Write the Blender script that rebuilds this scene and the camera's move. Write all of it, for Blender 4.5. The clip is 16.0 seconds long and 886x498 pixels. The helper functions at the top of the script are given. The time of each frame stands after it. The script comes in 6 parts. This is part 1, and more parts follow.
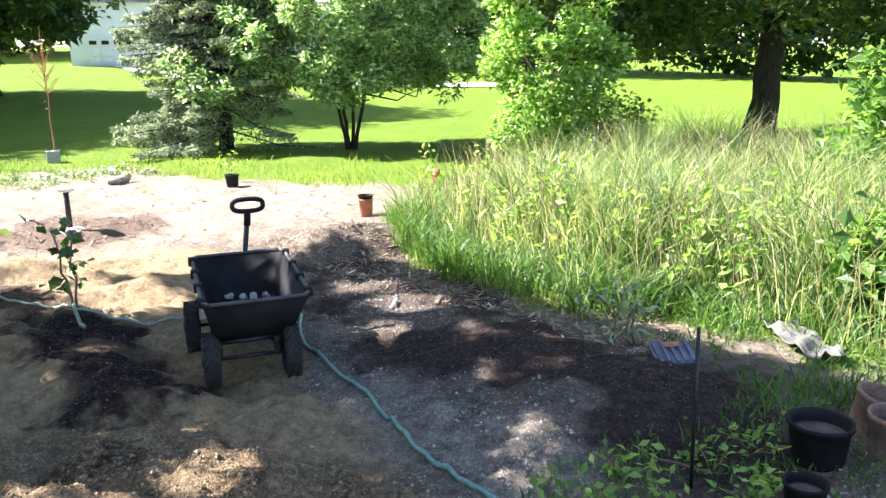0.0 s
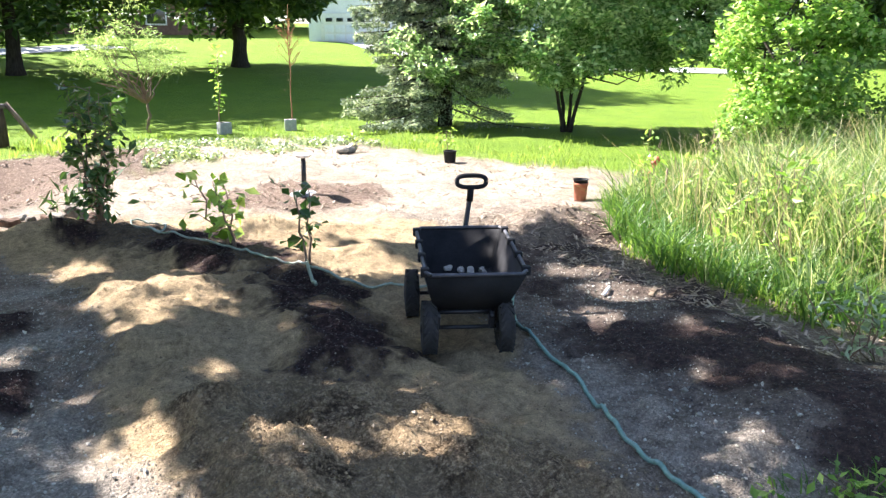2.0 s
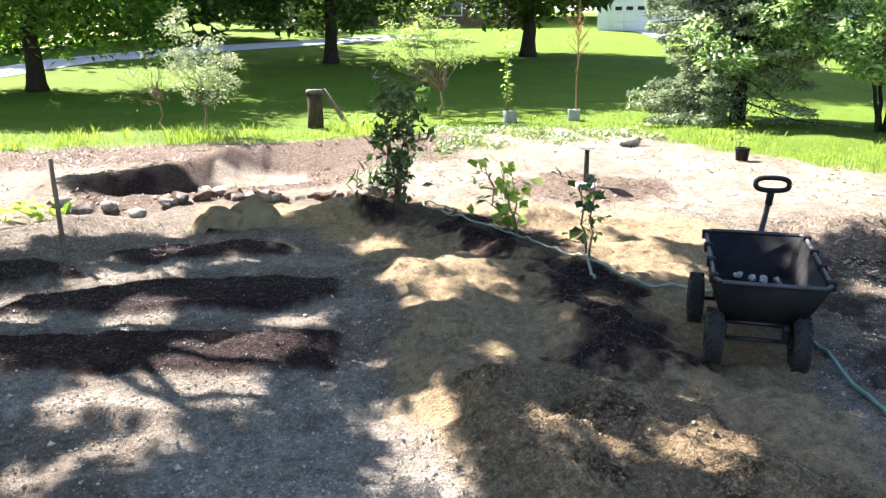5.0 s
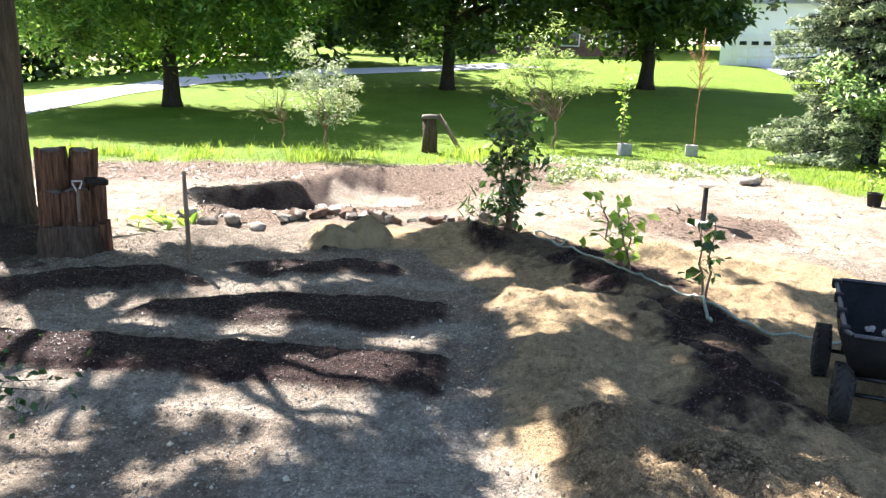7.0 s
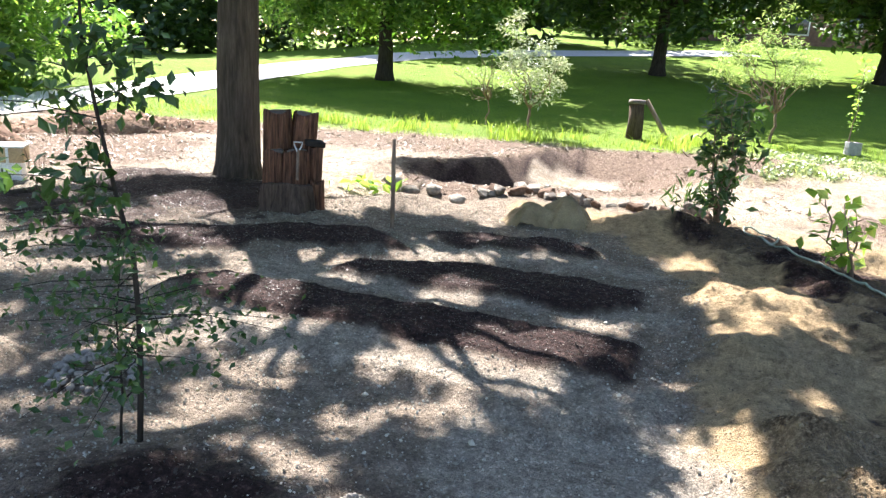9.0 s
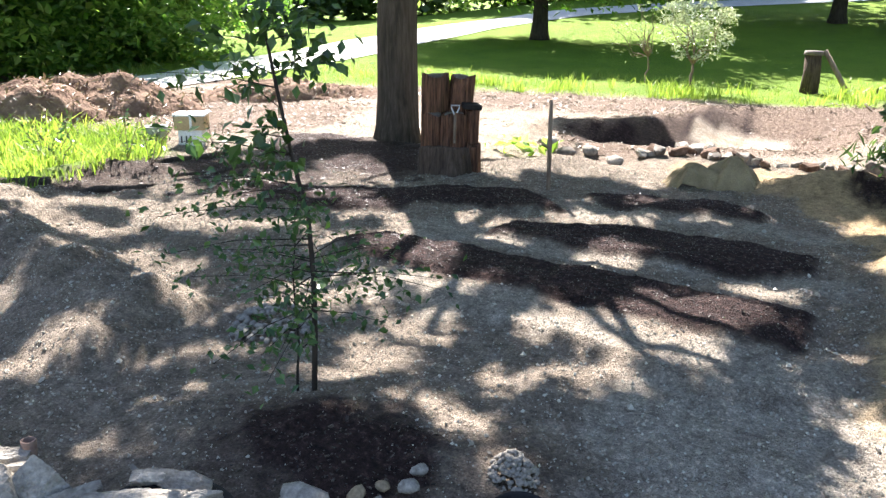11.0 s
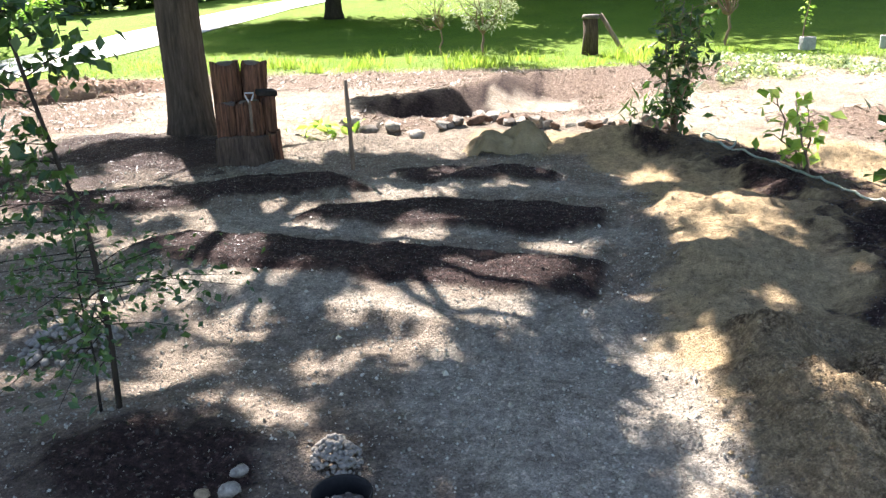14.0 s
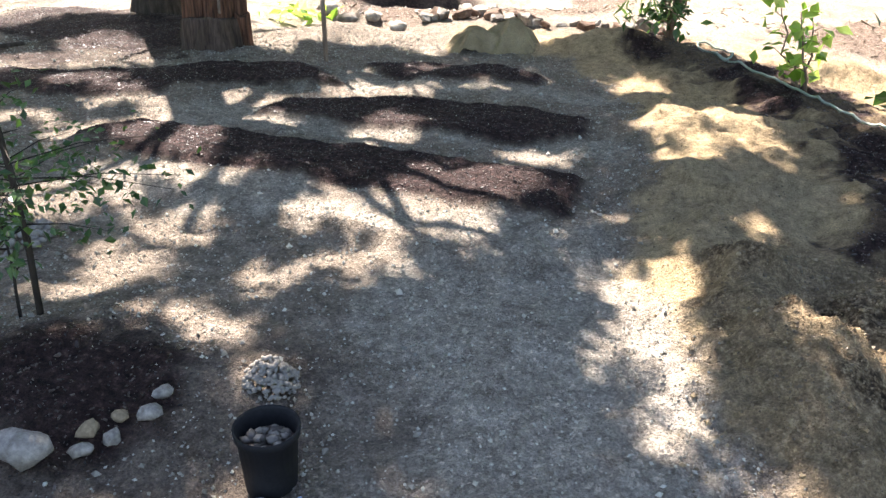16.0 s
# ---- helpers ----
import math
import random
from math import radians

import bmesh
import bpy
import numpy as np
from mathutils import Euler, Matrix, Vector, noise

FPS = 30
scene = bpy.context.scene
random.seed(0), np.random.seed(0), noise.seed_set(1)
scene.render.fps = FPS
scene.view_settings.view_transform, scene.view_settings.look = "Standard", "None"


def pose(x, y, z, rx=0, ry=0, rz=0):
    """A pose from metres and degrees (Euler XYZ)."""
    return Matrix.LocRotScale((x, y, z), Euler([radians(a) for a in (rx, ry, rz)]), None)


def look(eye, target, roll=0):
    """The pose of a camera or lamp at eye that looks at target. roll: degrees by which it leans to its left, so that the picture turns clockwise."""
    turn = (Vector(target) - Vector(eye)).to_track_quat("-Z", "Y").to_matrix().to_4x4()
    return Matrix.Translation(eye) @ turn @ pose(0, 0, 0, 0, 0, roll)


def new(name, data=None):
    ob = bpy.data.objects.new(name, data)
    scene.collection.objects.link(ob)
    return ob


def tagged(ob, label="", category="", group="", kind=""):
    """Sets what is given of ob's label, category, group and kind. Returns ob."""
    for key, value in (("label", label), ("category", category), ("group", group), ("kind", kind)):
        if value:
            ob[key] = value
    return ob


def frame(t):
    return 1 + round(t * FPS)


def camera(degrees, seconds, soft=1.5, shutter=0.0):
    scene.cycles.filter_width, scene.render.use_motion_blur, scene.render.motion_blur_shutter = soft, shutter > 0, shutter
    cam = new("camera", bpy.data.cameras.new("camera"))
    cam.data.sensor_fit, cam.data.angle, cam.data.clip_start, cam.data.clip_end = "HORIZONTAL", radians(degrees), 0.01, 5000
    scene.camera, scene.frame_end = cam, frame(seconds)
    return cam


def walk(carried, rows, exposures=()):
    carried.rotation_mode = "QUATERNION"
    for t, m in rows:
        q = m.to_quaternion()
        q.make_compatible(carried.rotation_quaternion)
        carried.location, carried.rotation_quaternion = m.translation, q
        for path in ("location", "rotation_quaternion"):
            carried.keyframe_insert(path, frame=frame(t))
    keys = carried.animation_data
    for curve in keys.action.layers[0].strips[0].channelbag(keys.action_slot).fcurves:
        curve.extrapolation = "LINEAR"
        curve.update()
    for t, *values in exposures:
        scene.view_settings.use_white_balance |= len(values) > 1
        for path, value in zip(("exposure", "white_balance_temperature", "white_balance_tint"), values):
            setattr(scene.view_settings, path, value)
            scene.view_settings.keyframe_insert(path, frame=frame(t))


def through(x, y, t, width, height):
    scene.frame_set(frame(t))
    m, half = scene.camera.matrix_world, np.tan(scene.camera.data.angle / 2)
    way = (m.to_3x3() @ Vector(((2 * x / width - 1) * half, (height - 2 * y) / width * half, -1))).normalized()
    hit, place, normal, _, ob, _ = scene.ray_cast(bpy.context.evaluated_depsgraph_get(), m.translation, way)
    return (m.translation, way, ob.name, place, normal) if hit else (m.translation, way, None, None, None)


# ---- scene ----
cam = camera(58.6, 16.0, soft=1.4)
PATH = [
    (0, (0.245, -0.083, 1.618), (1.559, 1.356, 1.170), -1.4),
    (0.5, (0.230, -0.075, 1.624), (1.471, 1.426, 1.170), -1.1),
    (1, (0.211, -0.056, 1.617), (1.378, 1.501, 1.156), -0.3),
    (1.5, (0.183, -0.027, 1.608), (1.232, 1.607, 1.132), 0.6),
    (2, (0.148, -0.028, 1.619), (1.046, 1.692, 1.133), 0.1),
    (2.5, (0.135, -0.015, 1.615), (0.935, 1.750, 1.120), -0.2),
    (3, (0.114, -0.010, 1.617), (0.786, 1.804, 1.108), 0.1),
    (3.5, (0.099, -0.001, 1.621), (0.643, 1.852, 1.104), 0.3),
    (4, (0.087, -0.005, 1.625), (0.502, 1.881, 1.103), 0.0),
    (4.2, (0.078, -0.007, 1.629), (0.455, 1.886, 1.108), -0.1),
    (6.3, (0.030, -0.016, 1.657), (0.136, 1.923, 1.181), 1.2),
    (6.5, (0.019, -0.003, 1.656), (0.100, 1.940, 1.190), 1.5),
    (7, (0.000, 0.000, 1.655), (0.000, 1.949, 1.205), 1.6),
    (7.5, (-0.019, 0.005, 1.655), (-0.090, 1.956, 1.219), 1.9),
    (8, (-0.033, 0.016, 1.651), (-0.185, 1.966, 1.230), 2.4),
    (8.5, (-0.054, 0.021, 1.637), (-0.302, 1.955, 1.195), 3.1),
    (9, (-0.066, 0.018, 1.602), (-0.531, 1.894, 1.091), 3.6),
    (9.5, (-0.055, 0.000, 1.601), (-0.651, 1.827, 1.047), 2.9),
    (10, (-0.058, -0.011, 1.600), (-0.766, 1.770, 1.029), 2.0),
    (10.2, (-0.065, -0.005, 1.602), (-0.806, 1.760, 1.021), 1.8),
    (12.3, (-0.131, -0.079, 1.641), (-1.001, 1.591, 0.968), 1.1),
    (12.5, (-0.141, -0.085, 1.648), (-1.027, 1.574, 0.968), 1.4),
    (13, (-0.138, -0.080, 1.647), (-1.067, 1.557, 0.970), 0.3),
    (13.5, (-0.104, -0.013, 1.606), (-0.839, 1.728, 0.950), -1.0),
    (14, (0.009, 0.007, 1.620), (-0.381, 1.851, 0.951), -1.8),
    (14.5, (0.061, 0.037, 1.607), (-0.174, 1.895, 0.906), -1.7),
    (15, (0.042, 0.144, 1.571), (-0.107, 1.986, 0.806), 2.7),
    (15.5, (0.038, 0.224, 1.549), (-0.044, 2.037, 0.709), 4.1),
    (16, (0.056, 0.294, 1.574), (-0.277, 2.045, 0.667), 1.6),
]
EXPOSURES = [(0.0, 2.48, 6200, 17), (3.5, 2.42, 6250, 17), (7.0, 2.45, 6400, 16), (12.5, 2.54, 6350, 15), (15.0, 2.48, 6600, 17), (15.5, 2.42, 6650, 17), (16.0, 2.76, 6700, 17)]   # the camera's own exposure as it pans
walk(cam, [(t, look(eye, target, roll)) for t, eye, target, roll in PATH], EXPOSURES)

# ---- light ----
SUN_TO = Vector((-0.55, 0.835, 0.0)).normalized()      # the way towards the sun, flat
SUN_UP = radians(43)
world = bpy.data.worlds.new("sky")
scene.world = world
world.use_nodes = True
wn = world.node_tree.nodes
sky = wn.new("ShaderNodeTexSky")
sky.sky_type, sky.sun_disc = "NISHITA", False
sky.sun_elevation, sky.sun_rotation = SUN_UP, math.atan2(SUN_TO.x, SUN_TO.y)
world.node_tree.links.new(sky.outputs[0], wn["Background"].inputs[0])
wn["Background"].inputs[1].default_value = 0.068
sun = new("sun", bpy.data.lights.new("sun", "SUN"))
sun.data.energy, sun.data.angle, sun.data.color = 5.0, radians(0.55), (1.0, 0.955, 0.885)
sun.matrix_world = look(SUN_TO * 40 * math.cos(SUN_UP) + Vector((0, 0, 40 * math.sin(SUN_UP))), (0, 0, 0))

# ---- mesh helpers ----
rng = np.random.default_rng(7)


def fast_mesh(name, verts, faces):
    """A mesh from arrays; all faces have the same count of corners."""
    verts, faces = np.asarray(verts, np.float32), np.asarray(faces, np.int32)
    me = bpy.data.meshes.new(name)
    me.vertices.add(len(verts))
    me.vertices.foreach_set("co", verts.ravel())
    k = faces.shape[1]
    me.loops.add(faces.size)
    me.loops.foreach_set("vertex_index", faces.ravel())
    me.polygons.add(len(faces))
    me.polygons.foreach_set("loop_start", np.arange(0, faces.size, k, dtype=np.int32))
    me.update(calc_edges=True)
    return me


def shade(me, smooth=True):
    me.polygons.foreach_set("use_smooth", np.full(len(me.polygons), smooth))
    me.update()
    return me


def part(name, data, material, parent=None, label="", smooth=True, kind=""):
    """One mesh object, from a bmesh, a mesh or (verts, faces), under its thing."""
    if isinstance(data, bmesh.types.BMesh):
        me = bpy.data.meshes.new(name)
        data.to_mesh(me)
        data.free()
    elif isinstance(data, tuple):
        if isinstance(data[1], np.ndarray):
            me = fast_mesh(name, *data)
        else:
            me = bpy.data.meshes.new(name)
            me.from_pydata([tuple(v) for v in data[0]], [], data[1])
    else:
        me = data
    shade(me, smooth)
    me.materials.clear()
    me.materials.append(material)
    ob = new(name, me)
    ob.parent = parent
    return tagged(ob, label, kind=kind)


def thing(name, x, y, z, label, category, group="", turn=0.0, kind=""):
    ob = new(name)
    ob.empty_display_size = 0.1
    ob.matrix_basis = pose(x, y, z, 0, 0, turn)
    return tagged(ob, label, category, group, kind)


def tube(points, radii, seg=8, rough=0.0, caps=True):
    """A tube along points; radii one for each point, or one for all. Quads, with fan caps as quads."""
    pts = np.asarray(points, float)
    n = len(pts)
    radii = np.full(n, radii) if np.isscalar(radii) else np.asarray(radii, float)
    d = np.gradient(pts, axis=0)
    d /= np.linalg.norm(d, axis=1)[:, None] + 1e-9
    ref = np.array([0.0, 0.0, 1.0]) if abs(d[0][2]) < 0.8 else np.array([1.0, 0.0, 0.0])
    verts = []
    u = np.cross(d[0], ref)
    for i in range(n):
        u = u - d[i] * (u @ d[i])
        u /= np.linalg.norm(u) + 1e-9
        v = np.cross(d[i], u)
        a = np.arange(seg) * 2 * np.pi / seg
        r = radii[i] * (1 + rough * rng.uniform(-1, 1, seg))
        verts.append(pts[i] + np.outer(np.cos(a) * r, u) + np.outer(np.sin(a) * r, v))
    verts = np.concatenate(verts)
    i, j = np.meshgrid(np.arange(n - 1), np.arange(seg), indexing="ij")
    k = (j + 1) % seg
    faces = np.stack([i * seg + j, i * seg + k, (i + 1) * seg + k, (i + 1) * seg + j], -1).reshape(-1, 4)
    if caps:
        verts = np.concatenate([verts, pts[:1], pts[-1:]])
        b, t = n * seg, n * seg + 1
        e = (n - 1) * seg
        cap = [(b, (q + 1) % seg, q, q) for q in range(seg)]
        s = np.arange(0, seg - 1, 2)
        low = [(b, (q + 2) % seg, q + 1, q) for q in range(0, seg, 2)]
        top = [(t, e + q, e + q + 1, e + (q + 2) % seg) for q in range(0, seg, 2)]
        faces = np.concatenate([faces, np.array(low + top)])
    return verts, faces


def joined(pieces):
    verts, faces, n = [], [], 0
    for v, f in pieces:
        verts.append(np.asarray(v))
        faces.append(np.asarray(f) + n)
        n += len(v)
    return np.concatenate(verts), np.concatenate(faces)


def moved(vf, m):
    v = np.asarray(vf[0])
    r = np.array(m.to_3x3())
    return v @ r.T + np.array(m.translation), vf[1]


def box_bm(sx, sy, sz, bevel=0.0, at=(0, 0, 0), m=None, segments=2):
    """A bevelled box, its base centre at the given place."""
    bm = bmesh.new()
    bmesh.ops.create_cube(bm, size=1.0)
    bmesh.ops.scale(bm, vec=(sx, sy, sz), verts=bm.verts)
    bmesh.ops.translate(bm, vec=(0, 0, sz / 2), verts=bm.verts)
    if bevel:
        bmesh.ops.bevel(bm, geom=bm.edges[:], offset=bevel, segments=segments, affect="EDGES", profile=0.6)
    if m is not None:
        bmesh.ops.transform(bm, matrix=m, verts=bm.verts)
    bmesh.ops.translate(bm, vec=at, verts=bm.verts)
    return bm


def lathe(profile, seg=24):
    """A turned shape from (radius, height) pairs."""
    p = np.array(profile, float)
    a = np.arange(seg) * 2 * np.pi / seg
    verts = np.stack([np.outer(p[:, 0], np.cos(a)), np.outer(p[:, 0], np.sin(a)), np.repeat(p[:, 1:2], seg, 1)], -1).reshape(-1, 3)
    i, j = np.meshgrid(np.arange(len(p) - 1), np.arange(seg), indexing="ij")
    k = (j + 1) % seg
    return verts, np.stack([i * seg + j, i * seg + k, (i + 1) * seg + k, (i + 1) * seg + j], -1).reshape(-1, 4)


def rock(rx, ry, rz, seed, rough=0.28, sub=2, flat=0.0):
    bm = bmesh.new()
    bmesh.ops.create_icosphere(bm, subdivisions=sub, radius=1.0)
    off = Vector((seed * 3.7, seed * 1.3, seed * 7.1))
    for v in bm.verts:
        n = noise.noise(v.co * 1.3 + off) * rough * 1.6 + noise.noise(v.co * 3.1 + off) * rough * 0.5
        v.co *= 1 + n
        if flat:
            v.co.z = max(min(v.co.z, flat), -flat)
        v.co = Vector((v.co.x * rx, v.co.y * ry, v.co.z * rz))
    return bm


# ---- smooth noise on arrays ----
_tab = np.random.default_rng(3).uniform(-1, 1, (256, 256))


def vnoise(x, y):
    xi, yi = np.floor(x).astype(int), np.floor(y).astype(int)
    fx, fy = x - xi, y - yi
    fx, fy = fx * fx * (3 - 2 * fx), fy * fy * (3 - 2 * fy)
    g = lambda a, b: _tab[a & 255, b & 255]
    return (g(xi, yi) * (1 - fx) + g(xi + 1, yi) * fx) * (1 - fy) + (g(xi, yi + 1) * (1 - fx) + g(xi + 1, yi + 1) * fx) * fy


def fbm(x, y, scale, octaves=4):
    out, amp = 0.0, 1.0
    for o in range(octaves):
        out = out + amp * vnoise(x / scale + 17.3 * o, y / scale - 9.1 * o)
        scale, amp = scale / 2.1, amp * 0.5
    return out / 1.6


def step(a, b, v):
    t = np.clip((v - a) / (b - a), 0, 1)
    return t * t * (3 - 2 * t)


def along(x, y, line):
    """The distance from (x, y) to a polyline, and how far along it the nearest place lies, 0 to 1."""
    best, where = np.full(np.shape(x), 1e9), np.zeros(np.shape(x))
    n = len(line) - 1
    for i in range(n):
        (ax, ay), (bx, by) = line[i][:2], line[i + 1][:2]
        dx, dy = bx - ax, by - ay
        t = np.clip(((x - ax) * dx + (y - ay) * dy) / (dx * dx + dy * dy), 0, 1)
        d = np.hypot(x - ax - t * dx, y - ay - t * dy)
        where = np.where(d < best, (i + t) / n, where)
        best = np.minimum(best, d)
    return best, where


def blob(x, y, cx, cy, rx, ry, turn=0.0):
    """Distance from the middle of an ellipse in its radii."""
    c, s = math.cos(radians(turn)), math.sin(radians(turn))
    u, v = (x - cx) * c + (y - cy) * s, -(x - cx) * s + (y - cy) * c
    return np.hypot(u / rx, v / ry)


def inside(x, y, poly):
    """Signed distance to a polygon's edge: positive inside."""
    d, _ = along(x, y, list(poly) + [poly[0]])
    odd = np.zeros(np.shape(x), bool)
    for (ax, ay), (bx, by) in zip(poly, list(poly[1:]) + [poly[0]]):
        hit = ((ay > y) != (by > y)) & (x < (bx - ax) * (y - ay) / ((by - ay) or 1e-9) + ax)
        odd ^= hit
    return np.where(odd, d, -d)


# ---- the lie of the land ----
BED_FRONT = [(-2.9, 4.15), (-2.62, 4.47), (-2.0, 4.47), (-1.3, 4.39), (-0.7, 4.36), (-0.24, 4.30), (0.04, 4.22), (0.0, 3.76), (-0.4, 3.72), (-0.65, 3.80), (-1.0, 3.84), (-1.55, 3.87), (-2.0, 3.90), (-2.3, 3.96)]
BED_MIDDLE = [(-2.1, 4.9), (-2.03, 5.25), (-1.7, 5.4), (-1.4, 5.53), (-0.87, 5.58), (-0.33, 5.49), (0.04, 5.31), (0.02, 4.95), (-0.46, 4.85), (-1.0, 4.82), (-1.45, 4.84), (-1.85, 4.85)]
BED_BACK = [(-1.86, 6.44), (-1.2, 6.62), (-0.67, 6.62), (-0.32, 6.38), (-0.36, 6.14), (-1.0, 6.10), (-1.55, 6.13)]
BED_LEFT = [(-4.7, 5.25), (-3.7, 5.6), (-2.94, 6.0), (-2.23, 6.25), (-1.79, 5.85), (-2.03, 5.68), (-2.53, 5.58), (-3.0, 5.15), (-3.6, 4.95), (-4.6, 4.85)]
BEDS = [(BED_FRONT, 0.075), (BED_MIDDLE, 0.05), (BED_BACK, 0.04), (BED_LEFT, 0.04)]   # mulched beds and their heights
LEFT_RIDGES = [  # crest lines of heaped earth, half width, height
    ([(-5.7, 3.75), (-5.1, 3.35), (-4.6, 3.14), (-4.12, 3.06), (-3.65, 2.89), (-3.15, 2.79)], 0.34, 0.21), ([(-4.75, 3.0), (-4.3, 2.86), (-3.85, 2.72), (-3.4, 2.45), (-2.95, 2.33)], 0.28, 0.13)]
TREE_BED = [(0.6, 7.6), (1.35, 6.6), (1.65, 5.7), (1.65, 4.7), (1.55, 3.75)]
RIGHT_BED = [(4.1, 5.2), (3.7, 4.1), (3.35, 3.1), (3.35, 2.2), (3.3, 1.7)]
LAWN_EDGE = [(-60, 9.5), (-14, 11.2), (-8.5, 12.4), (-6.6, 12.7), (-5.4, 12.9), (-3.8, 13.4), (-1.8, 13.4), (0.1, 13.6), (2.2, 14.9), (4.4, 14.9), (5.6, 14.0), (5.7, 11.9), (6.2, 10.8), (6.3, 10.0), (6.7, 9.2), (7.5, 8.6),
             (7.0, 7.2), (5.1, 5.7), (4.5, 4.85), (4.4, 4.0), (4.25, 3.3), (4.25, 2.85), (4.55, 2.6), (4.6, 1.6), (4.5, 0.9), (4.1, 0.2), (3.8, -0.8), (3.8, -2), (4, -60), (400, -60), (400, 400), (-400, 400), (-400, 9.5)]
LEFT_GRASS = [(-7.0, 6.8), (-6.1, 6.0), (-5.9, 4.9), (-6.0, 3.9), (-6.4, 2.4), (-9.5, 0.0), (-12.5, 3.5), (-9.4, 6.0)]
SAND_HUMPS = [  # x, y, radii, turn, height: heaped sand
    (0.80, 5.22, 0.62, 0.66, 8, 0.20), (0.72, 4.25, 0.52, 0.46, 12, 0.17), (0.66, 3.55, 0.34, 0.32, 10, 0.11), (0.72, 3.22, 0.16, 0.10, 25, 0.10), (0.86, 2.62, 0.30, 0.62, 8, 0.17), (1.30, 3.05, 0.34, 0.55, 10, 0.07), (1.55, 2.5, 0.40, 0.34, 0, 0.06),
    (-0.85, 7.25, 0.40, 0.30, 20, 0.08), (0.15, 7.45, 0.55, 0.35, 0, 0.20), (1.95, 7.0, 0.6, 0.30, 5, 0.16), (2.45, 5.75, 0.55, 0.28, -10, 0.13), (2.2, 6.3, 0.5, 0.22, 0, 0.08),
]
SOIL_HUMPS = [  # the same for heaped soil
    (1.45, 4.0, 0.40, 0.5, 0, 0.08), (3.35, 2.0, 0.7, 0.5, 20, 0.14), (3.45, 3.1, 0.6, 0.6, 0, 0.08), (4.6, 5.9, 0.75, 0.5, -20, 0.20), (3.1, 8.6, 0.9, 0.6, 0, 0.08),
    (-1.6, 2.15, 0.75, 0.55, 15, 0.10), (-5.35, 3.9, 0.85, 0.4, -35, 0.10), (-4.4, 7.4, 1.2, 0.9, 0, 0.07),
    (0.6, 12.9, 2.4, 0.5, 8, 0.16), (-2.4, 7.6, 0.5, 0.4, 0, 0.10), (-6.0, 5.0, 0.8, 0.3, 40, 0.10)]
PIT = [(-2.96, 9.3), (-2.54, 9.65), (-2.09, 10.27), (-1.73, 11.09), (-1.57, 12.05), (-1.0, 12.8), (0.3, 12.6), (0.7, 11.2), (0.3, 9.7), (-0.6, 9.2), (-1.6, 8.95), (-2.5, 8.75)]
PIT_RIM = [(-3.1, 9.3), (-2.6, 9.75), (-2.15, 10.3), (-1.8, 11.1), (-1.6, 12.0)]
FRONT_BANK = [(0.15, 3.75), (0.12, 3.36), (-0.22, 3.26), (-0.56, 3.25), (-0.88, 3.36), (-1.19, 3.47), (-1.9, 3.6), (-2.5, 3.66), (-2.6, 4.0), (0.0, 4.0)]   # the gravel bank before the first bed
COARSE_SAND = [(0.52, 3.45), (0.50, 2.9), (0.40, 2.4), (0.42, 1.2), (1.9, 1.2), (2.0, 2.3), (1.75, 3.0), (1.3, 3.5), (0.95, 3.6)]   # lumpy brown sand by the path
EDGE_BED = [(-6.2, 4.6), (-5.4, 5.4), (-4.4, 6.2), (-3.6, 6.5), (-3.3, 6.1), (-4.3, 5.4), (-5.2, 4.6), (-5.8, 4.1)]   # dark earth along the grass
DIPS = [(-2.4, 8.0, 0.8, 0.4, 20, 0.08), (1.0, 2.9, 0.2, 0.5, 0, 0.03)]


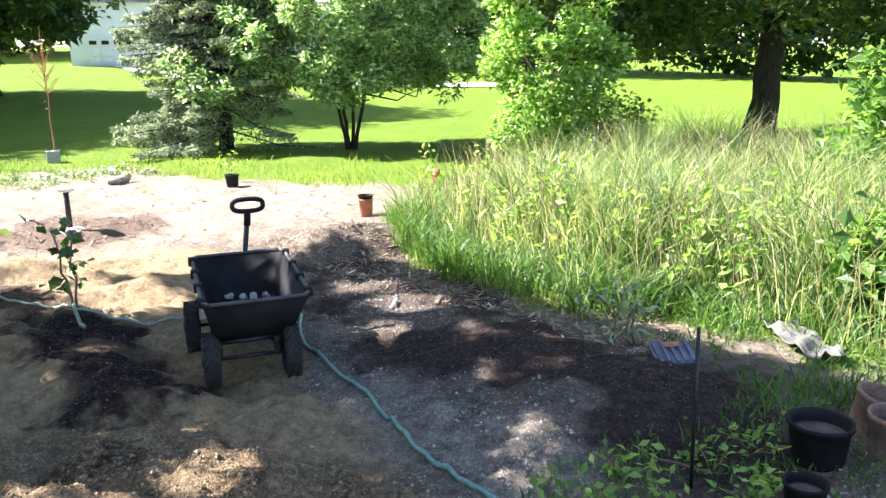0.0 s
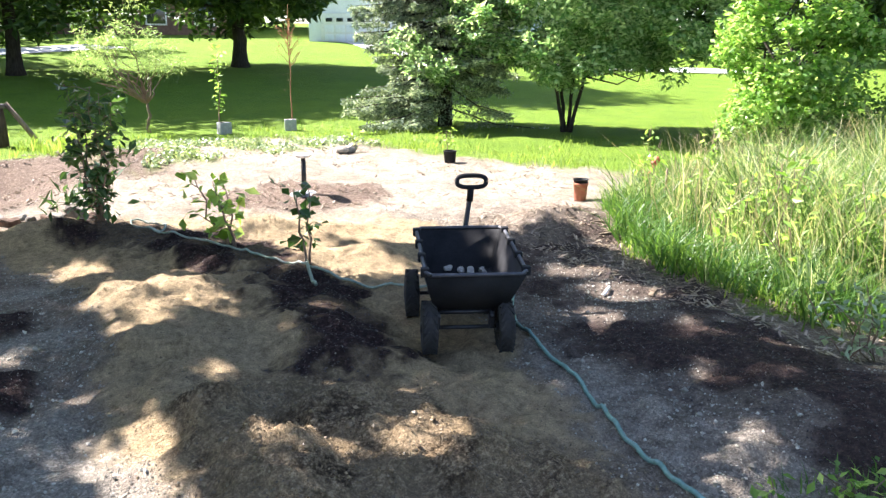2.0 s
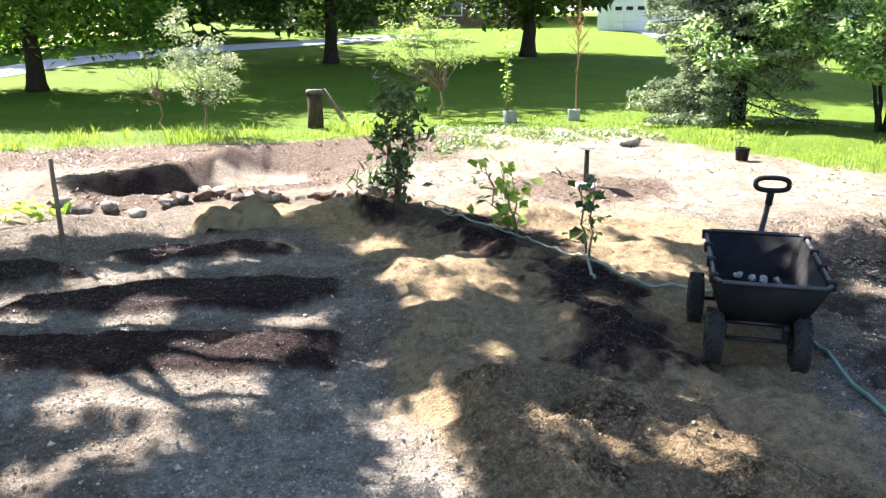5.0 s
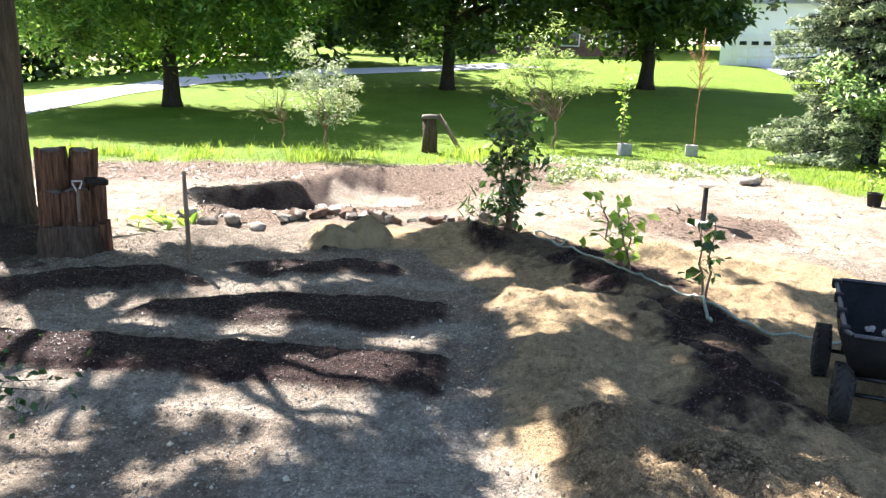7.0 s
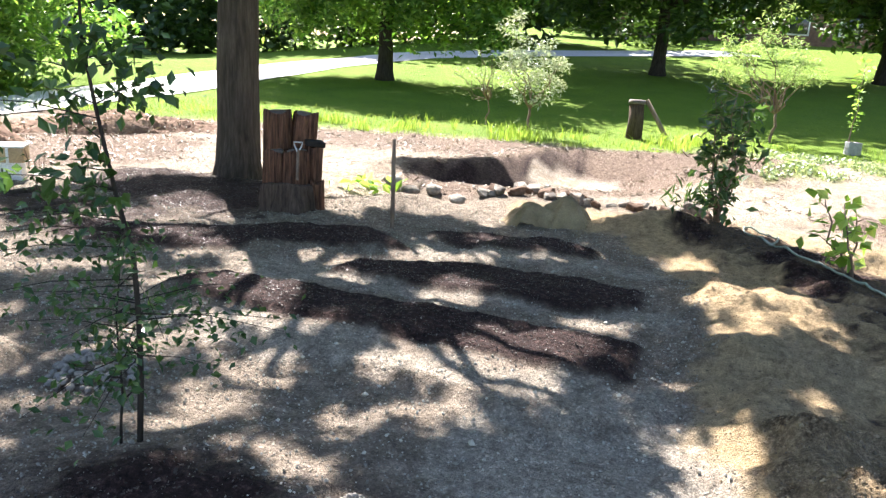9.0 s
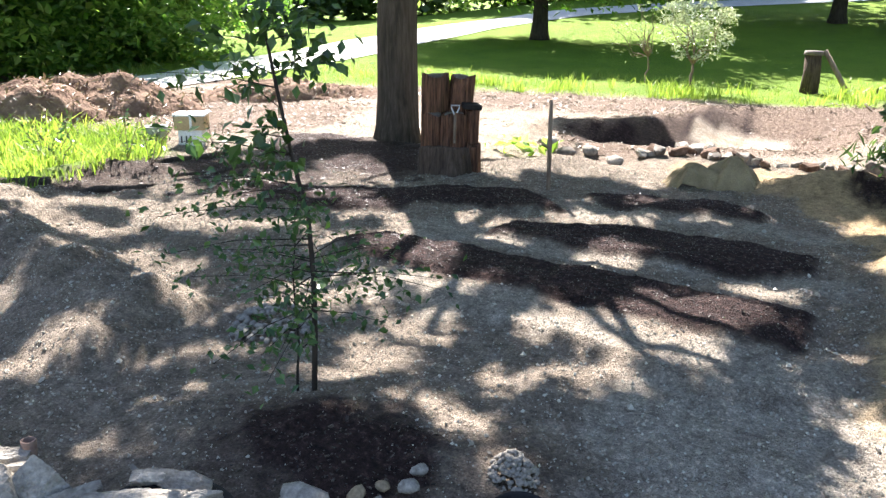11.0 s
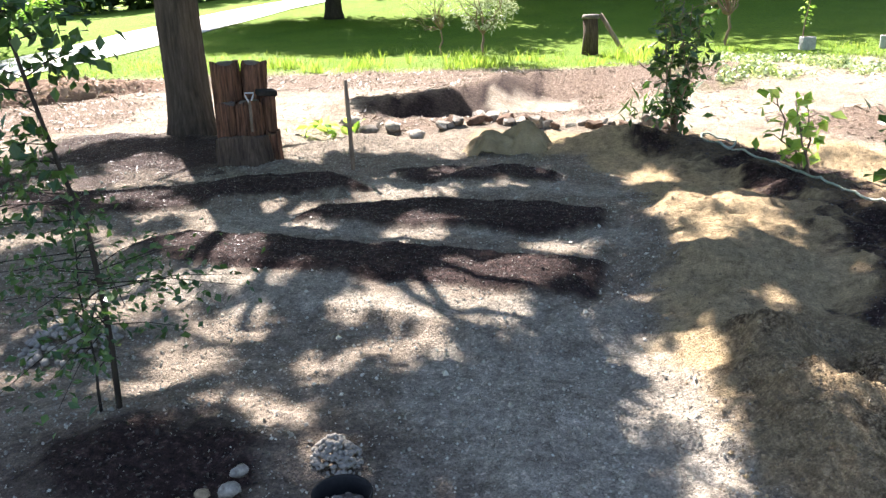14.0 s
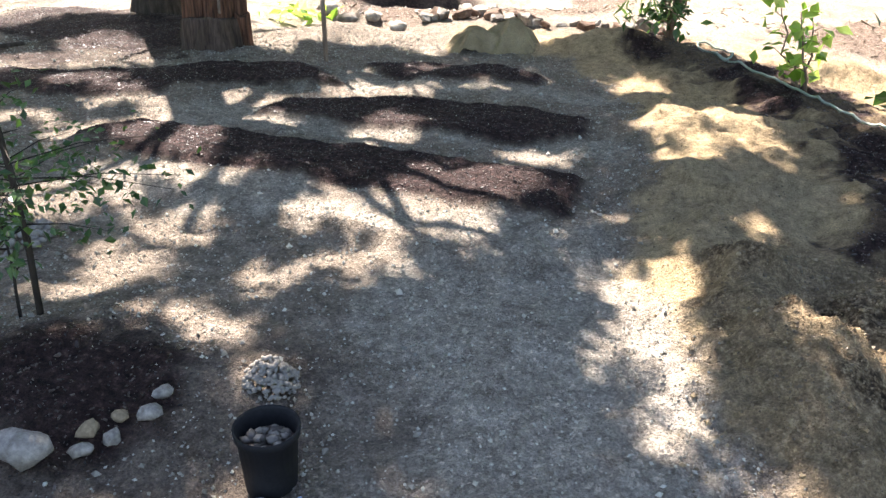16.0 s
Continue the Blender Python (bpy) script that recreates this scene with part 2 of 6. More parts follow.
def land(x, y):
    """Height of the ground."""
    x, y = np.asarray(x, float), np.asarray(y, float)
    far = np.maximum(y - 16.0, 0.0)
    z = 0.075 * (np.sqrt(far * far + 9.0) - 3.0) * step(-26, -8, x) * np.clip(60 / np.maximum(far, 60), 0, 1)
    near = 1 - step(9, 14, np.hypot(x, y - 5))
    z = z + near * (0.035 * fbm(x, y, 0.9) + 0.024 * fbm(x + 40, y, 0.20, 4) + 0.008 * fbm(x, y + 60, 0.07, 2)) + 0.03 * fbm(x, y, 3.0) * step(6, 12, np.hypot(x, y))
    z = z + near * (0.030 * fbm(x * 0.8 + 30, y * 2.0 + 0.6 * x, 0.30, 3) + 0.032 * fbm(x + 70, y, 0.09, 2)) * step(0.1, 0.5, x) * (1 - step(2.6, 3.4, x))
    z = z + near * 0.045 * (np.abs(fbm(x + 0.5 * y + 12, y * 1.6 - 4, 0.42, 3)) - 0.2) * step(0.2, 0.6, x) * (1 - step(1.3, 3.2, x)) * step(2.2, 3.2, y)
    wob = 0.16 * fbm(x + 9, y + 5, 0.5, 3)
    z = z + 0.05 * fbm(x + 50, y * 1.5, 0.55, 4) * step(6.2, 7.2, y) * (1 - step(13, 15, y)) * step(0.8, 1.6, x) * (1 - step(7, 9, x))
    raised = 0.05 * step(-0.10, 0.02, inside(x, y, FRONT_BANK) + 0.2 * wob)
    for poly, high in BEDS:
        raised = np.maximum(raised, high * step(-0.04, 0.07, inside(x, y, poly) + 0.2 * wob))
    z = z + raised
    for line, half, high in LEFT_RIDGES:
        d, _ = along(x, y, line)
        d = np.maximum(1 - np.sqrt(d * d + 0.004) / half * (1 + 0.7 * wob), 0)
        z = z + high * d ** 0.85 * (1 + 0.10 * np.sin(x * 21 + y * 6 + 6 * wob))
    d, _ = along(x, y, TREE_BED)
    z = z + 0.07 * (1 - step(0.15, 0.5, d))
    for cx, cy, rx, ry, turn, high in SAND_HUMPS + SOIL_HUMPS:
        b = blob(x, y, cx, cy, rx, ry, turn) * (1 + wob)
        z = z + high * np.exp(-1.6 * b * b) * (1 + 0.25 * fbm(x + cx, y, 0.25, 3))
    for cx, cy, rx, ry, turn, deep in DIPS:
        b = blob(x, y, cx, cy, rx, ry, turn)
        z = z - deep * np.exp(-1.3 * b ** 4)
    z = z - 0.25 * step(0.0, 0.85, inside(x, y, PIT) + 0.4 * wob)
    d, _ = along(x, y, PIT_RIM)
    z = z + 0.12 * (1 - step(0.04, 0.75, d)) * (1 - step(0.0, 0.45, inside(x, y, PIT)))
    coarse = step(0.0, 0.25, inside(x, y, COARSE_SAND) + 0.6 * wob)
    return z + coarse * (0.034 * fbm(x + 21, y + 3, 0.10, 3) + 0.04 * np.abs(fbm(x, y + 33, 0.22, 3)))


def on(x, y):
    return float(land(x, y))


def cover(x, y):
    """How much mulch, sand, pale dry earth, lawn and dry bark lie at a place."""
    e = 0.12 * fbm(x, y, 0.30, 4) + 0.06 * fbm(x, y, 0.06, 2)
    mulch = np.zeros(np.shape(x))
    for poly, _ in BEDS:
        mulch = np.maximum(mulch, step(-0.05, 0.05, inside(x, y, poly) + 0.4 * e))
    worn = 0.72 + 0.28 * step(-0.2, 0.1, fbm(x + 17, y + 9, 0.3, 4))
    off, f = along(x, y, TREE_BED)
    slim = 0.07 * (1 - np.abs(step(0.0, 1.0, f) * 2 - 1.1)) * (f < 0.95)
    mulch = np.maximum(mulch, (1 - step(0.26, 0.48, off + slim + 2.6 * e)) * worn)
    mulch = np.maximum(mulch, 0.9 * (1 - step(0.45, 0.95, along(x, y, RIGHT_BED)[0] + 2.5 * e)) * (0.45 + 0.55 * step(-0.3, 0.0, fbm(x + 11, y + 2, 0.45, 4))))
    mulch = np.maximum(mulch, (1 - step(0.55, 1.2, blob(x, y, -1.51, 2.0, 0.5, 0.43, 15) + 3.4 * e)) * worn)
    mulch = np.maximum(mulch, 0.36 * (1 - step(0.7, 1.1, blob(x, y, -1.0, 1.95, 0.75, 0.55, 10) + 2.5 * e)))
    mulch = np.maximum(mulch, 0.95 * (1 - step(0.7, 1.1, blob(x, y, -4.5, 6.95, 1.4, 0.85, -20) + 2 * e)))
    mulch = np.maximum(mulch, 0.8 * (1 - step(0.7, 1.1, blob(x, y, -5.9, 5.2, 1.6, 0.55, 45) + 2 * e)))
    mulch = np.maximum(mulch, 0.85 * step(-0.1, 0.15, inside(x, y, EDGE_BED) + 3 * e) * (0.5 + 0.5 * step(-0.2, 0.1, fbm(x + 7, y - 3, 0.4, 3))))
    # The pit's bank: dark bark, plus its streaky shade painted in as mulch.
    bank_bark_shade = step(0.0, 0.1, inside(x, y, PIT)) * (1 - step(0.65, 0.95, along(x, y, PIT_RIM)[0] + 2 * e))
    mulch = np.maximum(mulch, bank_bark_shade * (0.7 + 0.3 * step(-0.1, 0.2, fbm(x * 2.2 + y, y * 0.4, 0.35, 3))))
    sand = 1 - step(-0.12, 0.12, -inside(x, y, [(0.30, 6.0), (0.35, 4.6), (0.25, 3.6), (0.55, 2.6), (0.9, 1.3), (2.0, 1.2), (2.1, 2.4), (2.5, 3.6), (2.8, 5.0), (3.6, 6.3), (3.2, 7.4), (1.6, 8.2), (-1.4, 8.1), (-1.2, 7.3), (-0.2, 7.0)]) + 1.5 * e)
    lawn = step(-0.12, 0.25, np.maximum(inside(x, y, LAWN_EDGE), inside(x, y, LEFT_GRASS)) + 3.0 * e)
    pale = step(-0.15, 0.35, inside(x, y, [(-8.5, 7.0), (-5.2, 6.5), (-3.8, 7.3), (-2.6, 7.4), (-2.4, 8.3), (-1.5, 8.6), (0.6, 8.3), (1.8, 7.5), (3.0, 7.0), (4.0, 6.9), (5.6, 6.4), (7.8, 8.3), (6, 12), (5.5, 14.6), (3.6, 16.2), (-0.9, 14.2), (-6, 13.3), (-12, 11.8)]) + 3 * e)
    pale = pale * (1 - lawn) * (0.55 + 0.45 * step(-0.25, 0.15, fbm(x + 3, y - 8, 1.1)))
    bark = step(10.6, 11.3, y + 3 * e) * (1 - step(1.6, 2.4, x + 3 * e)) + (1 - step(0.9, 1.15, blob(x, y, -1.3, 9.9, 1.9, 1.25, 35) + 2 * e))
    bark = np.maximum(bark, 1 - step(0.8, 1.1, blob(x, y, 2.9, 8.7, 1.1, 0.9, 0) + 2 * e))
    bark = np.maximum(bark, 1 - step(0.9, 1.1, blob(x, y, -8.6, 8.2, 3.2, 2.2, 30) + e))
    bark = np.clip(bark, 0, 1) * (1 - lawn) * step(0.9, 1.05, blob(x, y, -0.95, 10.9, 0.66, 0.95, -15) + e)
    weeds = 0.85 * step(-0.1, 0.3, fbm(x, y, 0.45) + 0.3 * step(12, 14.5, y) - 0.12) * step(10.3, 12.0, y - 0.35 * x + 1.5 * e) * step(0.5, 2.0, x) * (1 - lawn)
    pond = 1 - step(0.9, 1.02, blob(x, y, -0.95, 10.9, 0.66, 0.95, -15) + e)
    pale, mulch = np.maximum(pale, pond), mulch * (1 - pond)
    gravel = 1 - step(-0.1, 0.25, -inside(x, y, [(-0.4, 1.0), (0.55, 1.0), (0.5, 2.6), (0.3, 3.3), (-0.35, 3.35), (-0.7, 3.0), (-0.5, 2.4)]) + 2.5 * e)
    gravel = np.maximum(gravel, 0.8 * (1 - step(-0.1, 0.3, -inside(x, y, [(2.2, 1.2), (2.9, 1.6), (2.95, 2.6), (2.6, 3.3), (2.3, 2.6)]) + 2.5 * e)))
    for line in ([(0.1, 3.5), (-0.5, 3.48), (-1.1, 3.6), (-2.5, 3.75)], [(0.2, 4.8), (-1.2, 4.85), (-2.4, 4.85)], [(0.0, 5.95), (-1.0, 6.0), (-1.9, 5.9)]):
        gravel = np.maximum(gravel, 0.75 * (1 - step(0.1, 0.3, along(x, y, line)[0] + 2 * e)))
    coarse = step(-0.08, 0.10, inside(x, y, COARSE_SAND) + 2 * e) * (0.6 + 0.4 * step(-0.15, 0.2, fbm(x + 5, y + 8, 0.25, 3)))
    return mulch * (1 - lawn), sand, pale, lawn, bark, weeds, gravel * (1 - mulch), coarse


# ---- materials ----
def node_mat(name):
    m = bpy.data.materials.new(name)
    m.use_nodes = True
    nt = m.node_tree
    return m, nt, nt.nodes["Principled BSDF"]


def add(nt, kind, **given):
    n = nt.nodes.new(kind)
    for k, v in given.items():
        if k in n.inputs:
            n.inputs[k].default_value = v
    return n


def coords(nt, local=True):
    n = nt.nodes.new("ShaderNodeTexCoord") if local else nt.nodes.new("ShaderNodeNewGeometry")
    return n.outputs["Object" if local else "Position"]


def noise_node(nt, scale, detail=6, rough=0.6, local=True, stretch=None):
    n = add(nt, "ShaderNodeTexNoise", Scale=scale, Detail=detail, Roughness=rough)
    src = coords(nt, local)
    if stretch:
        mp = nt.nodes.new("ShaderNodeMapping")
        mp.inputs["Scale"].default_value = stretch
        nt.links.new(src, mp.inputs[0])
        src = mp.outputs[0]
    nt.links.new(src, n.inputs["Vector"])
    return n


def ramp(nt, src, stops):
    r = nt.nodes.new("ShaderNodeValToRGB")
    while len(r.color_ramp.elements) < len(stops):
        r.color_ramp.elements.new(0.5)
    for el, (p, c) in zip(r.color_ramp.elements, stops):
        el.position, el.color = p, (*c, 1)
    nt.links.new(src, r.inputs[0])
    return r.outputs[0]


def mixed(nt, fac, a, b, blend="MIX"):
    n = nt.nodes.new("ShaderNodeMix")
    n.data_type, n.blend_type = "RGBA", blend
    for sock, v in ((n.inputs[0], fac), (n.inputs[6], a), (n.inputs[7], b)):
        if isinstance(v, bpy.types.NodeSocket):
            nt.links.new(v, sock)
        else:
            sock.default_value = v if not isinstance(v, tuple) else (*v, 1)
    return n.outputs[2]


def bumped(nt, bsdf, src, strength, distance):
    b = add(nt, "ShaderNodeBump", Strength=strength, Distance=distance)
    nt.links.new(src, b.inputs["Height"])
    nt.links.new(b.outputs[0], bsdf.inputs["Normal"])


def plain(name, c1, c2, scale=6.0, rough=0.7, metal=0.0, bump=0.2, dist=0.004, fine=60.0, stretch=None, spec=0.5):
    """A surface whose colour wanders between two tones at two scales, with fine relief."""
    m, nt, b = node_mat(name)
    big, small = noise_node(nt, scale, stretch=stretch), noise_node(nt, fine, 4, stretch=stretch)
    col = ramp(nt, big.outputs[0], [(0.32, c1), (0.68, c2)])
    tone = ramp(nt, small.outputs[0], [(0.3, (0.72, 0.72, 0.72)), (0.7, (1.15, 1.15, 1.15))])
    nt.links.new(mixed(nt, 1.0, col, tone, "MULTIPLY"), b.inputs["Base Color"])
    b.inputs["Roughness"].default_value, b.inputs["Metallic"].default_value = rough, metal
    b.inputs["Specular IOR Level"].default_value = spec
    bumped(nt, b, small.outputs[0], bump, dist)
    return m


def leaf_mat(name, c1, c2, c3, through=0.45, gloss=0.35):
    """Leaves: each one its own tone; light passes through them."""
    m, nt, b = node_mat(name)
    geo = nt.nodes.new("ShaderNodeNewGeometry")
    col = ramp(nt, geo.outputs["Random Per Island"], [(0.0, c1), (0.5, c2), (1.0, c3)])
    big = noise_node(nt, 0.9, 3, local=True)
    tone = ramp(nt, big.outputs[0], [(0.3, (0.75, 0.8, 0.75)), (0.7, (1.2, 1.15, 1.0))])
    col = mixed(nt, 1.0, col, tone, "MULTIPLY")
    nt.links.new(col, b.inputs["Base Color"])
    b.inputs["Roughness"].default_value = gloss + 0.1
    tr = nt.nodes.new("ShaderNodeBsdfTranslucent")
    nt.links.new(mixed(nt, 1.0, col, (1.55, 1.5, 0.95), "MULTIPLY"), tr.inputs[0])
    mx = nt.nodes.new("ShaderNodeMixShader")
    mx.inputs[0].default_value = through
    nt.links.new(b.outputs[0], mx.inputs[1])
    nt.links.new(tr.outputs[0], mx.inputs[2])
    nt.links.new(mx.outputs[0], nt.nodes["Material Output"].inputs[0])
    return m


def ground_mat():
    m, nt, b = node_mat("earth")
    pos = coords(nt, False)

    def nz(scale, detail=5, rough=0.65):
        n = add(nt, "ShaderNodeTexNoise", Scale=scale, Detail=detail, Roughness=rough)
        nt.links.new(pos, n.inputs["Vector"])
        return n.outputs[0]

    def mask(name):
        a = nt.nodes.new("ShaderNodeAttribute")
        a.attribute_name = name
        return a.outputs["Fac"]

    vor = add(nt, "ShaderNodeTexVoronoi", Scale=80.0)
    nt.links.new(pos, vor.inputs["Vector"])
    big, mid, fine, grit = nz(0.9), nz(6.0), nz(34.0), nz(120.0, 3)
    soil = ramp(nt, mid, [(0.25, (0.185, 0.15, 0.113)), (0.55, (0.305, 0.25, 0.192)), (0.8, (0.47, 0.395, 0.315))])
    specks = ramp(nt, vor.outputs["Color"], [(0.2, (0.62, 0.61, 0.60)), (0.7, (1.0, 1.0, 1.0)), (0.95, (1.7, 1.67, 1.62))])
    soil = mixed(nt, 0.55, soil, specks, "MULTIPLY")
    grav = ramp(nt, mid, [(0.25, (0.29, 0.248, 0.197)), (0.55, (0.46, 0.405, 0.328)), (0.8, (0.62, 0.555, 0.465))])
    soil = mixed(nt, mask("gravel"), soil, mixed(nt, 0.7, grav, specks, "MULTIPLY"))
    sandc = ramp(nt, fine, [(0.25, (0.30, 0.21, 0.115)), (0.55, (0.52, 0.375, 0.20)), (0.8, (0.68, 0.53, 0.31))])
    sandc = mixed(nt, 0.5, sandc, ramp(nt, big, [(0.3, (0.42, 0.335, 0.225)), (0.7, (0.58, 0.43, 0.24))]))
    sandc = mixed(nt, ramp(nt, mid, [(0.45, (0.0, 0.0, 0.0)), (0.64, (0.5, 0.5, 0.5))]), sandc, (0.26, 0.19, 0.11))
    peat = ramp(nt, nz(48.0, 4, 0.7), [(0.38, (0.075, 0.052, 0.030)), (0.51, (0.225, 0.158, 0.092)), (0.64, (0.48, 0.365, 0.225))])
    peat = mixed(nt, 1.0, peat, ramp(nt, nz(9.0, 5, 0.75), [(0.38, (0.5, 0.48, 0.45)), (0.52, (1.0, 1.0, 1.0)), (0.66, (1.35, 1.35, 1.35))]), "MULTIPLY")
    sandc = mixed(nt, mask("coarse"), sandc, peat)
    mul = ramp(nt, fine, [(0.30, (0.012, 0.0075, 0.007)), (0.56, (0.05, 0.029, 0.025)), (0.78, (0.17, 0.105, 0.09))])
    palec = ramp(nt, fine, [(0.25, (0.34, 0.28, 0.21)), (0.6, (0.52, 0.45, 0.36)), (0.85, (0.66, 0.60, 0.51))])
    palec = mixed(nt, ramp(nt, nz(2.6, 5, 0.7), [(0.46, (0.0, 0.0, 0.0)), (0.66, (0.75, 0.75, 0.75))]), palec, (0.30, 0.215, 0.14))
    barkc = ramp(nt, fine, [(0.25, (0.11, 0.075, 0.055)), (0.55, (0.24, 0.175, 0.13)), (0.8, (0.42, 0.33, 0.26))])
    lawnc = ramp(nt, fine, [(0.2, (0.09, 0.165, 0.016)), (0.6, (0.19, 0.305, 0.032)), (0.9, (0.28, 0.37, 0.06))])
    lawnc = mixed(nt, 1.0, lawnc, ramp(nt, big, [(0.3, (0.8, 0.85, 0.8)), (0.7, (1.15, 1.1, 1.0))]), "MULTIPLY")
    col = mixed(nt, mask("sand"), soil, sandc)
    col = mixed(nt, mask("pale"), col, palec)
    col = mixed(nt, mask("bark"), col, barkc)
    col = mixed(nt, mask("mulch"), col, mul)
    col = mixed(nt, mask("weeds"), col, lawnc)
    col = mixed(nt, mask("lawn"), col, lawnc)
    col = mixed(nt, 1.0, col, ramp(nt, grit, [(0.28, (0.6, 0.6, 0.6)), (0.72, (1.32, 1.32, 1.32))]), "MULTIPLY")
    col = mixed(nt, 0.85, col, ramp(nt, nz(19.0, 6, 0.75), [(0.34, (0.55, 0.54, 0.53)), (0.52, (1.0, 1.0, 1.0)), (0.70, (1.38, 1.36, 1.32))]), "MULTIPLY")
    nt.links.new(col, b.inputs["Base Color"])
    b.inputs["Roughness"].default_value, b.inputs["Specular IOR Level"].default_value = 0.95, 0.15
    h = nt.nodes.new("ShaderNodeMath")
    h.operation = "ADD"
    nt.links.new(fine, h.inputs[0])
    nt.links.new(grit, h.inputs[1])
    bumped(nt, b, h.outputs[0], 1.0, 0.035)
    return m


EARTH = ground_mat()
BARK = plain("tree_bark", (0.06, 0.048, 0.037), (0.155, 0.125, 0.097), 5, 0.95, bump=1.0, dist=0.07, fine=16, stretch=(4, 4, 0.45), spec=0.2)
BARK_DARK = plain("dark_bark", (0.025, 0.020, 0.016), (0.065, 0.054, 0.042), 6, 0.95, bump=0.8, dist=0.02, fine=20, stretch=(4, 4, 0.8), spec=0.2)
TWIG = plain("twig", (0.16, 0.11, 0.08), (0.28, 0.20, 0.14), 8, 0.9, spec=0.2)
TWIG_RED = plain("red_twig", (0.32, 0.13, 0.07), (0.42, 0.22, 0.13), 8, 0.9, spec=0.2)
LEAF_TREE = leaf_mat("tree_leaf", (0.05, 0.125, 0.024), (0.105, 0.22, 0.045), (0.22, 0.34, 0.09), 0.58)
LEAF_DARK = leaf_mat("dark_leaf", (0.025, 0.058, 0.015), (0.045, 0.09, 0.022), (0.085, 0.15, 0.032), 0.36)
LEAF_BRIGHT = leaf_mat("bright_leaf", (0.13, 0.25, 0.04), (0.24, 0.40, 0.08), (0.44, 0.57, 0.20), 0.55)
# Pale and dark leaf tones paint in the sun's highlights and the shaded gaps.
LEAF_MAPLE = leaf_mat("maple_leaf", (0.08, 0.19, 0.03), (0.20, 0.37, 0.075), (0.52, 0.64, 0.30), 0.5)
# Silvery green; the palest tone paints the gloss highlights on the leaves.
LEAF_SILVER = leaf_mat("silver_green_leaf", (0.075, 0.17, 0.065), (0.23, 0.37, 0.19), (0.64, 0.73, 0.58), 0.55, 0.15)
LEAF_WILLOW = leaf_mat("grey_leaf", (0.17, 0.235, 0.12), (0.27, 0.34, 0.20), (0.46, 0.52, 0.37), 0.22)
LEAF_AIRY = leaf_mat("pale_willow_leaf", (0.15, 0.235, 0.09), (0.25, 0.35, 0.15), (0.42, 0.51, 0.28), 0.4)
LEAF_WHITE = leaf_mat("white_leaf", (0.26, 0.32, 0.22), (0.42, 0.48, 0.37), (0.62, 0.67, 0.57), 0.15)
LEAF_SPRUCE = leaf_mat("spruce_needles", (0.06, 0.10, 0.07), (0.20, 0.26, 0.195), (0.52, 0.58, 0.50), 0.32)
# Needles of the core, darkened in colour for the shade inside the crown.
SPRUCE_SHADED = leaf_mat("shaded_inner_needles", (0.015, 0.025, 0.017), (0.03, 0.045, 0.032), (0.055, 0.075, 0.055), 0.05)
LEAF_SHRUB = leaf_mat("shrub_leaf", (0.025, 0.065, 0.02), (0.045, 0.10, 0.028), (0.085, 0.16, 0.045), 0.32, 0.25)
BLADE = leaf_mat("grass_blade", (0.03, 0.085, 0.02), (0.13, 0.22, 0.06), (0.46, 0.50, 0.30), 0.5)
# Darker blades: the shade at the tall grass's edge is put into the green.
BLADE_DEEP = leaf_mat("deep_green_blade", (0.035, 0.095, 0.018), (0.075, 0.165, 0.03), (0.16, 0.26, 0.06), 0.4)
BLADE_LAWN = leaf_mat("lawn_blade", (0.10, 0.18, 0.028), (0.18, 0.28, 0.05), (0.29, 0.36, 0.10), 0.5)
LEAF_RED = leaf_mat("dry_red_leaf", (0.30, 0.12, 0.06), (0.38, 0.18, 0.10), (0.46, 0.26, 0.16), 0.3)
STRAW = leaf_mat("dry_straw", (0.36, 0.30, 0.18), (0.46, 0.39, 0.25), (0.56, 0.48, 0.32), 0.3)
BLACK_POLY = plain("black_plastic", (0.009, 0.009, 0.010), (0.024, 0.0235, 0.024), 5, 0.65, bump=0.15, dist=0.002, fine=90, spec=0.15)
# Rim tone, a lighter grey than the tub.
RIM_POLY = plain("grey_plastic_rim", (0.035, 0.035, 0.04), (0.085, 0.085, 0.095), 9, 0.45, bump=0.1, dist=0.002)
RUBBER = plain("tyre_rubber", (0.012, 0.012, 0.013), (0.04, 0.036, 0.032), 9, 0.85, bump=0.4)
STEEL_BLACK = plain("black_steel", (0.012, 0.012, 0.013), (0.03, 0.03, 0.032), 12, 0.4, 0.3, bump=0.1)
STEEL = plain("bare_steel", (0.45, 0.45, 0.46), (0.62, 0.62, 0.62), 10, 0.4, 0.9, bump=0.1)
CLAY_DUSTY = plain("dusty_clay", (0.17, 0.10, 0.07), (0.30, 0.20, 0.145), 9, 0.9)
TERRACOTTA = plain("terracotta", (0.36, 0.12, 0.065), (0.46, 0.18, 0.10), 8, 0.8)
STONE = plain("pale_limestone", (0.17, 0.15, 0.12), (0.42, 0.385, 0.325), 9, 0.95, bump=0.6, dist=0.012, fine=70, spec=0.25)
STONE_DARK = plain("grey_fieldstone", (0.07, 0.058, 0.048), (0.26, 0.228, 0.19), 9, 0.9, bump=0.6, dist=0.01, fine=45, spec=0.25)
STONE_RUST = plain("brown_fieldstone", (0.07, 0.042, 0.028), (0.20, 0.13, 0.09), 9, 0.95, bump=0.6, dist=0.01, fine=45, spec=0.2)
CONCRETE = plain("concrete_block", (0.30, 0.30, 0.30), (0.46, 0.46, 0.45), 14, 0.9, bump=0.4, fine=90)
WOOD_OLD = plain("weathered_wood", (0.17, 0.12, 0.085), (0.34, 0.26, 0.19), 6, 0.9, bump=0.8, dist=0.012, fine=26, stretch=(5, 5, 0.7), spec=0.2)
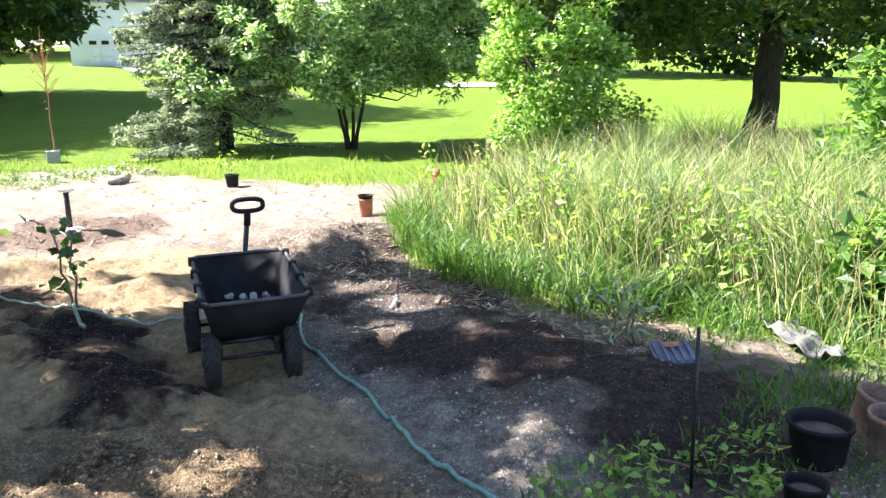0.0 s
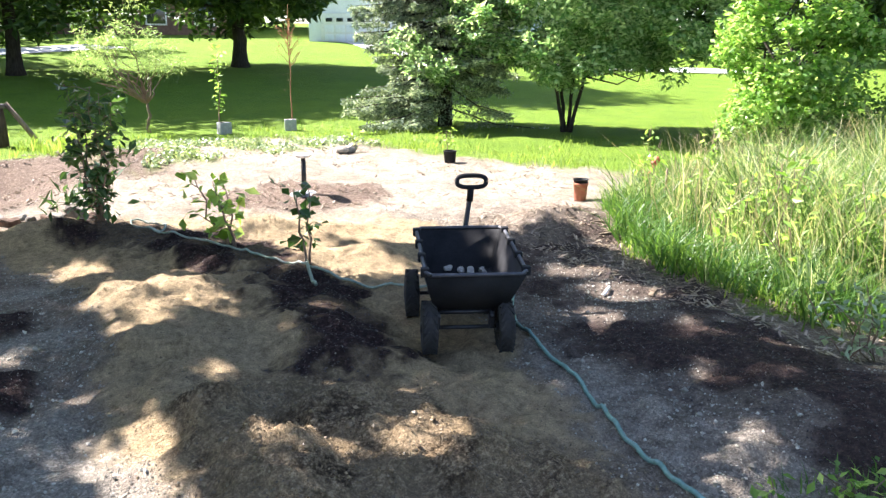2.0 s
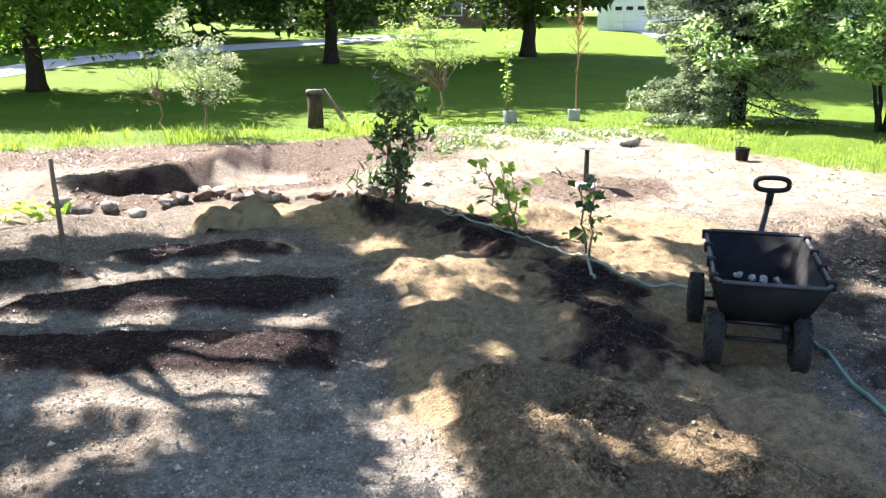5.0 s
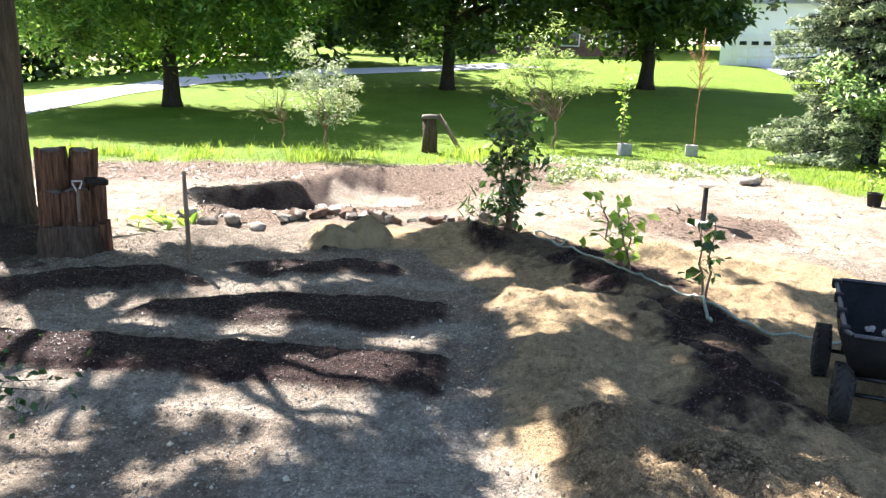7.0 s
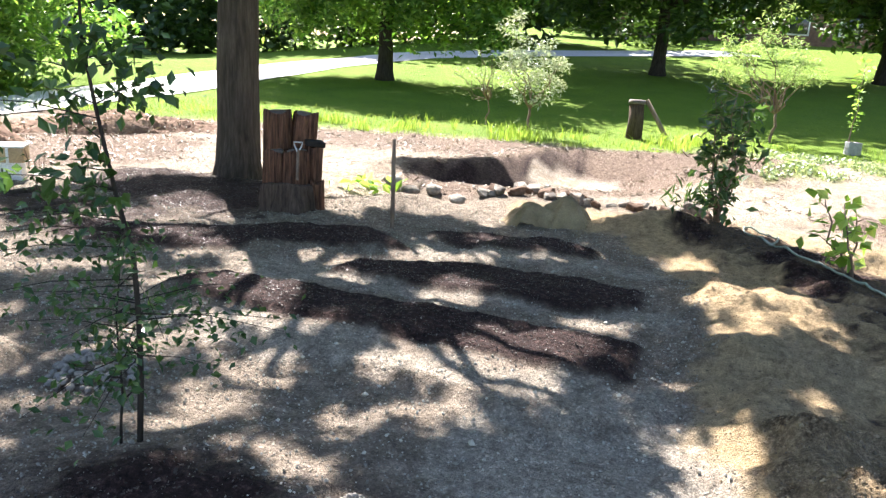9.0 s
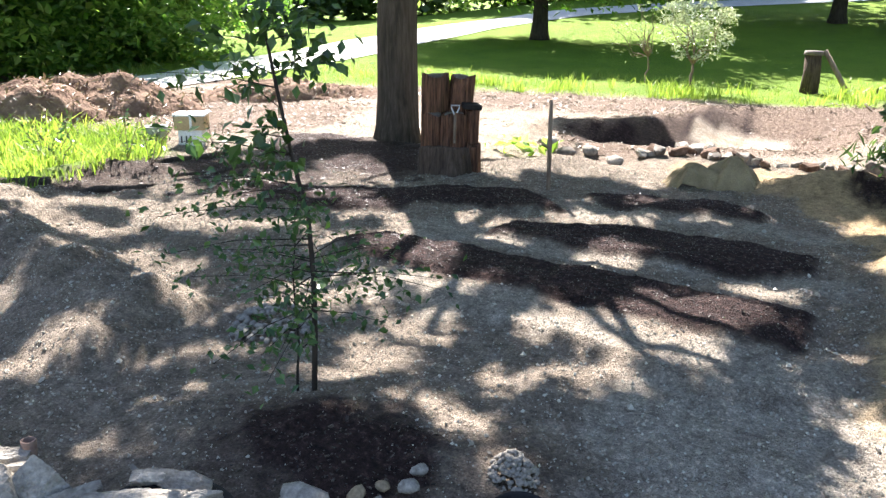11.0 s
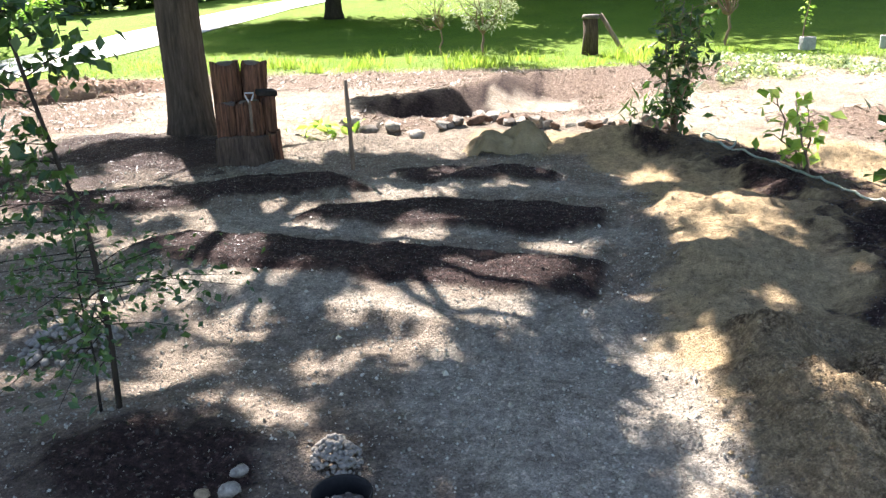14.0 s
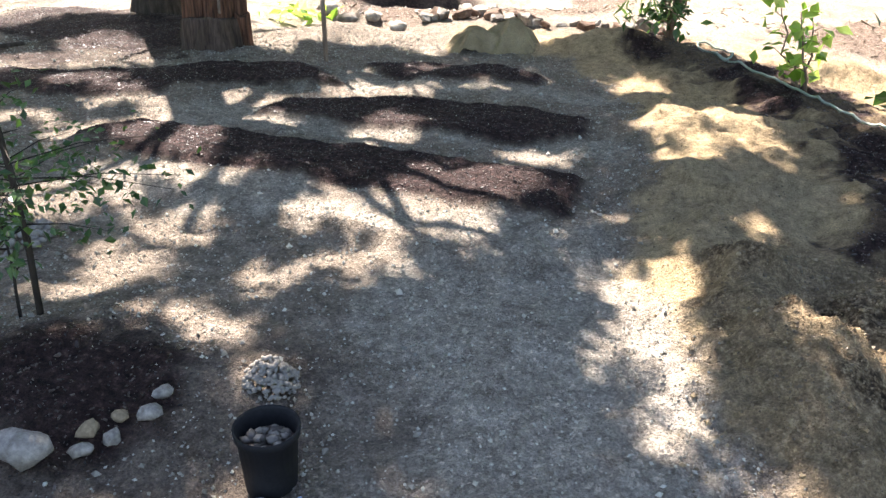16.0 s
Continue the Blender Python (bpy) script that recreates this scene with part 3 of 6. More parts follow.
WOOD_RED = plain("rotted_red_wood", (0.03, 0.016, 0.011), (0.27, 0.135, 0.08), 7, 0.9, bump=1.0, dist=0.03, fine=16, stretch=(5, 5, 0.5), spec=0.2)
STUMP_FACE = plain("grey_stump_wood", (0.05, 0.034, 0.025), (0.14, 0.10, 0.074), 8, 0.95, bump=0.9, dist=0.02, fine=24, stretch=(5, 5, 0.6), spec=0.2)
# Much darker than the stump's other wood.
WOOD_BLACKISH = plain("blackish_wood", (0.012, 0.010, 0.009), (0.04, 0.034, 0.03), 9, 0.9, bump=0.5, spec=0.2)
WOOD_CUT = plain("cut_wood", (0.09, 0.072, 0.06), (0.20, 0.165, 0.14), 9, 0.9, bump=0.5)
HOSE_GREEN = plain("hose_green", (0.12, 0.24, 0.20), (0.19, 0.33, 0.28), 5, 0.45, bump=0.05)
HOSE_PALE = plain("hose_pale", (0.22, 0.28, 0.21), (0.33, 0.38, 0.30), 5, 0.5, bump=0.05)
ASPHALT = plain("pale_drive", (0.52, 0.51, 0.49), (0.66, 0.65, 0.62), 0.7, 0.9, bump=0.3, fine=40)
SIDING = plain("white_siding", (0.74, 0.76, 0.80), (0.80, 0.82, 0.84), 2, 0.6, bump=0.05)
ROOF_PALE = plain("pale_roof_shingle", (0.42, 0.42, 0.43), (0.56, 0.56, 0.56), 3, 0.9, bump=0.4, fine=30)
ROOFING = plain("roof_shingle", (0.09, 0.085, 0.08), (0.17, 0.16, 0.15), 3, 0.95, bump=0.5, fine=30)
PANE, _nt, _b = node_mat("dark_pane")
_b.inputs["Base Color"].default_value, _b.inputs["Roughness"].default_value = (0.02, 0.025, 0.03, 1), 0.08
CAR_WHITE = plain("white_car_paint", (0.72, 0.73, 0.75), (0.78, 0.79, 0.8), 2, 0.25, bump=0.0)
CAR_GREY = plain("grey_car_paint", (0.30, 0.31, 0.33), (0.36, 0.37, 0.39), 2, 0.25, 0.3, bump=0.0)
PLASTIC_WHITE = plain("white_plastic", (0.72, 0.71, 0.68), (0.8, 0.79, 0.76), 5, 0.5, bump=0.05)
CARDBOARD = plain("tan_board", (0.42, 0.29, 0.15), (0.52, 0.38, 0.22), 5, 0.85, bump=0.1)
RED_PAINT = plain("red_paint", (0.55, 0.04, 0.03), (0.66, 0.07, 0.05), 5, 0.5, bump=0.05)
BAG_GREEN = plain("green_bag", (0.07, 0.42, 0.03), (0.11, 0.52, 0.05), 3, 0.28, bump=0.15, dist=0.01, fine=12)
BLUE_CLOTH = plain("pale_blue_cloth", (0.34, 0.42, 0.55), (0.46, 0.54, 0.66), 5, 0.8, bump=0.3)
BURLAP = plain("burlap", (0.20, 0.145, 0.075), (0.34, 0.26, 0.145), 5, 0.95, bump=0.6, fine=120)
CHIP = leaf_mat("wood_chip", (0.014, 0.009, 0.008), (0.042, 0.028, 0.024), (0.14, 0.105, 0.09), 0.0)
GRIT = leaf_mat("grit", (0.19, 0.168, 0.138), (0.31, 0.28, 0.24), (0.55, 0.52, 0.46), 0.0)
SAND_CLOD = leaf_mat("sand_clod", (0.10, 0.066, 0.036), (0.21, 0.145, 0.08), (0.36, 0.26, 0.15), 0.0)
BARK_LITTER = leaf_mat("dry_litter", (0.13, 0.09, 0.065), (0.24, 0.18, 0.13), (0.37, 0.30, 0.23), 0.05)


# ---- ground ----
def axis(lo, hi, fine, first, last, grow=1.09):
    mid = np.arange(lo, hi + 1e-6, fine)
    up, down, d, u, v = [], [], fine, hi, lo
    while u < last or v > first:
        d *= grow
        if u < last:
            u += d
            up.append(u)
        if v > first:
            v -= d
            down.append(v)
    return np.array(down[::-1] + list(mid) + up)


def build_ground():
    xs, ys = axis(-5.0, 4.2, 0.027, -420, 420, 1.10), axis(1.2, 6.6, 0.027, -420, 420, 1.10)
    x, y = np.meshgrid(xs, ys, indexing="ij")
    nx, ny = x.shape
    verts = np.stack([x, y, land(x, y)], -1).reshape(-1, 3)
    i, j = np.meshgrid(np.arange(nx - 1), np.arange(ny - 1), indexing="ij")
    faces = np.stack([i * ny + j, (i + 1) * ny + j, (i + 1) * ny + j + 1, i * ny + j + 1], -1).reshape(-1, 4)
    me = fast_mesh("ground", verts, faces)
    for name, values in zip(("mulch", "sand", "pale", "lawn", "bark", "weeds", "gravel", "coarse"), cover(x, y)):
        a = me.attributes.new(name, "FLOAT", "POINT")
        a.data.foreach_set("value", np.clip(values, 0, 1).astype(np.float32).ravel())
    return tagged(part("ground", me, EARTH), "bare garden earth with mulch and sand, running into lawn", "ground", kind="structure")


build_ground()


# ---- leaves, blades, branches ----
def unit(v):
    return v / (np.linalg.norm(v, axis=-1, keepdims=True) + 1e-9)


def leaves(at, size, spread=0.35, wide=0.5, droop=0.2):
    """Folded, pointed leaves at the given places: four corners and two faces each."""
    n = len(at)
    s = size * rng.uniform(1 - spread, 1 + spread, (n, 1))
    d = rng.normal(size=(n, 3))
    d[:, 2] = d[:, 2] * 0.6 - droop
    d = unit(d)
    side = unit(np.cross(d, unit(rng.normal(size=(n, 3)) * 0.6 + np.array([0, 0, 1.0]))))
    up = np.cross(side, d)
    base, tip = at, at + d * s
    mid = at + d * s * 0.45
    lift = up * s * 0.10
    v = np.stack([base, mid + side * s * wide * 0.5 + lift, tip, mid - side * s * wide * 0.5 + lift], 1).reshape(-1, 3)
    k = np.arange(n)[:, None] * 4
    return v, np.concatenate([k + [0, 1, 2], k + [0, 2, 3]], 1).reshape(-1, 3)


def clumps(centres, radii, per, flat=0.75):
    """Places scattered round clump centres, denser towards their skin."""
    c = np.repeat(centres, per, 0)
    r = np.repeat(np.broadcast_to(radii, (len(centres),)), per)[:, None]
    d = unit(rng.normal(size=c.shape)) * rng.uniform(0.25, 1.0, (len(c), 1)) ** 0.5
    d[:, 2] *= flat
    return c + d * r


def blades(x, y, tall, wide, lean=0.35, spread=0.4):
    """Bent grass blades rooted at (x, y): five corners, three faces each."""
    n = len(x)
    z = land(x, y)
    h = tall * rng.uniform(1 - spread, 1 + spread, n)
    a, b = rng.uniform(0, 2 * np.pi, n), rng.uniform(0, 2 * np.pi, n)
    l = h * lean * rng.uniform(0.2, 1.6, n)
    w = wide * rng.uniform(0.6, 1.4, n)
    root = np.stack([x, y, z - 0.01], -1)
    out = np.stack([np.cos(a), np.sin(a), 0 * a], -1)
    side = np.stack([np.cos(b), np.sin(b), 0 * b], -1) * w[:, None] / 2
    mid = root + out * (l * 0.3)[:, None] + np.array([0, 0, 1.0]) * (h * 0.6)[:, None]
    tip = root + out * l[:, None] + np.array([0, 0, 1.0]) * h[:, None]
    v = np.stack([root - side, root + side, mid + side * 0.8, mid - side * 0.8, tip], 1).reshape(-1, 3)
    k = np.arange(n)[:, None] * 5
    return v, np.concatenate([k + [0, 1, 2], k + [0, 2, 3], k + [3, 2, 4]], 1).reshape(-1, 3)


def bend(a, b, n=5, wild=0.12):
    """A crooked line from a to b."""
    a, b = np.asarray(a, float), np.asarray(b, float)
    t = np.linspace(0, 1, n)[:, None]
    w = rng.normal(size=(n, 3)) * wild * np.linalg.norm(b - a)
    w[0] = w[-1] = 0
    return a + (b - a) * t + w * np.sin(np.pi * t)


def broadleaf(name, x, y, label, trunk_r, fork, crown, n_clump, clump_r, per, leaf, leaf_m, bark_m=None, lean=(0, 0), category="tree", group="", hang=0.0, limb_n=7, stems=1, wide=0.5):
    """A tree: a tapered trunk to the fork, limbs, and a crown of leaf clumps in ellipsoids (dx, dy, z, rx, ry, rz)."""
    bark_m = bark_m or BARK
    z0 = on(x, y)
    t = thing(name, x, y, z0, label, category, group)
    cs, weights = [], [c[3] * c[4] * c[5] for c in crown]
    for (cx, cy, cz, rx, ry, rz), w in zip(crown, weights):
        k = max(3, int(n_clump * w / sum(weights)))
        d = unit(rng.normal(size=(k, 3))) * rng.uniform(0.35, 1.0, (k, 1)) ** 0.6
        cs.append(np.array([cx, cy, cz]) + d * [rx, ry, rz])
    cs = np.concatenate(cs)
    rr = clump_r * rng.uniform(0.6, 1.35, len(cs))
    top = np.array([lean[0], lean[1], fork])
    ends = []
    for s in range(stems):
        off = np.array([0, 0, 0]) if stems == 1 else np.array([math.cos(2.4 * s + 0.4), math.sin(2.4 * s + 0.4), 0]) * trunk_r * 1.1
        tip = top if stems == 1 else top + off * (4.5 + 1.6 * s)
        line = bend(off - [0, 0, 0.15], tip, 7, 0.008 if stems > 1 or trunk_r > 0.2 else 0.03)
        rad = np.linspace(1.0, 0.72, 7) * trunk_r
        rad[0] *= 1.45
        rad[1] *= 1.12
        ends.append(tip)
        part("trunk", tube(line, rad, 14 if trunk_r > 0.15 else 8, 0.04), bark_m, t)
    picks = cs[rng.choice(len(cs), min(limb_n, len(cs)), replace=False)]
    for c in picks:
        start = min(ends, key=lambda e: float(np.hypot(*(e - c)[:2])))
        part("limb", tube(bend(start - [0, 0, 0.02 * fork], c, 6, 0.08), np.linspace(0.5, 0.08, 6) * trunk_r, 7), bark_m, t)
    at = clumps(cs, rr, per)
    if hang:
        at[:, 2] -= hang * rng.uniform(0, 1, len(at)) ** 2
    part("crown", leaves(at, leaf, wide=wide), leaf_m, t, smooth=False)
    return t


# ---- road, house, cars far off ----
def strip(line, half, lift=0.02):
    """A flat band along a line, laid on the land."""
    pts = np.array(line, float)
    t = np.linspace(0, len(pts) - 1, 60)
    c = np.stack([np.interp(t, np.arange(len(pts)), pts[:, k]) for k in (0, 1)], -1)
    d = unit(np.gradient(c, axis=0))
    nrm = np.stack([-d[:, 1], d[:, 0]], -1)
    half = np.interp(t, np.arange(len(pts)), np.broadcast_to(half, len(pts)))[:, None]
    rows = [c + nrm * half * s for s in np.linspace(-1, 1, 9)]
    v = np.concatenate([np.concatenate([r, (land(r[:, 0], r[:, 1]) + lift)[:, None]], 1) for r in rows])
    n = len(c)
    i, j = np.meshgrid(np.arange(8), np.arange(n - 1), indexing="ij")
    return v, np.stack([i * n + j, (i + 1) * n + j, (i + 1) * n + j + 1, i * n + j + 1], -1).reshape(-1, 4)


tagged(part("road", strip([(-12.2, -6), (-10.8, 4), (-10.7, 8), (-11.1, 12), (-12.0, 17), (-12.1, 21), (-11.5, 26), (-9.5, 31), (-5, 36), (4, 43)], [0.85, 0.8, 0.8, 0.9, 1.25, 1.35, 1.35, 1.35, 1.35, 1.35], 0.025), ASPHALT), "pale sunlit driveway curving up the lawn", "road", kind="structure")
tagged(part("pavement", strip([(19.0, 48.6), (19.0, 45), (18.2, 41), (18.6, 36), (22, 31), (34, 26)], 1.3, 0.05), ASPHALT), "pale drive running from the garage across the lawn", "road", kind="structure")


def house():
    x, y = 25.4, 49.0
    h = thing("house", x, y, on(x, y) - 0.7, "white sided house with a garage behind the lawn", "house", turn=-27)
    part("wall", box_bm(16, 9, 4.2, 0.02), SIDING, h, "white siding")
    for k in range(18):
        part("siding_board", box_bm(16.06, 0.03, 0.19, 0.005, (0, -4.52, 0.2 + 0.225 * k)), SIDING, h)
    roof = bmesh.new()
    vs = [roof.verts.new(p) for p in [(-8.5, -5.1, 4.1), (8.5, -5.1, 4.1), (8.5, 5.1, 4.1), (-8.5, 5.1, 4.1), (-8.5, 0, 7.0), (8.5, 0, 7.0)]]
    for f in ((0, 1, 5, 4), (2, 3, 4, 5), (0, 4, 3), (1, 2, 5), (3, 2, 1, 0)):
        roof.faces.new([vs[i] for i in f])
    part("roof", roof, ROOF_PALE, h, "pale shingle roof", smooth=False)
    gable = bmesh.new()
    front = [gable.verts.new((px, -4.75, pz)) for px, pz in [(-8.0, 0), (-2.6, 0), (-2.6, 3.75), (-5.3, 4.85), (-8.0, 3.75)]]
    rear = [gable.verts.new((v.co.x, 0, v.co.z)) for v in front]
    gable.faces.new(front)
    for i in range(5):
        gable.faces.new((front[i], rear[i], rear[(i + 1) % 5], front[(i + 1) % 5]))
    part("gable", gable, SIDING, h, "white gable wall", smooth=False)
    for s in (-1, 1):
        part("gable_roof", box_bm(3.3, 5.4, 0.14, 0.02, m=pose(-5.3 + s * 1.48, -2.5, 4.28, 0, s * 22.2, 0)), ROOF_PALE, h)
    part("gable_vent", box_bm(0.35, 0.05, 0.6, 0.01, (-5.3, -4.78, 3.7)), ROOFING, h, "small dark vent")
    door = part("garage_door", box_bm(3.0, 0.1, 2.3, 0.01, (-5.75, -4.82, 0.0)), PLASTIC_WHITE, h, "white panelled garage door")
    for r in range(4):
        for c in range(4):
            if r == 3:
                part("pane", box_bm(0.40, 0.04, 0.22, 0.01, (-6.74 + 0.66 * c, -4.89, 1.80)), PANE, door)
            else:
                part("panel", box_bm(0.56, 0.03, 0.42, 0.01, (-6.74 + 0.66 * c, -4.89, 0.1 + 0.54 * r)), SIDING, door)
    for wx in (1.0, 4.5):
        w = part("window", box_bm(1.4, 0.08, 1.3, 0.01, (wx, -4.6, 1.4)), PLASTIC_WHITE, h)
        part("pane", box_bm(1.2, 0.05, 1.1, 0.01, (wx, -4.65, 1.5)), PANE, w)
    return h


house()


def brick_house():
    h = thing("house", 4.5, 57.0, on(4.5, 57) - 0.8, "brown house in the shade of large trees", "house", turn=6)
    part("wall", box_bm(15, 8, 3.4, 0.02), plain("brown_brick", (0.13, 0.075, 0.055), (0.22, 0.13, 0.095), 4, 0.9, bump=0.4), h)
    roof = bmesh.new()
    vs = [roof.verts.new(p) for p in [(-8, -4.7, 3.3), (8, -4.7, 3.3), (8, 4.7, 3.3), (-8, 4.7, 3.3), (-8, 0, 5.6), (8, 0, 5.6)]]
    for f in ((0, 1, 5, 4), (2, 3, 4, 5), (0, 4, 3), (1, 2, 5), (3, 2, 1, 0)):
        roof.faces.new([vs[i] for i in f])
    part("roof", roof, ROOF_PALE, h, "pale sunlit roof", smooth=False)
    for wx in (-5, -1, 3, 6):
        w = part("window", box_bm(1.3, 0.1, 1.4, 0.01, (wx, -4.05, 1.1)), PLASTIC_WHITE, h)
        part("pane", box_bm(1.1, 0.06, 1.2, 0.01, (wx, -4.11, 1.2)), PANE, w)


brick_house()


def car(x, y, turn, paint, label):
    c = thing("car", x, y, on(x, y) + 0.05, label, "car", "parked cars", turn)
    bm = bmesh.new()
    prof = [(-2.2, 0.35), (-2.25, 0.75), (-2.0, 0.95), (-1.2, 1.0), (-0.6, 1.42), (0.9, 1.45), (1.6, 1.02), (2.1, 0.95), (2.25, 0.7), (2.2, 0.35)]
    L = [bm.verts.new((px, -0.85 * (0.86 if pz > 1.2 else 1), pz)) for px, pz in prof]
    R = [bm.verts.new((px, 0.85 * (0.86 if pz > 1.2 else 1), pz)) for px, pz in prof]
    n = len(prof)
    for i in range(n):
        bm.faces.new((L[i], L[(i + 1) % n], R[(i + 1) % n], R[i]))
    bm.faces.new(L[::-1])
    bm.faces.new(R)
    bmesh.ops.recalc_face_normals(bm, faces=bm.faces[:])
    bmesh.ops.bevel(bm, geom=bm.edges[:], offset=0.06, segments=2, affect="EDGES")
    part("body", bm, paint, c)
    for s in (-1, 1):
        part("side_window", box_bm(1.7, 0.03, 0.32, 0.02, (0.15, s * 0.80, 1.04)), PANE, c)
    part("windscreen", box_bm(0.05, 1.35, 0.48, 0.02, m=pose(-0.95, 0, 1.0, 0, 52, 0)), PANE, c)
    part("rear_window", box_bm(0.05, 1.35, 0.48, 0.02, m=pose(1.28, 0, 1.03, 0, -55, 0)), PANE, c)
    for wx in (-1.4, 1.4):
        for s in (-1, 1):
            w = part("wheel", moved(lathe([(0.12, -0.1), (0.30, -0.11), (0.33, -0.05), (0.33, 0.05), (0.30, 0.11), (0.12, 0.1), (0.12, -0.1)], 20), pose(wx, s * 0.8, 0.33, 90)), RUBBER, c)
            part("rim", moved(lathe([(0.01, 0.04), (0.16, 0.06), (0.21, 0.11), (0.21, -0.11), (0.16, -0.06), (0.01, -0.04)], 16), pose(wx, s * 0.8, 0.33, 90)), STEEL, w)


car(-30.5, 40.5, 10, CAR_WHITE, "white car parked far off by the drive")
car(-34.5, 38.5, 20, CAR_GREY, "grey car parked far off by the drive")
car(19.8, 37.5, 25, CAR_WHITE, "white car parked on the drive behind the spruce")

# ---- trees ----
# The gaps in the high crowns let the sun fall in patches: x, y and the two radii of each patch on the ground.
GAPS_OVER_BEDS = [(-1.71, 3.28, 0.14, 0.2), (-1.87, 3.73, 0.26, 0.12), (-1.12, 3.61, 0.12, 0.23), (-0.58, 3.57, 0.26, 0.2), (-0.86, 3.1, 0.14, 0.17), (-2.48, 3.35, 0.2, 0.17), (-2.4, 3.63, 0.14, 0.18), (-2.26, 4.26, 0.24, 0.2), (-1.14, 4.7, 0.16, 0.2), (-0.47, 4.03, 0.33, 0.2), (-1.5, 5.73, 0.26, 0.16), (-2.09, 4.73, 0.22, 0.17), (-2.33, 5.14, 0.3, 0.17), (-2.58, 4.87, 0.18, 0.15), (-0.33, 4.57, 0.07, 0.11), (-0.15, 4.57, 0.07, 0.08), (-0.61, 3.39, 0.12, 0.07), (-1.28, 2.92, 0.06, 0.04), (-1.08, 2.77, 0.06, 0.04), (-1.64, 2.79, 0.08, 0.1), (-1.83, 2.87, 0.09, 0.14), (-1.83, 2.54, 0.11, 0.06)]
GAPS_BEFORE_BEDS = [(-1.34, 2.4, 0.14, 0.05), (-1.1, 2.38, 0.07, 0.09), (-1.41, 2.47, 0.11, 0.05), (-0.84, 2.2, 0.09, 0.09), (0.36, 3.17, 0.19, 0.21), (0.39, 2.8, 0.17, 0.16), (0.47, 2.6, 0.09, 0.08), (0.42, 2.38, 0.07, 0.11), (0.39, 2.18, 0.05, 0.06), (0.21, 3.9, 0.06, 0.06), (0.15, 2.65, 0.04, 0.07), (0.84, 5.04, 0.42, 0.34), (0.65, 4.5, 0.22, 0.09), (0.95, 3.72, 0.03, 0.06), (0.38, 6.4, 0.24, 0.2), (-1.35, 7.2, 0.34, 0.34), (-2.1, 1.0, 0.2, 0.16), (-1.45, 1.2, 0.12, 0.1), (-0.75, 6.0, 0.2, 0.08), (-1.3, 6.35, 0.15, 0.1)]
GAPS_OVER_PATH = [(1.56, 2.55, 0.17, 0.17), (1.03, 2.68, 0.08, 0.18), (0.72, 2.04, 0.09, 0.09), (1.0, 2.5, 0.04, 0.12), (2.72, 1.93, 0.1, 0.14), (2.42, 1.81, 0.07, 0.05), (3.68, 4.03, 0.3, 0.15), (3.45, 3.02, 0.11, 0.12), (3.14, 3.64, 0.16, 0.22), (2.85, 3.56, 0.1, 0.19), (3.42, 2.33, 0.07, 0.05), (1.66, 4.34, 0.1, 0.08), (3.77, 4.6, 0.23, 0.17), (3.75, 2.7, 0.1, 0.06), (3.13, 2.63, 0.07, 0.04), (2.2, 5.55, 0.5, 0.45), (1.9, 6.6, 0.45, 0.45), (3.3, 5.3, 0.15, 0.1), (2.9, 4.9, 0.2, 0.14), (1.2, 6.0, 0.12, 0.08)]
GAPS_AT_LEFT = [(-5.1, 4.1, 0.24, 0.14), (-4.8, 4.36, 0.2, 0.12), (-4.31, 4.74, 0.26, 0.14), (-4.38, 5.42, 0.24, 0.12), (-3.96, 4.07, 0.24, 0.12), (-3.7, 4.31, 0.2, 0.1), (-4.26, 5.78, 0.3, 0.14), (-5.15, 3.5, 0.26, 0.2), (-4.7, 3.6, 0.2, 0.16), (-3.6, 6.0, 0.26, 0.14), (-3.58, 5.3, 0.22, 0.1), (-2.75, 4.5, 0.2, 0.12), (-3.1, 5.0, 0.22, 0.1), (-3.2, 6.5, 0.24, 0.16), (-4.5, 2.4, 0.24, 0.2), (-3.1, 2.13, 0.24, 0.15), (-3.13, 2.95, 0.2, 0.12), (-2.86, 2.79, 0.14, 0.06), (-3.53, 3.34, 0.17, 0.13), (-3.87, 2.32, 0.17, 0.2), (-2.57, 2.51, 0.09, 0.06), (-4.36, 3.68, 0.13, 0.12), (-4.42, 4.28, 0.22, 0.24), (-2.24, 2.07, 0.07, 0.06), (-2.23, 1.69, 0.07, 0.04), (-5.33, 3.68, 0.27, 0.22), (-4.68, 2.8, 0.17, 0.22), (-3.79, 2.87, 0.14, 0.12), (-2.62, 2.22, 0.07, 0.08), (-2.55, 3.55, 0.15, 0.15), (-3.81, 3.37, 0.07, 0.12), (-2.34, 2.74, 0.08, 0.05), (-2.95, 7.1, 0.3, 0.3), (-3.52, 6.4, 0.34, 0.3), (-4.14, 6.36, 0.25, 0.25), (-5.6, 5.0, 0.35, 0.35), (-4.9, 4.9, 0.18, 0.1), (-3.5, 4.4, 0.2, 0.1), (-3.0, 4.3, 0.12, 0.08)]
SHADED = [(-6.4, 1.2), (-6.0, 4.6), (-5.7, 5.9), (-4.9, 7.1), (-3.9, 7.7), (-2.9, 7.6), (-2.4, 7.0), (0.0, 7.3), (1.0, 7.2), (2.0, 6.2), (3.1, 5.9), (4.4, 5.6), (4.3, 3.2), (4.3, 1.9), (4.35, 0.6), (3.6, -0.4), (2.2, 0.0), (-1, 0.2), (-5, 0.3)]


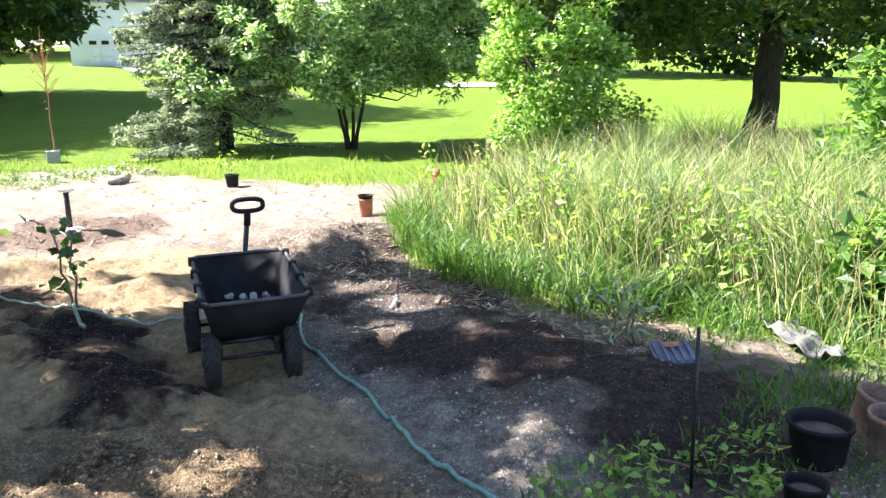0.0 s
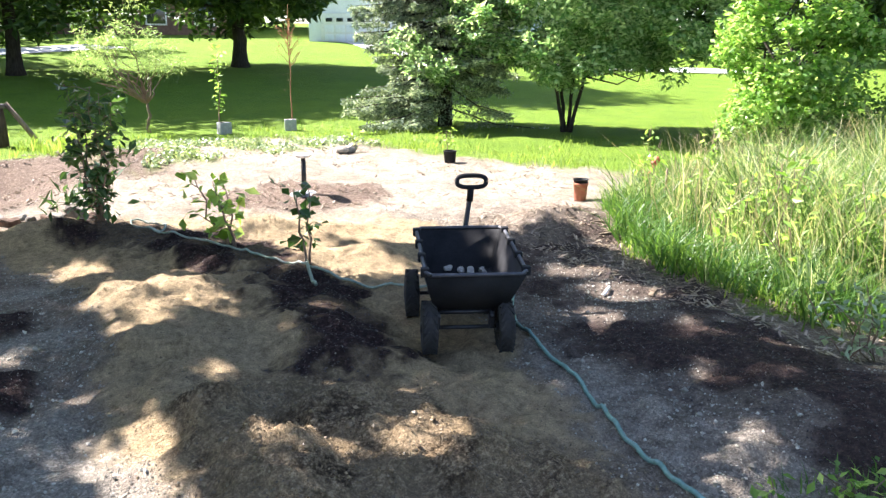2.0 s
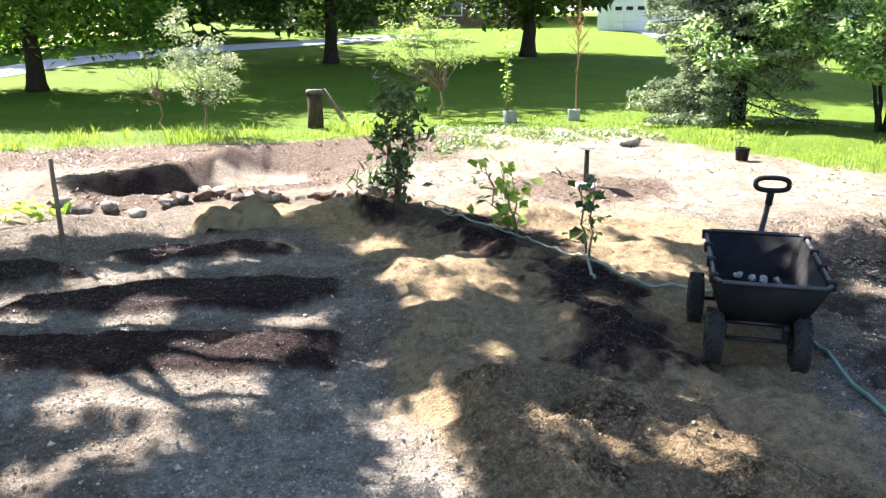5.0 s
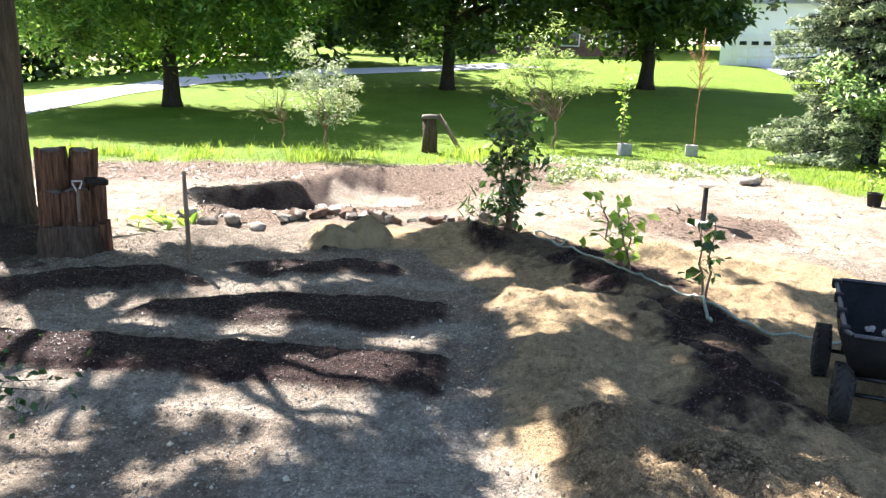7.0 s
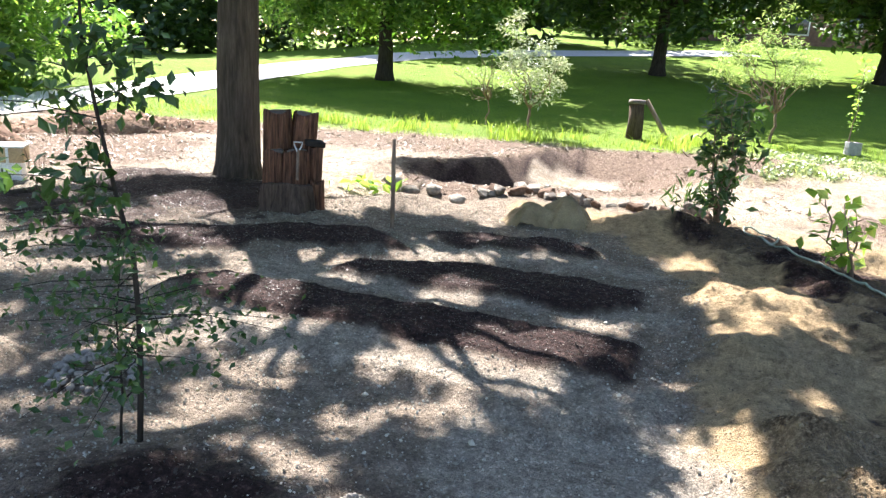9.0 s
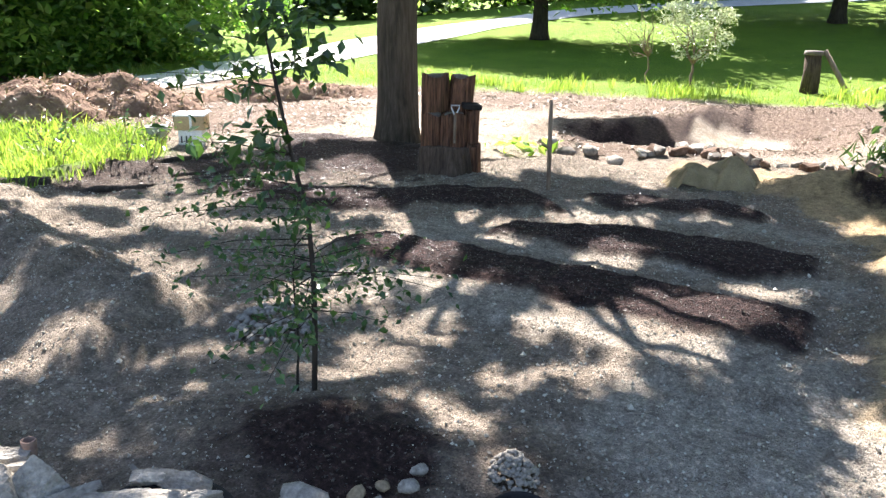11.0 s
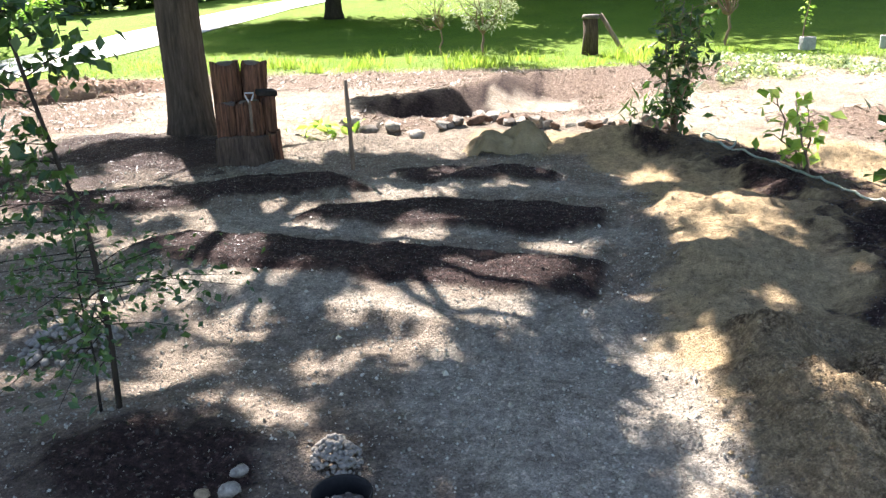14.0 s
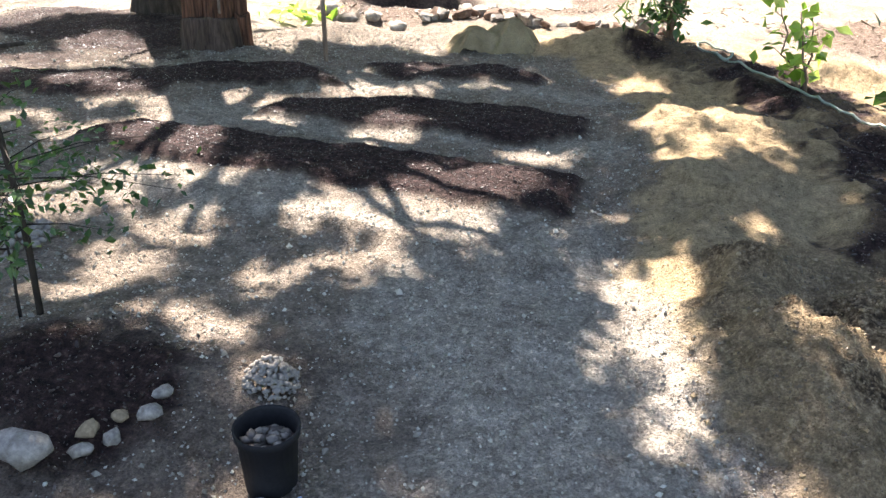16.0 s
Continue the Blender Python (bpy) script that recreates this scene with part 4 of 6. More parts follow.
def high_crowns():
    """The leaf clumps overhead, out of view, each placed for its shadow: between the gaps, or on the pit's bank."""
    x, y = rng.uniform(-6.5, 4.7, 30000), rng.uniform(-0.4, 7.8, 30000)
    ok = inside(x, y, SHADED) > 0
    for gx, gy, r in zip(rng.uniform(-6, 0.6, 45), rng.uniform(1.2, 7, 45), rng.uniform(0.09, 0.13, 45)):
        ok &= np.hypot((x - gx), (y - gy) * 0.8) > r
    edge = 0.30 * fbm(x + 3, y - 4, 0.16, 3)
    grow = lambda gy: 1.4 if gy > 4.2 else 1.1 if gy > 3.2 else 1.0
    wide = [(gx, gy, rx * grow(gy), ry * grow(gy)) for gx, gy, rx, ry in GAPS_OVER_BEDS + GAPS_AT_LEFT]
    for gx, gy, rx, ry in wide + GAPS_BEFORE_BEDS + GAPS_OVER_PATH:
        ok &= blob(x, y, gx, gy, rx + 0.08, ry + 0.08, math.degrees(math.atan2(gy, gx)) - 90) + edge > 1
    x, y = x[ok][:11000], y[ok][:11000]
    # Extra unseen clumps, set in streaks, added to throw shade on the pit's bank.
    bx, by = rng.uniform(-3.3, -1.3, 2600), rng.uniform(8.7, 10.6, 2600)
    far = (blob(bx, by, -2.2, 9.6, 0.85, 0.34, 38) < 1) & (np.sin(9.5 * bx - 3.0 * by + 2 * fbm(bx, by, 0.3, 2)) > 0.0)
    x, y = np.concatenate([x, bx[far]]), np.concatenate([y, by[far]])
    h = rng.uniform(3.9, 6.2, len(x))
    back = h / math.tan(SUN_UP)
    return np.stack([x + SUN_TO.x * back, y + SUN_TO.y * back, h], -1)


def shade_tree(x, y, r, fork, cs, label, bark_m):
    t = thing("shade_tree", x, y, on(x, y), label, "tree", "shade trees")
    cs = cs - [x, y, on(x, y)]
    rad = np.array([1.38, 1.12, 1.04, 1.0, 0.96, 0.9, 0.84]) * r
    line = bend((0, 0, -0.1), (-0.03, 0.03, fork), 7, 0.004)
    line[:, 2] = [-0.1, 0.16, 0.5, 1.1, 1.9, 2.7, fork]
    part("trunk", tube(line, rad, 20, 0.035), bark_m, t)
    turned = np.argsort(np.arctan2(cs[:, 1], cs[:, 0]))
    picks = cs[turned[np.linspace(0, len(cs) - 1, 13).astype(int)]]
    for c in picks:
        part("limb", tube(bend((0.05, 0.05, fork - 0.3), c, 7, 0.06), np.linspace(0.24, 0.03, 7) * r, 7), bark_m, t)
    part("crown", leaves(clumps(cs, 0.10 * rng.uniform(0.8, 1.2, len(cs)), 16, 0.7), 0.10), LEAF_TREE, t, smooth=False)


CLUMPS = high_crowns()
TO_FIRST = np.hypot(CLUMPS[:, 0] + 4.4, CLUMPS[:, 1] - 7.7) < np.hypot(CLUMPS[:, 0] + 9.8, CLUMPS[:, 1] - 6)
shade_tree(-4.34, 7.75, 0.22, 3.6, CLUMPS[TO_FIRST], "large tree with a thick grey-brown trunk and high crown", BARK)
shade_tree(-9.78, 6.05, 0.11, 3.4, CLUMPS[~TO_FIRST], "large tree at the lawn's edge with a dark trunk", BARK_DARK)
broadleaf("lawn_tree", 0.0, 30.0, "big tree with low dark foliage on the rising lawn", 0.25, 2.4, [(0, 0, 4.9, 6.2, 4.8, 3.4), (-1, 0, 7.2, 6.0, 4.6, 3.4)], 280, 1.25, 150, 0.34, LEAF_DARK, BARK_DARK, group="trees on the lawn", limb_n=9)
broadleaf("lawn_tree", 7.9, 32.2, "dark round-crowned tree casting shade on the lawn", 0.30, 2.2, [(-0.3, 0, 4.9, 5.0, 4.6, 3.3), (0, 0, 8.4, 5.0, 4.2, 3.6)], 290, 1.2, 150, 0.34, LEAF_DARK, BARK_DARK, group="trees on the lawn", limb_n=9)
broadleaf("lawn_tree", -7.9, 23.0, "broad tree with bright drooping foliage beside the drive", 0.24, 2.2, [(0, 0, 4.2, 5.0, 3.2, 2.6), (-2.9, -0.8, 2.7, 1.8, 1.8, 1.3), (2.7, -0.6, 2.8, 1.7, 1.7, 1.2), (0, 0, 5.2, 4.4, 2.0, 2.0)], 330, 0.55, 110, 0.21, LEAF_TREE, BARK_DARK, group="trees on the lawn", hang=1.0)
broadleaf("multi_stem_tree", 10.0, 13.35, "small broad tree with several stems and silvery green leaves", 0.043, 1.15,
          [(0.2, -0.2, 2.9, 2.7, 2.4, 1.9), (1.6, -1.3, 2.2, 1.7, 1.6, 1.2), (-1.9, 1.5, 1.7, 1.2, 1.1, 0.8), (0, -0.5, 1.7, 1.8, 1.4, 0.7)], 290, 0.33, 175, 0.13, LEAF_SILVER, BARK_DARK, stems=4, limb_n=14, wide=0.42)
broadleaf("maple_sapling", 8.6, 6.85, "young maple with bright yellow-green sunlit leaves", 0.05, 1.2, [(0, 0, 2.6, 1.05, 1.0, 1.9), (0.1, 0, 1.0, 0.9, 0.9, 0.7)], 85, 0.28, 210, 0.085, LEAF_MAPLE, BARK_DARK, wide=0.6)
broadleaf("field_tree", 16.0, 7.5, "large dark tree at the edge of the tall grass", 0.30, 2.9, [(0, 0, 5.2, 5.4, 5.0, 3.0), (-2.3, 2.9, 2.7, 2.4, 2.4, 1.5), (-1.2, 1.4, 2.6, 2.2, 2.2, 0.8), (2.2, -2.4, 3.3, 2.6, 2.6, 1.5)], 290, 0.75, 150, 0.19, LEAF_DARK, BARK_DARK, lean=(0.4, 0.0), hang=0.5, limb_n=10)
for k, (x, y, h, r) in enumerate([(5.45, 1.3, 0.8, 0.34), (8.6, 2.6, 1.7, 0.6), (13.2, 9.0, 1.0, 0.6), (11.6, 9.4, 1.2, 0.7)]):
    broadleaf("shrub", x, y, "leafy green shrub among the tall grass", 0.03, 0.4, [(0, 0, h * 0.55, r, r, h * 0.5)], 26, 0.3, 80, 0.12, LEAF_TREE, BARK_DARK, category="shrub", group="shrubs by the grass", limb_n=5, wide=0.6)


def far_woods():
    """Belts of trees that close the view all round."""
    spots = []
    for a in np.arange(-80, 86, 3.6):
        r = 50 + 8 * math.sin(a * 1.7)
        x, y = -r * math.sin(radians(a)), r * math.cos(radians(a))
        if -6 < x < 34 and y > 30:
            x, y = x * 1.5, y * 1.5
        spots.append((x, max(y, 6)))
    cs, rr = [], []
    for x, y in spots:
        k = 40
        d = unit(rng.normal(size=(k, 3))) * rng.uniform(0.3, 1, (k, 1))
        cs.append(np.array([x, y, on(x, y) + 6.0]) + d * [4.0, 3.5, 6.5])
        rr.append(rng.uniform(1.3, 2.4, k))
    at = clumps(np.concatenate(cs), np.concatenate(rr), 85)
    tagged(part("far_woods", leaves(at, 0.68, wide=0.65), LEAF_DARK, smooth=False), "belt of dark leafy woods closing the view", "woods", kind="stuff")
    cs, rr = [], []
    for a in np.arange(-40, 70, 1.6):
        r = 46 + 5 * math.sin(a * 2.3)
        x, y = -r * math.sin(radians(a)), r * math.cos(radians(a))
        if (3.5 < x < 34 and y > 25) or (-36 < x < -26 and y < 44):
            continue
        cs.append(np.array([x, y, on(x, y) + 1.4]) + rng.normal(size=(4, 3)) * [1.2, 1.0, 0.7])
        rr.append(rng.uniform(0.9, 1.5, 4))
    at = clumps(np.concatenate(cs), np.concatenate(rr), 90)
    tagged(part("wood_edge", leaves(at, 0.45, wide=0.7), LEAF_DARK, smooth=False), "low dark bushes along the foot of the woods", "bushes", kind="stuff")
    cs, rr = [], []
    for k in range(84):
        f = rng.uniform(0, 1)
        x, y = np.interp(f, [0, 0.5, 1], [-14.4, -14.3, -15.2]) + rng.normal() * 0.6, 1.0 + 16.0 * f
        cs.append(np.array([x, y, on(x, y)]) + rng.normal(size=(7, 3)) * [0.8, 0.8, 1.1] + [0, 0, rng.uniform(1.2, 2.6)])
        rr.append(rng.uniform(0.5, 1.0, 7))
    at = clumps(np.concatenate(cs), np.concatenate(rr), 125)
    tagged(part("hedge_thicket", leaves(at, 0.19, wide=0.6), LEAF_TREE, smooth=False), "thicket of leafy bushes beyond the drive", "bushes", kind="stuff")


far_woods()


def spruce(x, y, high, reach):
    t = thing("spruce", x, y, on(x, y), "blue-grey spruce with layered drooping branches", "tree")
    part("trunk", tube([(0, 0, -0.1), (0.02, 0, 1.5), (0, 0.02, 4), (0, 0, high)], [0.17, 0.13, 0.08, 0.01], 10, 0.04), BARK_DARK, t)
    pts, z = [], 0.45
    while z < high - 0.1:
        low = z < 5.2
        for i in range(13 if low else 8):
            a = rng.uniform(0, 2 * np.pi)
            d = np.array([math.cos(a), math.sin(a), 0])
            if z < 1.5 and d[0] * 0.88 - d[1] * 0.47 > -0.1 and rng.uniform() < 0.72:      # the lowest boughs on one side are gone
                continue
            l = reach * (1 - z / high) ** 0.85 * rng.uniform(0.62, 1.12) + 0.15
            base = np.array([0, 0, z + rng.uniform(-0.08, 0.08)])
            tip = base + d * l + np.array([0, 0, -0.20 * l + rng.uniform(-0.1, 0.1)])
            midp = (base + tip) / 2 + np.array([0, 0, -0.06 * l])
            part("branch", tube([base, midp, tip], [0.022, 0.015, 0.004], 4, caps=False), BARK_DARK, t)
            n = int((300 if low else 90) * l)
            f = rng.uniform(0.12, 1.0, n) ** 0.65
            side = np.array([-d[1], d[0], 0])
            off = np.round(rng.normal(size=n) * 2.2) / 2.2 * 0.20 * l * (1.1 - f) + rng.normal(size=n) * 0.02
            p = base + np.outer(f, tip - base) + np.outer(off, side)
            p[:, 2] += -0.06 * l * np.sin(np.pi * f) - np.abs(off) * 0.25 - rng.uniform(0, 0.10, n) * f + rng.normal(size=n) * 0.015
            pts.append(p)
        z += 0.27 if low else 0.5
    # Dark needles fill the space round the trunk; the core's shade is their colour.
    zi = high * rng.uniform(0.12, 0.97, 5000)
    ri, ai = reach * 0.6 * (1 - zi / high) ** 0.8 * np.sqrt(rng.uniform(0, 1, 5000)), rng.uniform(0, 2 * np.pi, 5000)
    part("shaded_inner_needles", leaves(np.stack([ri * np.cos(ai), ri * np.sin(ai), zi - 0.2 * ri], -1), 0.17, wide=0.35), SPRUCE_SHADED, t, smooth=False)
    part("needles", leaves(np.concatenate(pts), 0.10, wide=0.30, droop=0.25), LEAF_SPRUCE, t, smooth=False)


spruce(8.4, 15.7, 12.0, 2.15)


# ---- grass ----
def scatter(n, x0, x1, y0, y1, keep):
    x, y = rng.uniform(x0, x1, n), rng.uniform(y0, y1, n)
    ok = keep(x, y)
    return x[ok], y[ok]


TALL = [(5.3, 5.9), (4.75, 5.1), (4.55, 4.2), (4.5, 3.2), (4.8, 2.5), (4.5, 1.6), (5.0, 0.6), (9, -1), (12.4, 1.5), (12.2, 6.4), (9.6, 8.0), (7.2, 7.0)]


def tall_grass():
    near = scatter(120000, 4, 11, -1, 10, lambda x, y: (inside(x, y, TALL) + 0.25 * fbm(x, y, 0.6) > 0) & (rng.uniform(0, 1, x.shape) < 0.55 + 0.5 * fbm(x, y, 0.8)))
    tall = (0.30 + 0.30 * step(0.0, 1.3, inside(near[0], near[1], TALL))) * (1 + 0.8 * fbm(near[0], near[1], 0.6))
    tagged(part("tall_grass", blades(*near, tall, 0.011, 0.65), BLADE, smooth=False), "tall unmown grass in full sun", "grass", kind="stuff")
    # The rim takes the deeper green, its shade painted in.
    rim = scatter(26000, 3.9, 7.5, 0.5, 8, lambda x, y: (np.abs(inside(x, y, TALL) + 0.2 * fbm(x, y, 0.4)) < 0.22) & (y > 2.3))
    tagged(part("tall_grass", blades(*rim, 0.24 * (1 + 0.6 * fbm(rim[0], rim[1], 0.4)), 0.012, 1.1), BLADE_DEEP, smooth=False), "lush green grass spilling over the bed's edge", "grass", kind="stuff")
    far = scatter(26000, 9, 17, 0, 11, lambda x, y: inside(x, y, TALL) > 0)
    tagged(part("tall_grass", blades(*far, 0.40, 0.018, 0.7), BLADE, smooth=False), "tall unmown grass running back to the trees", "grass", kind="stuff")
    dry = scatter(5200, 4.4, 12, 0, 10, lambda x, y: inside(x, y, TALL) > 0.15)
    tagged(part("seed_stalks", blades(*dry, 0.75, 0.007, 0.5), STRAW, smooth=False), "pale dry seed stalks standing in the grass", "grass", kind="stuff")


tall_grass()


def lawn_tufts():
    def edge(x, y):
        d = np.maximum(inside(x, y, LAWN_EDGE), inside(x, y, LEFT_GRASS))
        return (d > -0.15) & (d < 3.5) & ((x < 1.9) | (y > 2.7)) & (inside(x, y, TALL) < 0) & (rng.uniform(0, 1, x.shape) < (0.25 + 0.75 * np.exp(-np.maximum(d, 0) / 1.2)) * step(-0.45, 0.25, fbm(x + 2, y, 0.7, 3)))
    x, y = scatter(90000, -14, 13, 1, 20, edge)
    tagged(part("lawn_grass", blades(x, y, 0.10 + 0.07 * fbm(x, y, 0.7), 0.012, 0.6), BLADE_LAWN, smooth=False), "short bright green lawn grass", "grass", kind="stuff")
    x, y = scatter(9000, -7, 2.5, 12.6, 16, lambda x, y: (inside(x, y, LAWN_EDGE) > -0.1) & (inside(x, y, LAWN_EDGE) < 1.3) & (fbm(x + 8, y, 0.6, 3) > 0.05))
    tagged(part("edge_tufts", blades(x, y, 0.22, 0.014, 0.6), BLADE_LAWN, smooth=False), "longer bright grass tufts along the lawn's edge", "grass", kind="stuff")
    x, y = scatter(40000, -12.5, -5.7, 0, 7, lambda x, y: (inside(x, y, LEFT_GRASS) > -0.05) & (fbm(x + 3, y + 6, 0.35, 3) > rng.uniform(-0.5, 0.5, x.shape)))
    tagged(part("ragged_grass", blades(x, y, 0.15 + 0.10 * fbm(x + 4, y, 0.5), 0.013, 0.7), BLADE_LAWN, smooth=False), "ragged sunlit grass between the beds and the bark heaps", "grass", kind="stuff")
    x, y = scatter(5000, 3.3, 5.2, 0.7, 2.4, lambda x, y: (blob(x, y, 4.5, 1.58, 0.42, 0.24, 48) > 1) & (0.9 * (x - 3.3) + 0.5 * (1.4 - y) > rng.uniform(0.25, 0.9, x.shape)) & (np.hypot(x - 3.36, y - 1.08) > 0.17) & (np.hypot(x - 3.7, y - 0.95) > 0.25) & (fbm(x + 1, y, 0.3) > -0.15))
    tagged(part("rough_grass", blades(x, y, 0.13 * (1 + 0.7 * fbm(x, y + 3, 0.3)), 0.009, 0.9), BLADE_DEEP, smooth=False), "rough green grass round the pots and tarp", "grass", kind="stuff")
    x, y = scatter(16000, 0, 9, 9, 17, lambda x, y: (cover(x, y)[5] > 0.3))
    tagged(part("weeds", blades(x, y, 0.07, 0.014, 0.9), BLADE, smooth=False), "low pale weeds on dry earth", "weeds", kind="stuff")
    verge = [(2.1, 1.75), (2.6, 1.75), (3.2, 1.55), (3.7, 1.6), (4.3, 2.1), (4.7, 2.6), (5.0, 1.2), (4.4, 0.2), (3, -0.2), (2.1, 0.5)]
    x, y = scatter(9000, 2.0, 5, 0, 2.7, lambda x, y: (inside(x, y, verge) > 0) & (fbm(x, y, 0.3) > rng.uniform(-0.4, 0.6, x.shape)))
    tagged(part("verge_weeds", blades(x, y, 0.06, 0.009, 0.9), BLADE_DEEP, smooth=False), "fresh green weeds at the edge of the path", "weeds", kind="stuff")
    x, y = scatter(3000, 2.0, 5, 0, 2.7, lambda x, y: (inside(x, y, verge) > 0) & (fbm(x + 5, y, 0.3) > rng.uniform(-0.2, 0.6, x.shape)))
    at = np.stack([x, y, land(x, y) + rng.uniform(0.02, 0.11, len(x))], -1)
    tagged(part("clover", leaves(at, 0.034, wide=0.7), LEAF_TREE, smooth=False), "low broad-leaved weeds at the path's edge", "weeds", kind="stuff")
    x, y = scatter(26000, 0.3, 8, 9.5, 16.5, lambda x, y: cover(x, y)[5] > 0.25)
    at = np.stack([x, y, land(x, y) + rng.uniform(0.0, 0.07, len(x))], -1)
    tagged(part("ground_weeds", leaves(at, 0.07, wide=0.7), LEAF_WILLOW, smooth=False), "low pale green weeds spreading on dry earth", "weeds", kind="stuff")


lawn_tufts()


# ---- garden cart ----
def cart():
    c = thing("garden_cart", 2.29, 3.87, on(2.29, 3.87) - 0.005, "black plastic dump cart with fat tyres and a raised handle", "garden cart", turn=-23.0)
    # the cart's own front looks down -y; 0.52 wide, 0.92 long
    rim = [(-0.22, -0.42), (0.33, -0.42), (0.33, 0.50), (-0.23, 0.50)]
    floor_ = [(-0.17, -0.33), (0.23, -0.33), (0.25, 0.40), (-0.19, 0.40)]
    bm = bmesh.new()
    zt, zb = [0.475, 0.475, 0.53, 0.53], 0.25
    out_t = [bm.verts.new((x, y, z)) for (x, y), z in zip(rim, zt)]
    out_b = [bm.verts.new((x, y, zb)) for x, y in floor_]
    in_t = [bm.verts.new((0.05 + (x - 0.05) * 0.94, 0.03 + (y - 0.03) * 0.955, z)) for (x, y), z in zip(rim, zt)]
    in_b = [bm.verts.new((0.03 + (x - 0.03) * 0.93, 0.03 + (y - 0.03) * 0.94, zb + 0.02)) for x, y in floor_]
    for i in range(4):
        j = (i + 1) % 4
        bm.faces.new((out_b[i], out_b[j], out_t[j], out_t[i]))
        bm.faces.new((in_t[i], in_t[j], in_b[j], in_b[i]))
        bm.faces.new((out_t[i], out_t[j], in_t[j], in_t[i]))
    bm.faces.new(out_b[::-1])
    bm.faces.new(in_b)
    bmesh.ops.recalc_face_normals(bm, faces=bm.faces[:])
    bmesh.ops.bevel(bm, geom=bm.edges[:], offset=0.012, segments=2, affect="EDGES")
    tub = part("tub", bm, BLACK_POLY, c)
    ring = [(x * 1.0, y, z) for (x, y), z in zip(rim, zt)]
    line = []
    for i in range(4):
        a, b = np.array(ring[i]), np.array(ring[(i + 1) % 4])
        for f in np.linspace(0.06, 0.94, 5):
            line.append(a + (b - a) * f)
    line.append(line[0])
    part("rim", tube(line, 0.011, 8, caps=False), RIM_POLY, tub, "grey-edged rim")
    for x0, x1 in ((0, 3), (1, 2)):
        a, b = np.array(ring[x0]), np.array(ring[x1])
        for f in (0.08, 0.36, 0.64, 0.92):
            p = a + (b - a) * f
            part("rim_clip", box_bm(0.045, 0.05, 0.05, 0.006, (p[0], p[1], p[2] - 0.03)), BLACK_POLY, tub)
    # frame
    frame_ = part("chassis", tube([(-0.15, -0.36, 0.22), (-0.15, 0.40, 0.22)], 0.016, 8), STEEL_BLACK, c)
    part("chassis", tube([(0.15, -0.36, 0.22), (0.15, 0.40, 0.22)], 0.016, 8), STEEL_BLACK, c)
    for y in (-0.31, 0.34):
        part("axle", tube([(-0.24, y, 0.145), (0.24, y, 0.145)], 0.012, 8), STEEL_BLACK, c)
        for s in (-0.15, 0.15):
            part("axle_bracket", box_bm(0.03, 0.05, 0.10, 0.004, (s, y, 0.14)), STEEL_BLACK, c)
        part("cross_bar", tube([(-0.15, y, 0.235), (0.15, y, 0.235)], 0.014, 8), STEEL_BLACK, c)
    part("brace", tube([(-0.15, -0.10, 0.22), (0.0, 0.12, 0.17), (0.15, -0.10, 0.22)], 0.010, 6), STEEL_BLACK, c)
    for y in (-0.31, 0.34):
        for x in ((-0.195, 0.225) if y < 0 else (-0.265, 0.225)):
            ty = lathe([(0.075, -0.03), (0.105, -0.045), (0.132, -0.040), (0.145, -0.018), (0.147, 0.0), (0.145, 0.018), (0.132, 0.040), (0.105, 0.045), (0.075, 0.03), (0.075, -0.03)], 32)
            w = part("wheel", moved(lathe([(0.012, -0.05), (0.03, -0.05), (0.035, -0.012), (0.07, -0.02), (0.08, -0.035), (0.08, 0.035), (0.07, 0.02), (0.035, 0.012), (0.03, 0.05), (0.012, 0.05)], 20), pose(x, y, 0.147, 0, 90, 0)), STEEL_BLACK, c)
            part("tyre", moved(ty, pose(x, y, 0.147, 0, 90, 0)), RUBBER, w)
            lug = [moved(box_to(0.005, 0.028, 0.006), pose(x, y, 0.147, a, 0, 0) @ pose(s * 0.022, 0, 0.143, 0, 0, s * 30)) for a in range(0, 360, 18) for s in (-1, 1)]
            part("tread", joined(lug), RUBBER, w, smooth=False)
    # handle: a bar from the far end, standing up, with a loop grip
    part("drawbar", tube([(0.03, 0.42, 0.20), (0.06, 0.58, 0.24), (0.09, 0.63, 0.40), (0.14, 0.66, 0.75)], [0.014, 0.015, 0.017, 0.017], 8), STEEL_BLACK, c)
    part("pivot", box_bm(0.08, 0.08, 0.08, 0.01, (0, 0.55, 0.19)), STEEL_BLACK, c)
    a = np.linspace(0, 2 * np.pi, 33)
    grip = np.stack([0.145 + 0.096 * np.sign(np.cos(a)) * np.abs(np.cos(a)) ** 0.7, 0.665 + 0.012 * np.sin(a), 0.800 + 0.037 * np.sign(np.sin(a)) * np.abs(np.sin(a)) ** 0.7], -1)
    part("grip", tube(grip, 0.0155, 8, caps=False), BLACK_POLY, c)
    part("collar", tube([(0.132, 0.655, 0.67), (0.142, 0.664, 0.765)], 0.022, 8), BLACK_POLY, c)


def box_to(sx, sy, sz):
    v = np.array([(x, y, z) for x in (-sx, sx) for y in (-sy, sy) for z in (-sz, sz)]) / 1.0
    return v, np.array([(0, 1, 3, 2), (4, 6, 7, 5), (0, 4, 5, 1), (2, 3, 7, 6), (0, 2, 6, 4), (1, 5, 7, 3)])


cart()


